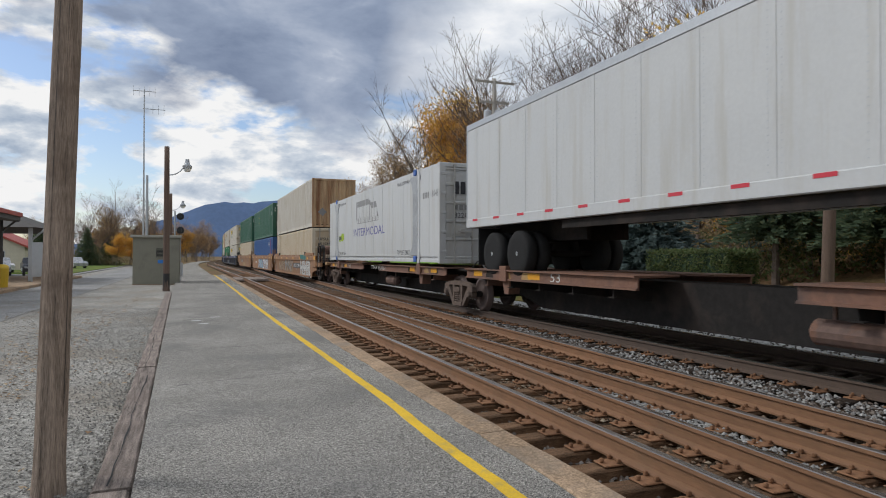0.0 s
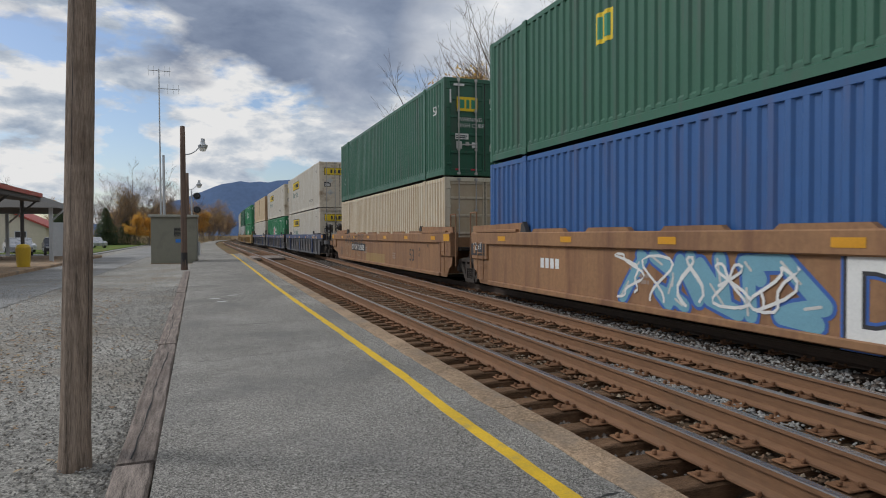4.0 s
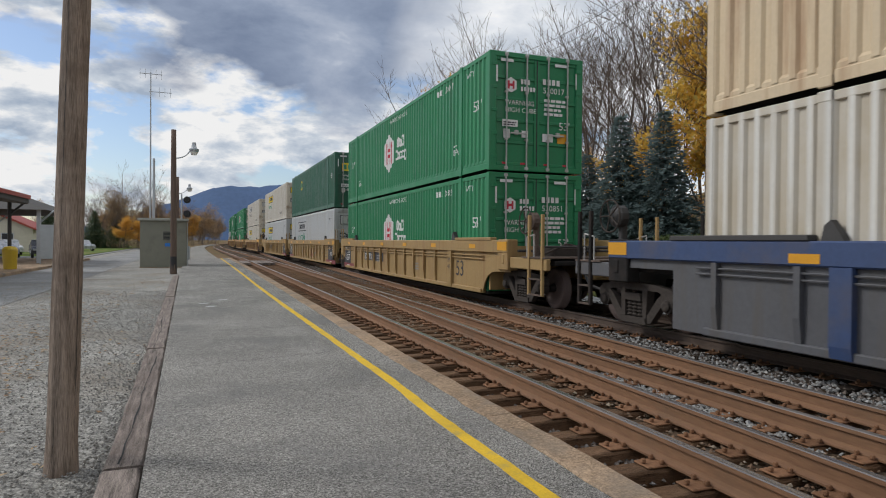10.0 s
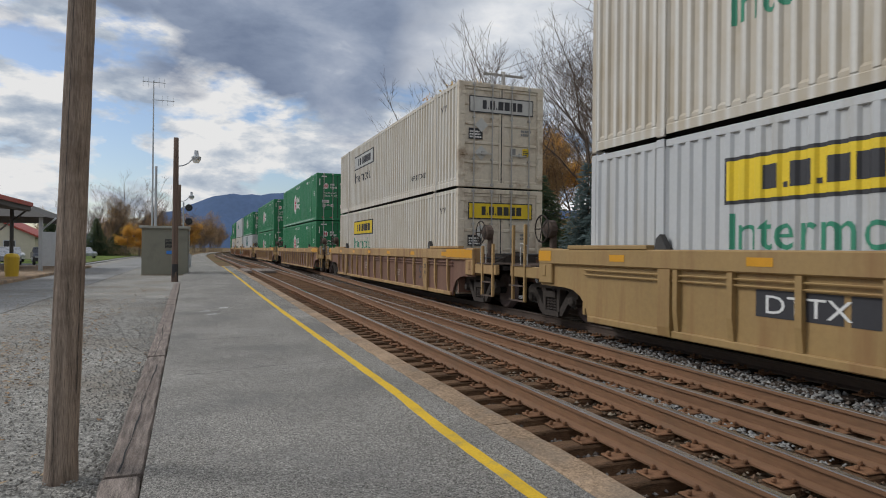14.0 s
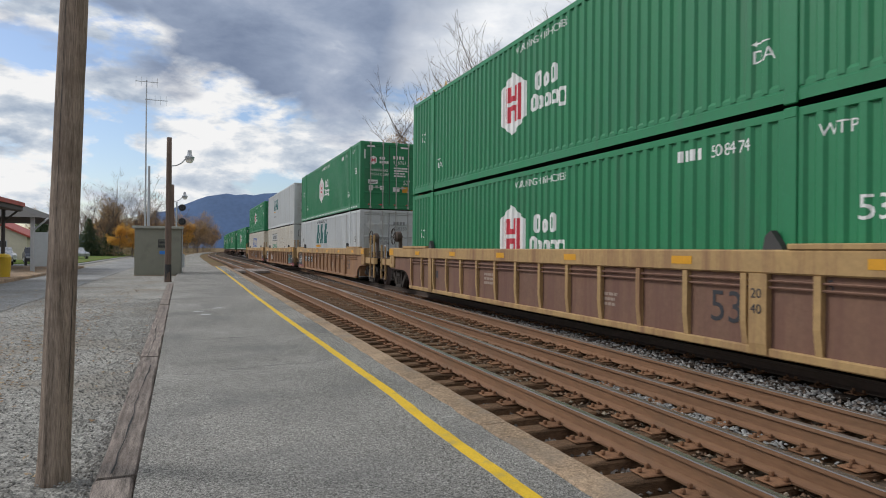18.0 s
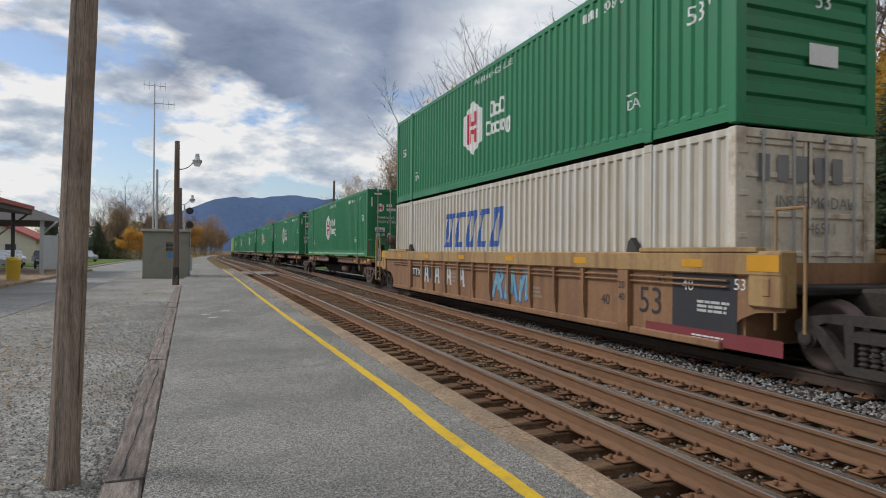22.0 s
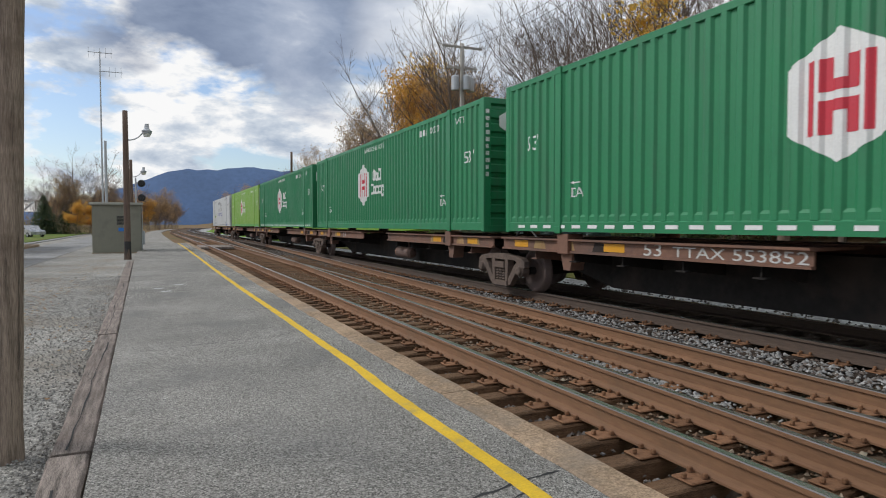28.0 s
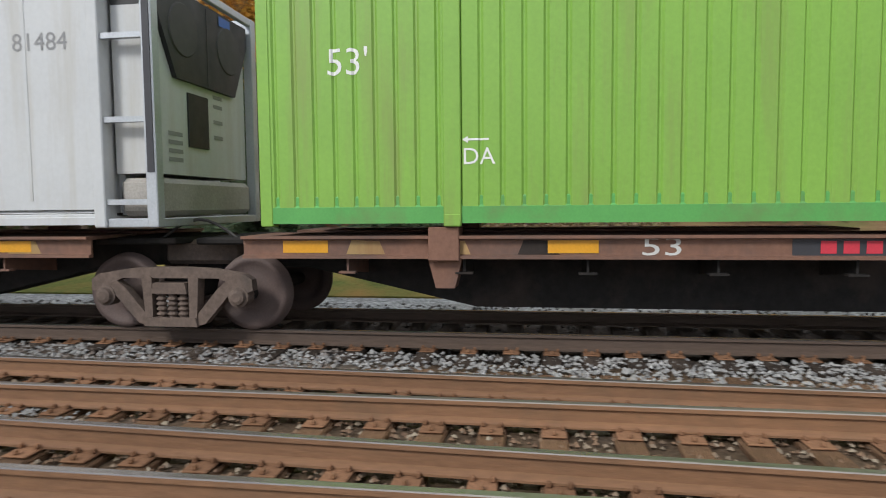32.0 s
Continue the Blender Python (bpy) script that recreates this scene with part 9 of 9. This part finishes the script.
for x, es in ((w, (1,)), (w2, (-1, 1)), (w3, (-1,))):
    for e in es:
        black_panel(x, e)
car_plate(w3, 6.0, 0.62, "")
car_plate(w, 5.8, 0.62, "785525")
graffiti(w2, -5.6, 0.35, 1.3, 0.6, 9, P_TEAL, P_SKY, -1.402, 5)
graffiti(w2, 4.5, 0.4, 1.8, 0.5, 10, P_WHITE, P_PINK, -1.402, 4)
for k in range(4):
    side_mark("spray_letter", w3, shapes(poly((0, 0), (0.12, 0), (0.2, 0.5), (0.08, 0.5)), poly((0.3, 0), (0.42, 0), (0.34, 0.5), (0.22, 0.5)), rect(0.1, 0.18, 0.34, 0.28)), 4.4 - k * 0.95, 0.5, P_SILVER, FLAT, -1.402, 0.006, "cream spray-painted block")
graffiti(w3, -0.6, 0.35, 1.9, 0.7, 11, P_SKY, P_BLUE, -1.402, 6)
side_mark("number", w3, lettering("40", 0.18), -5.0, 0.55, P_BLACK, FLAT, -1.4, 0.006)

# spine cars with single green containers, one lime, one refrigerated
UNITS = [(347.9, 363.75, "doors", "coupler", 4.1, "509535"), (367.9, 383.6, "doors", 4.1, 2.0, "647200"), (385.6, 401.6, "ribbed", 2.0, "coupler", "510682"), (404.2, 420.1, "ribbed", "coupler", 0.95, "516434"), (421.05, 436.85, "ribbed", 0.95, 1.0, "502279"), (437.8, 453.65, "doors", 1.0, 0.7, "521080"), (454.3, 470.05, "ribbed", 0.7, 2.3, "640646")]
for k, (u0, u1, end, fr, re, num) in enumerate(UNITS):
    if k == 6:
        c = container(u0, u1, DECK, LIME, "lime green grooved container with a white hexagon emblem", end=end, ribs=GROOVE, rail=LIME_LOW, low=0.36, post_at=(-6.0, 5.85))
        green_marks(c, GROOVE, num)
    else:
        c = container(u0, u1, DECK, GREEN, ("green ribbed container with white door lettering on a spine car" if end == "doors" else "green ribbed container with a ribbed end on a spine car"), end=end, dashes=k in (0, 1, 3, 5), low=0.34)
        green_marks(c, RIB, num, shift=-0.5 if k == 5 else 0.0)
    if end == "doors":
        door_marks(c, num)
    else:
        yf = -c["half"] + 0.012
        end_mark("emblem", c, hexagon(0.34, 0.42), -0.75, DECK + 2.4, yf, P_WHITE)
        end_mark("word_mark", c, shapes(glyph_bars(0, 0.02, 3, 0.1, 0.14), glyph_bars(0, -0.17, 5, 0.09, 0.12)), -0.45, DECK + 2.42, yf, P_WHITE)
        end_mark("size_figure", c, lettering("53'", 0.2), -0.1, DECK + 1.46, yf, P_WHITE)
        end_mark("caption", c, lettering("WARNING HIGH CUBE", 0.09), -0.4, DECK + 1.77, yf, P_WHITE)
        end_mark("number", c, bars(0, 0, 0.1, 1.5, 10, 3), -1.26, DECK + 1.2, yf - 0.015, P_WHITE)
        end_mark("label_plate", c, rect(0, 0, 0.4, 0.3), -0.2, DECK + 0.6, yf, P_SILVER)
    spine_car(u0, u1, fr, re, "rust-brown spine car with a deep black centre sill", 20 + k, {0: "TTRX 370682", 3: "TTAX 553852"}.get(k, ""), k == 6)
reefer(471.25, 488.5, DECK, True)
spine_car(472.4, 488.5, 2.3, "coupler", "last rust-brown spine car of the train", 30)

for ob in scene.objects:
    for key in ("half", "base"):
        if key in ob:
            del ob[key]


def motions():
    for ob, u in MOVING:
        walk(ob, train_rows(u))


motions()
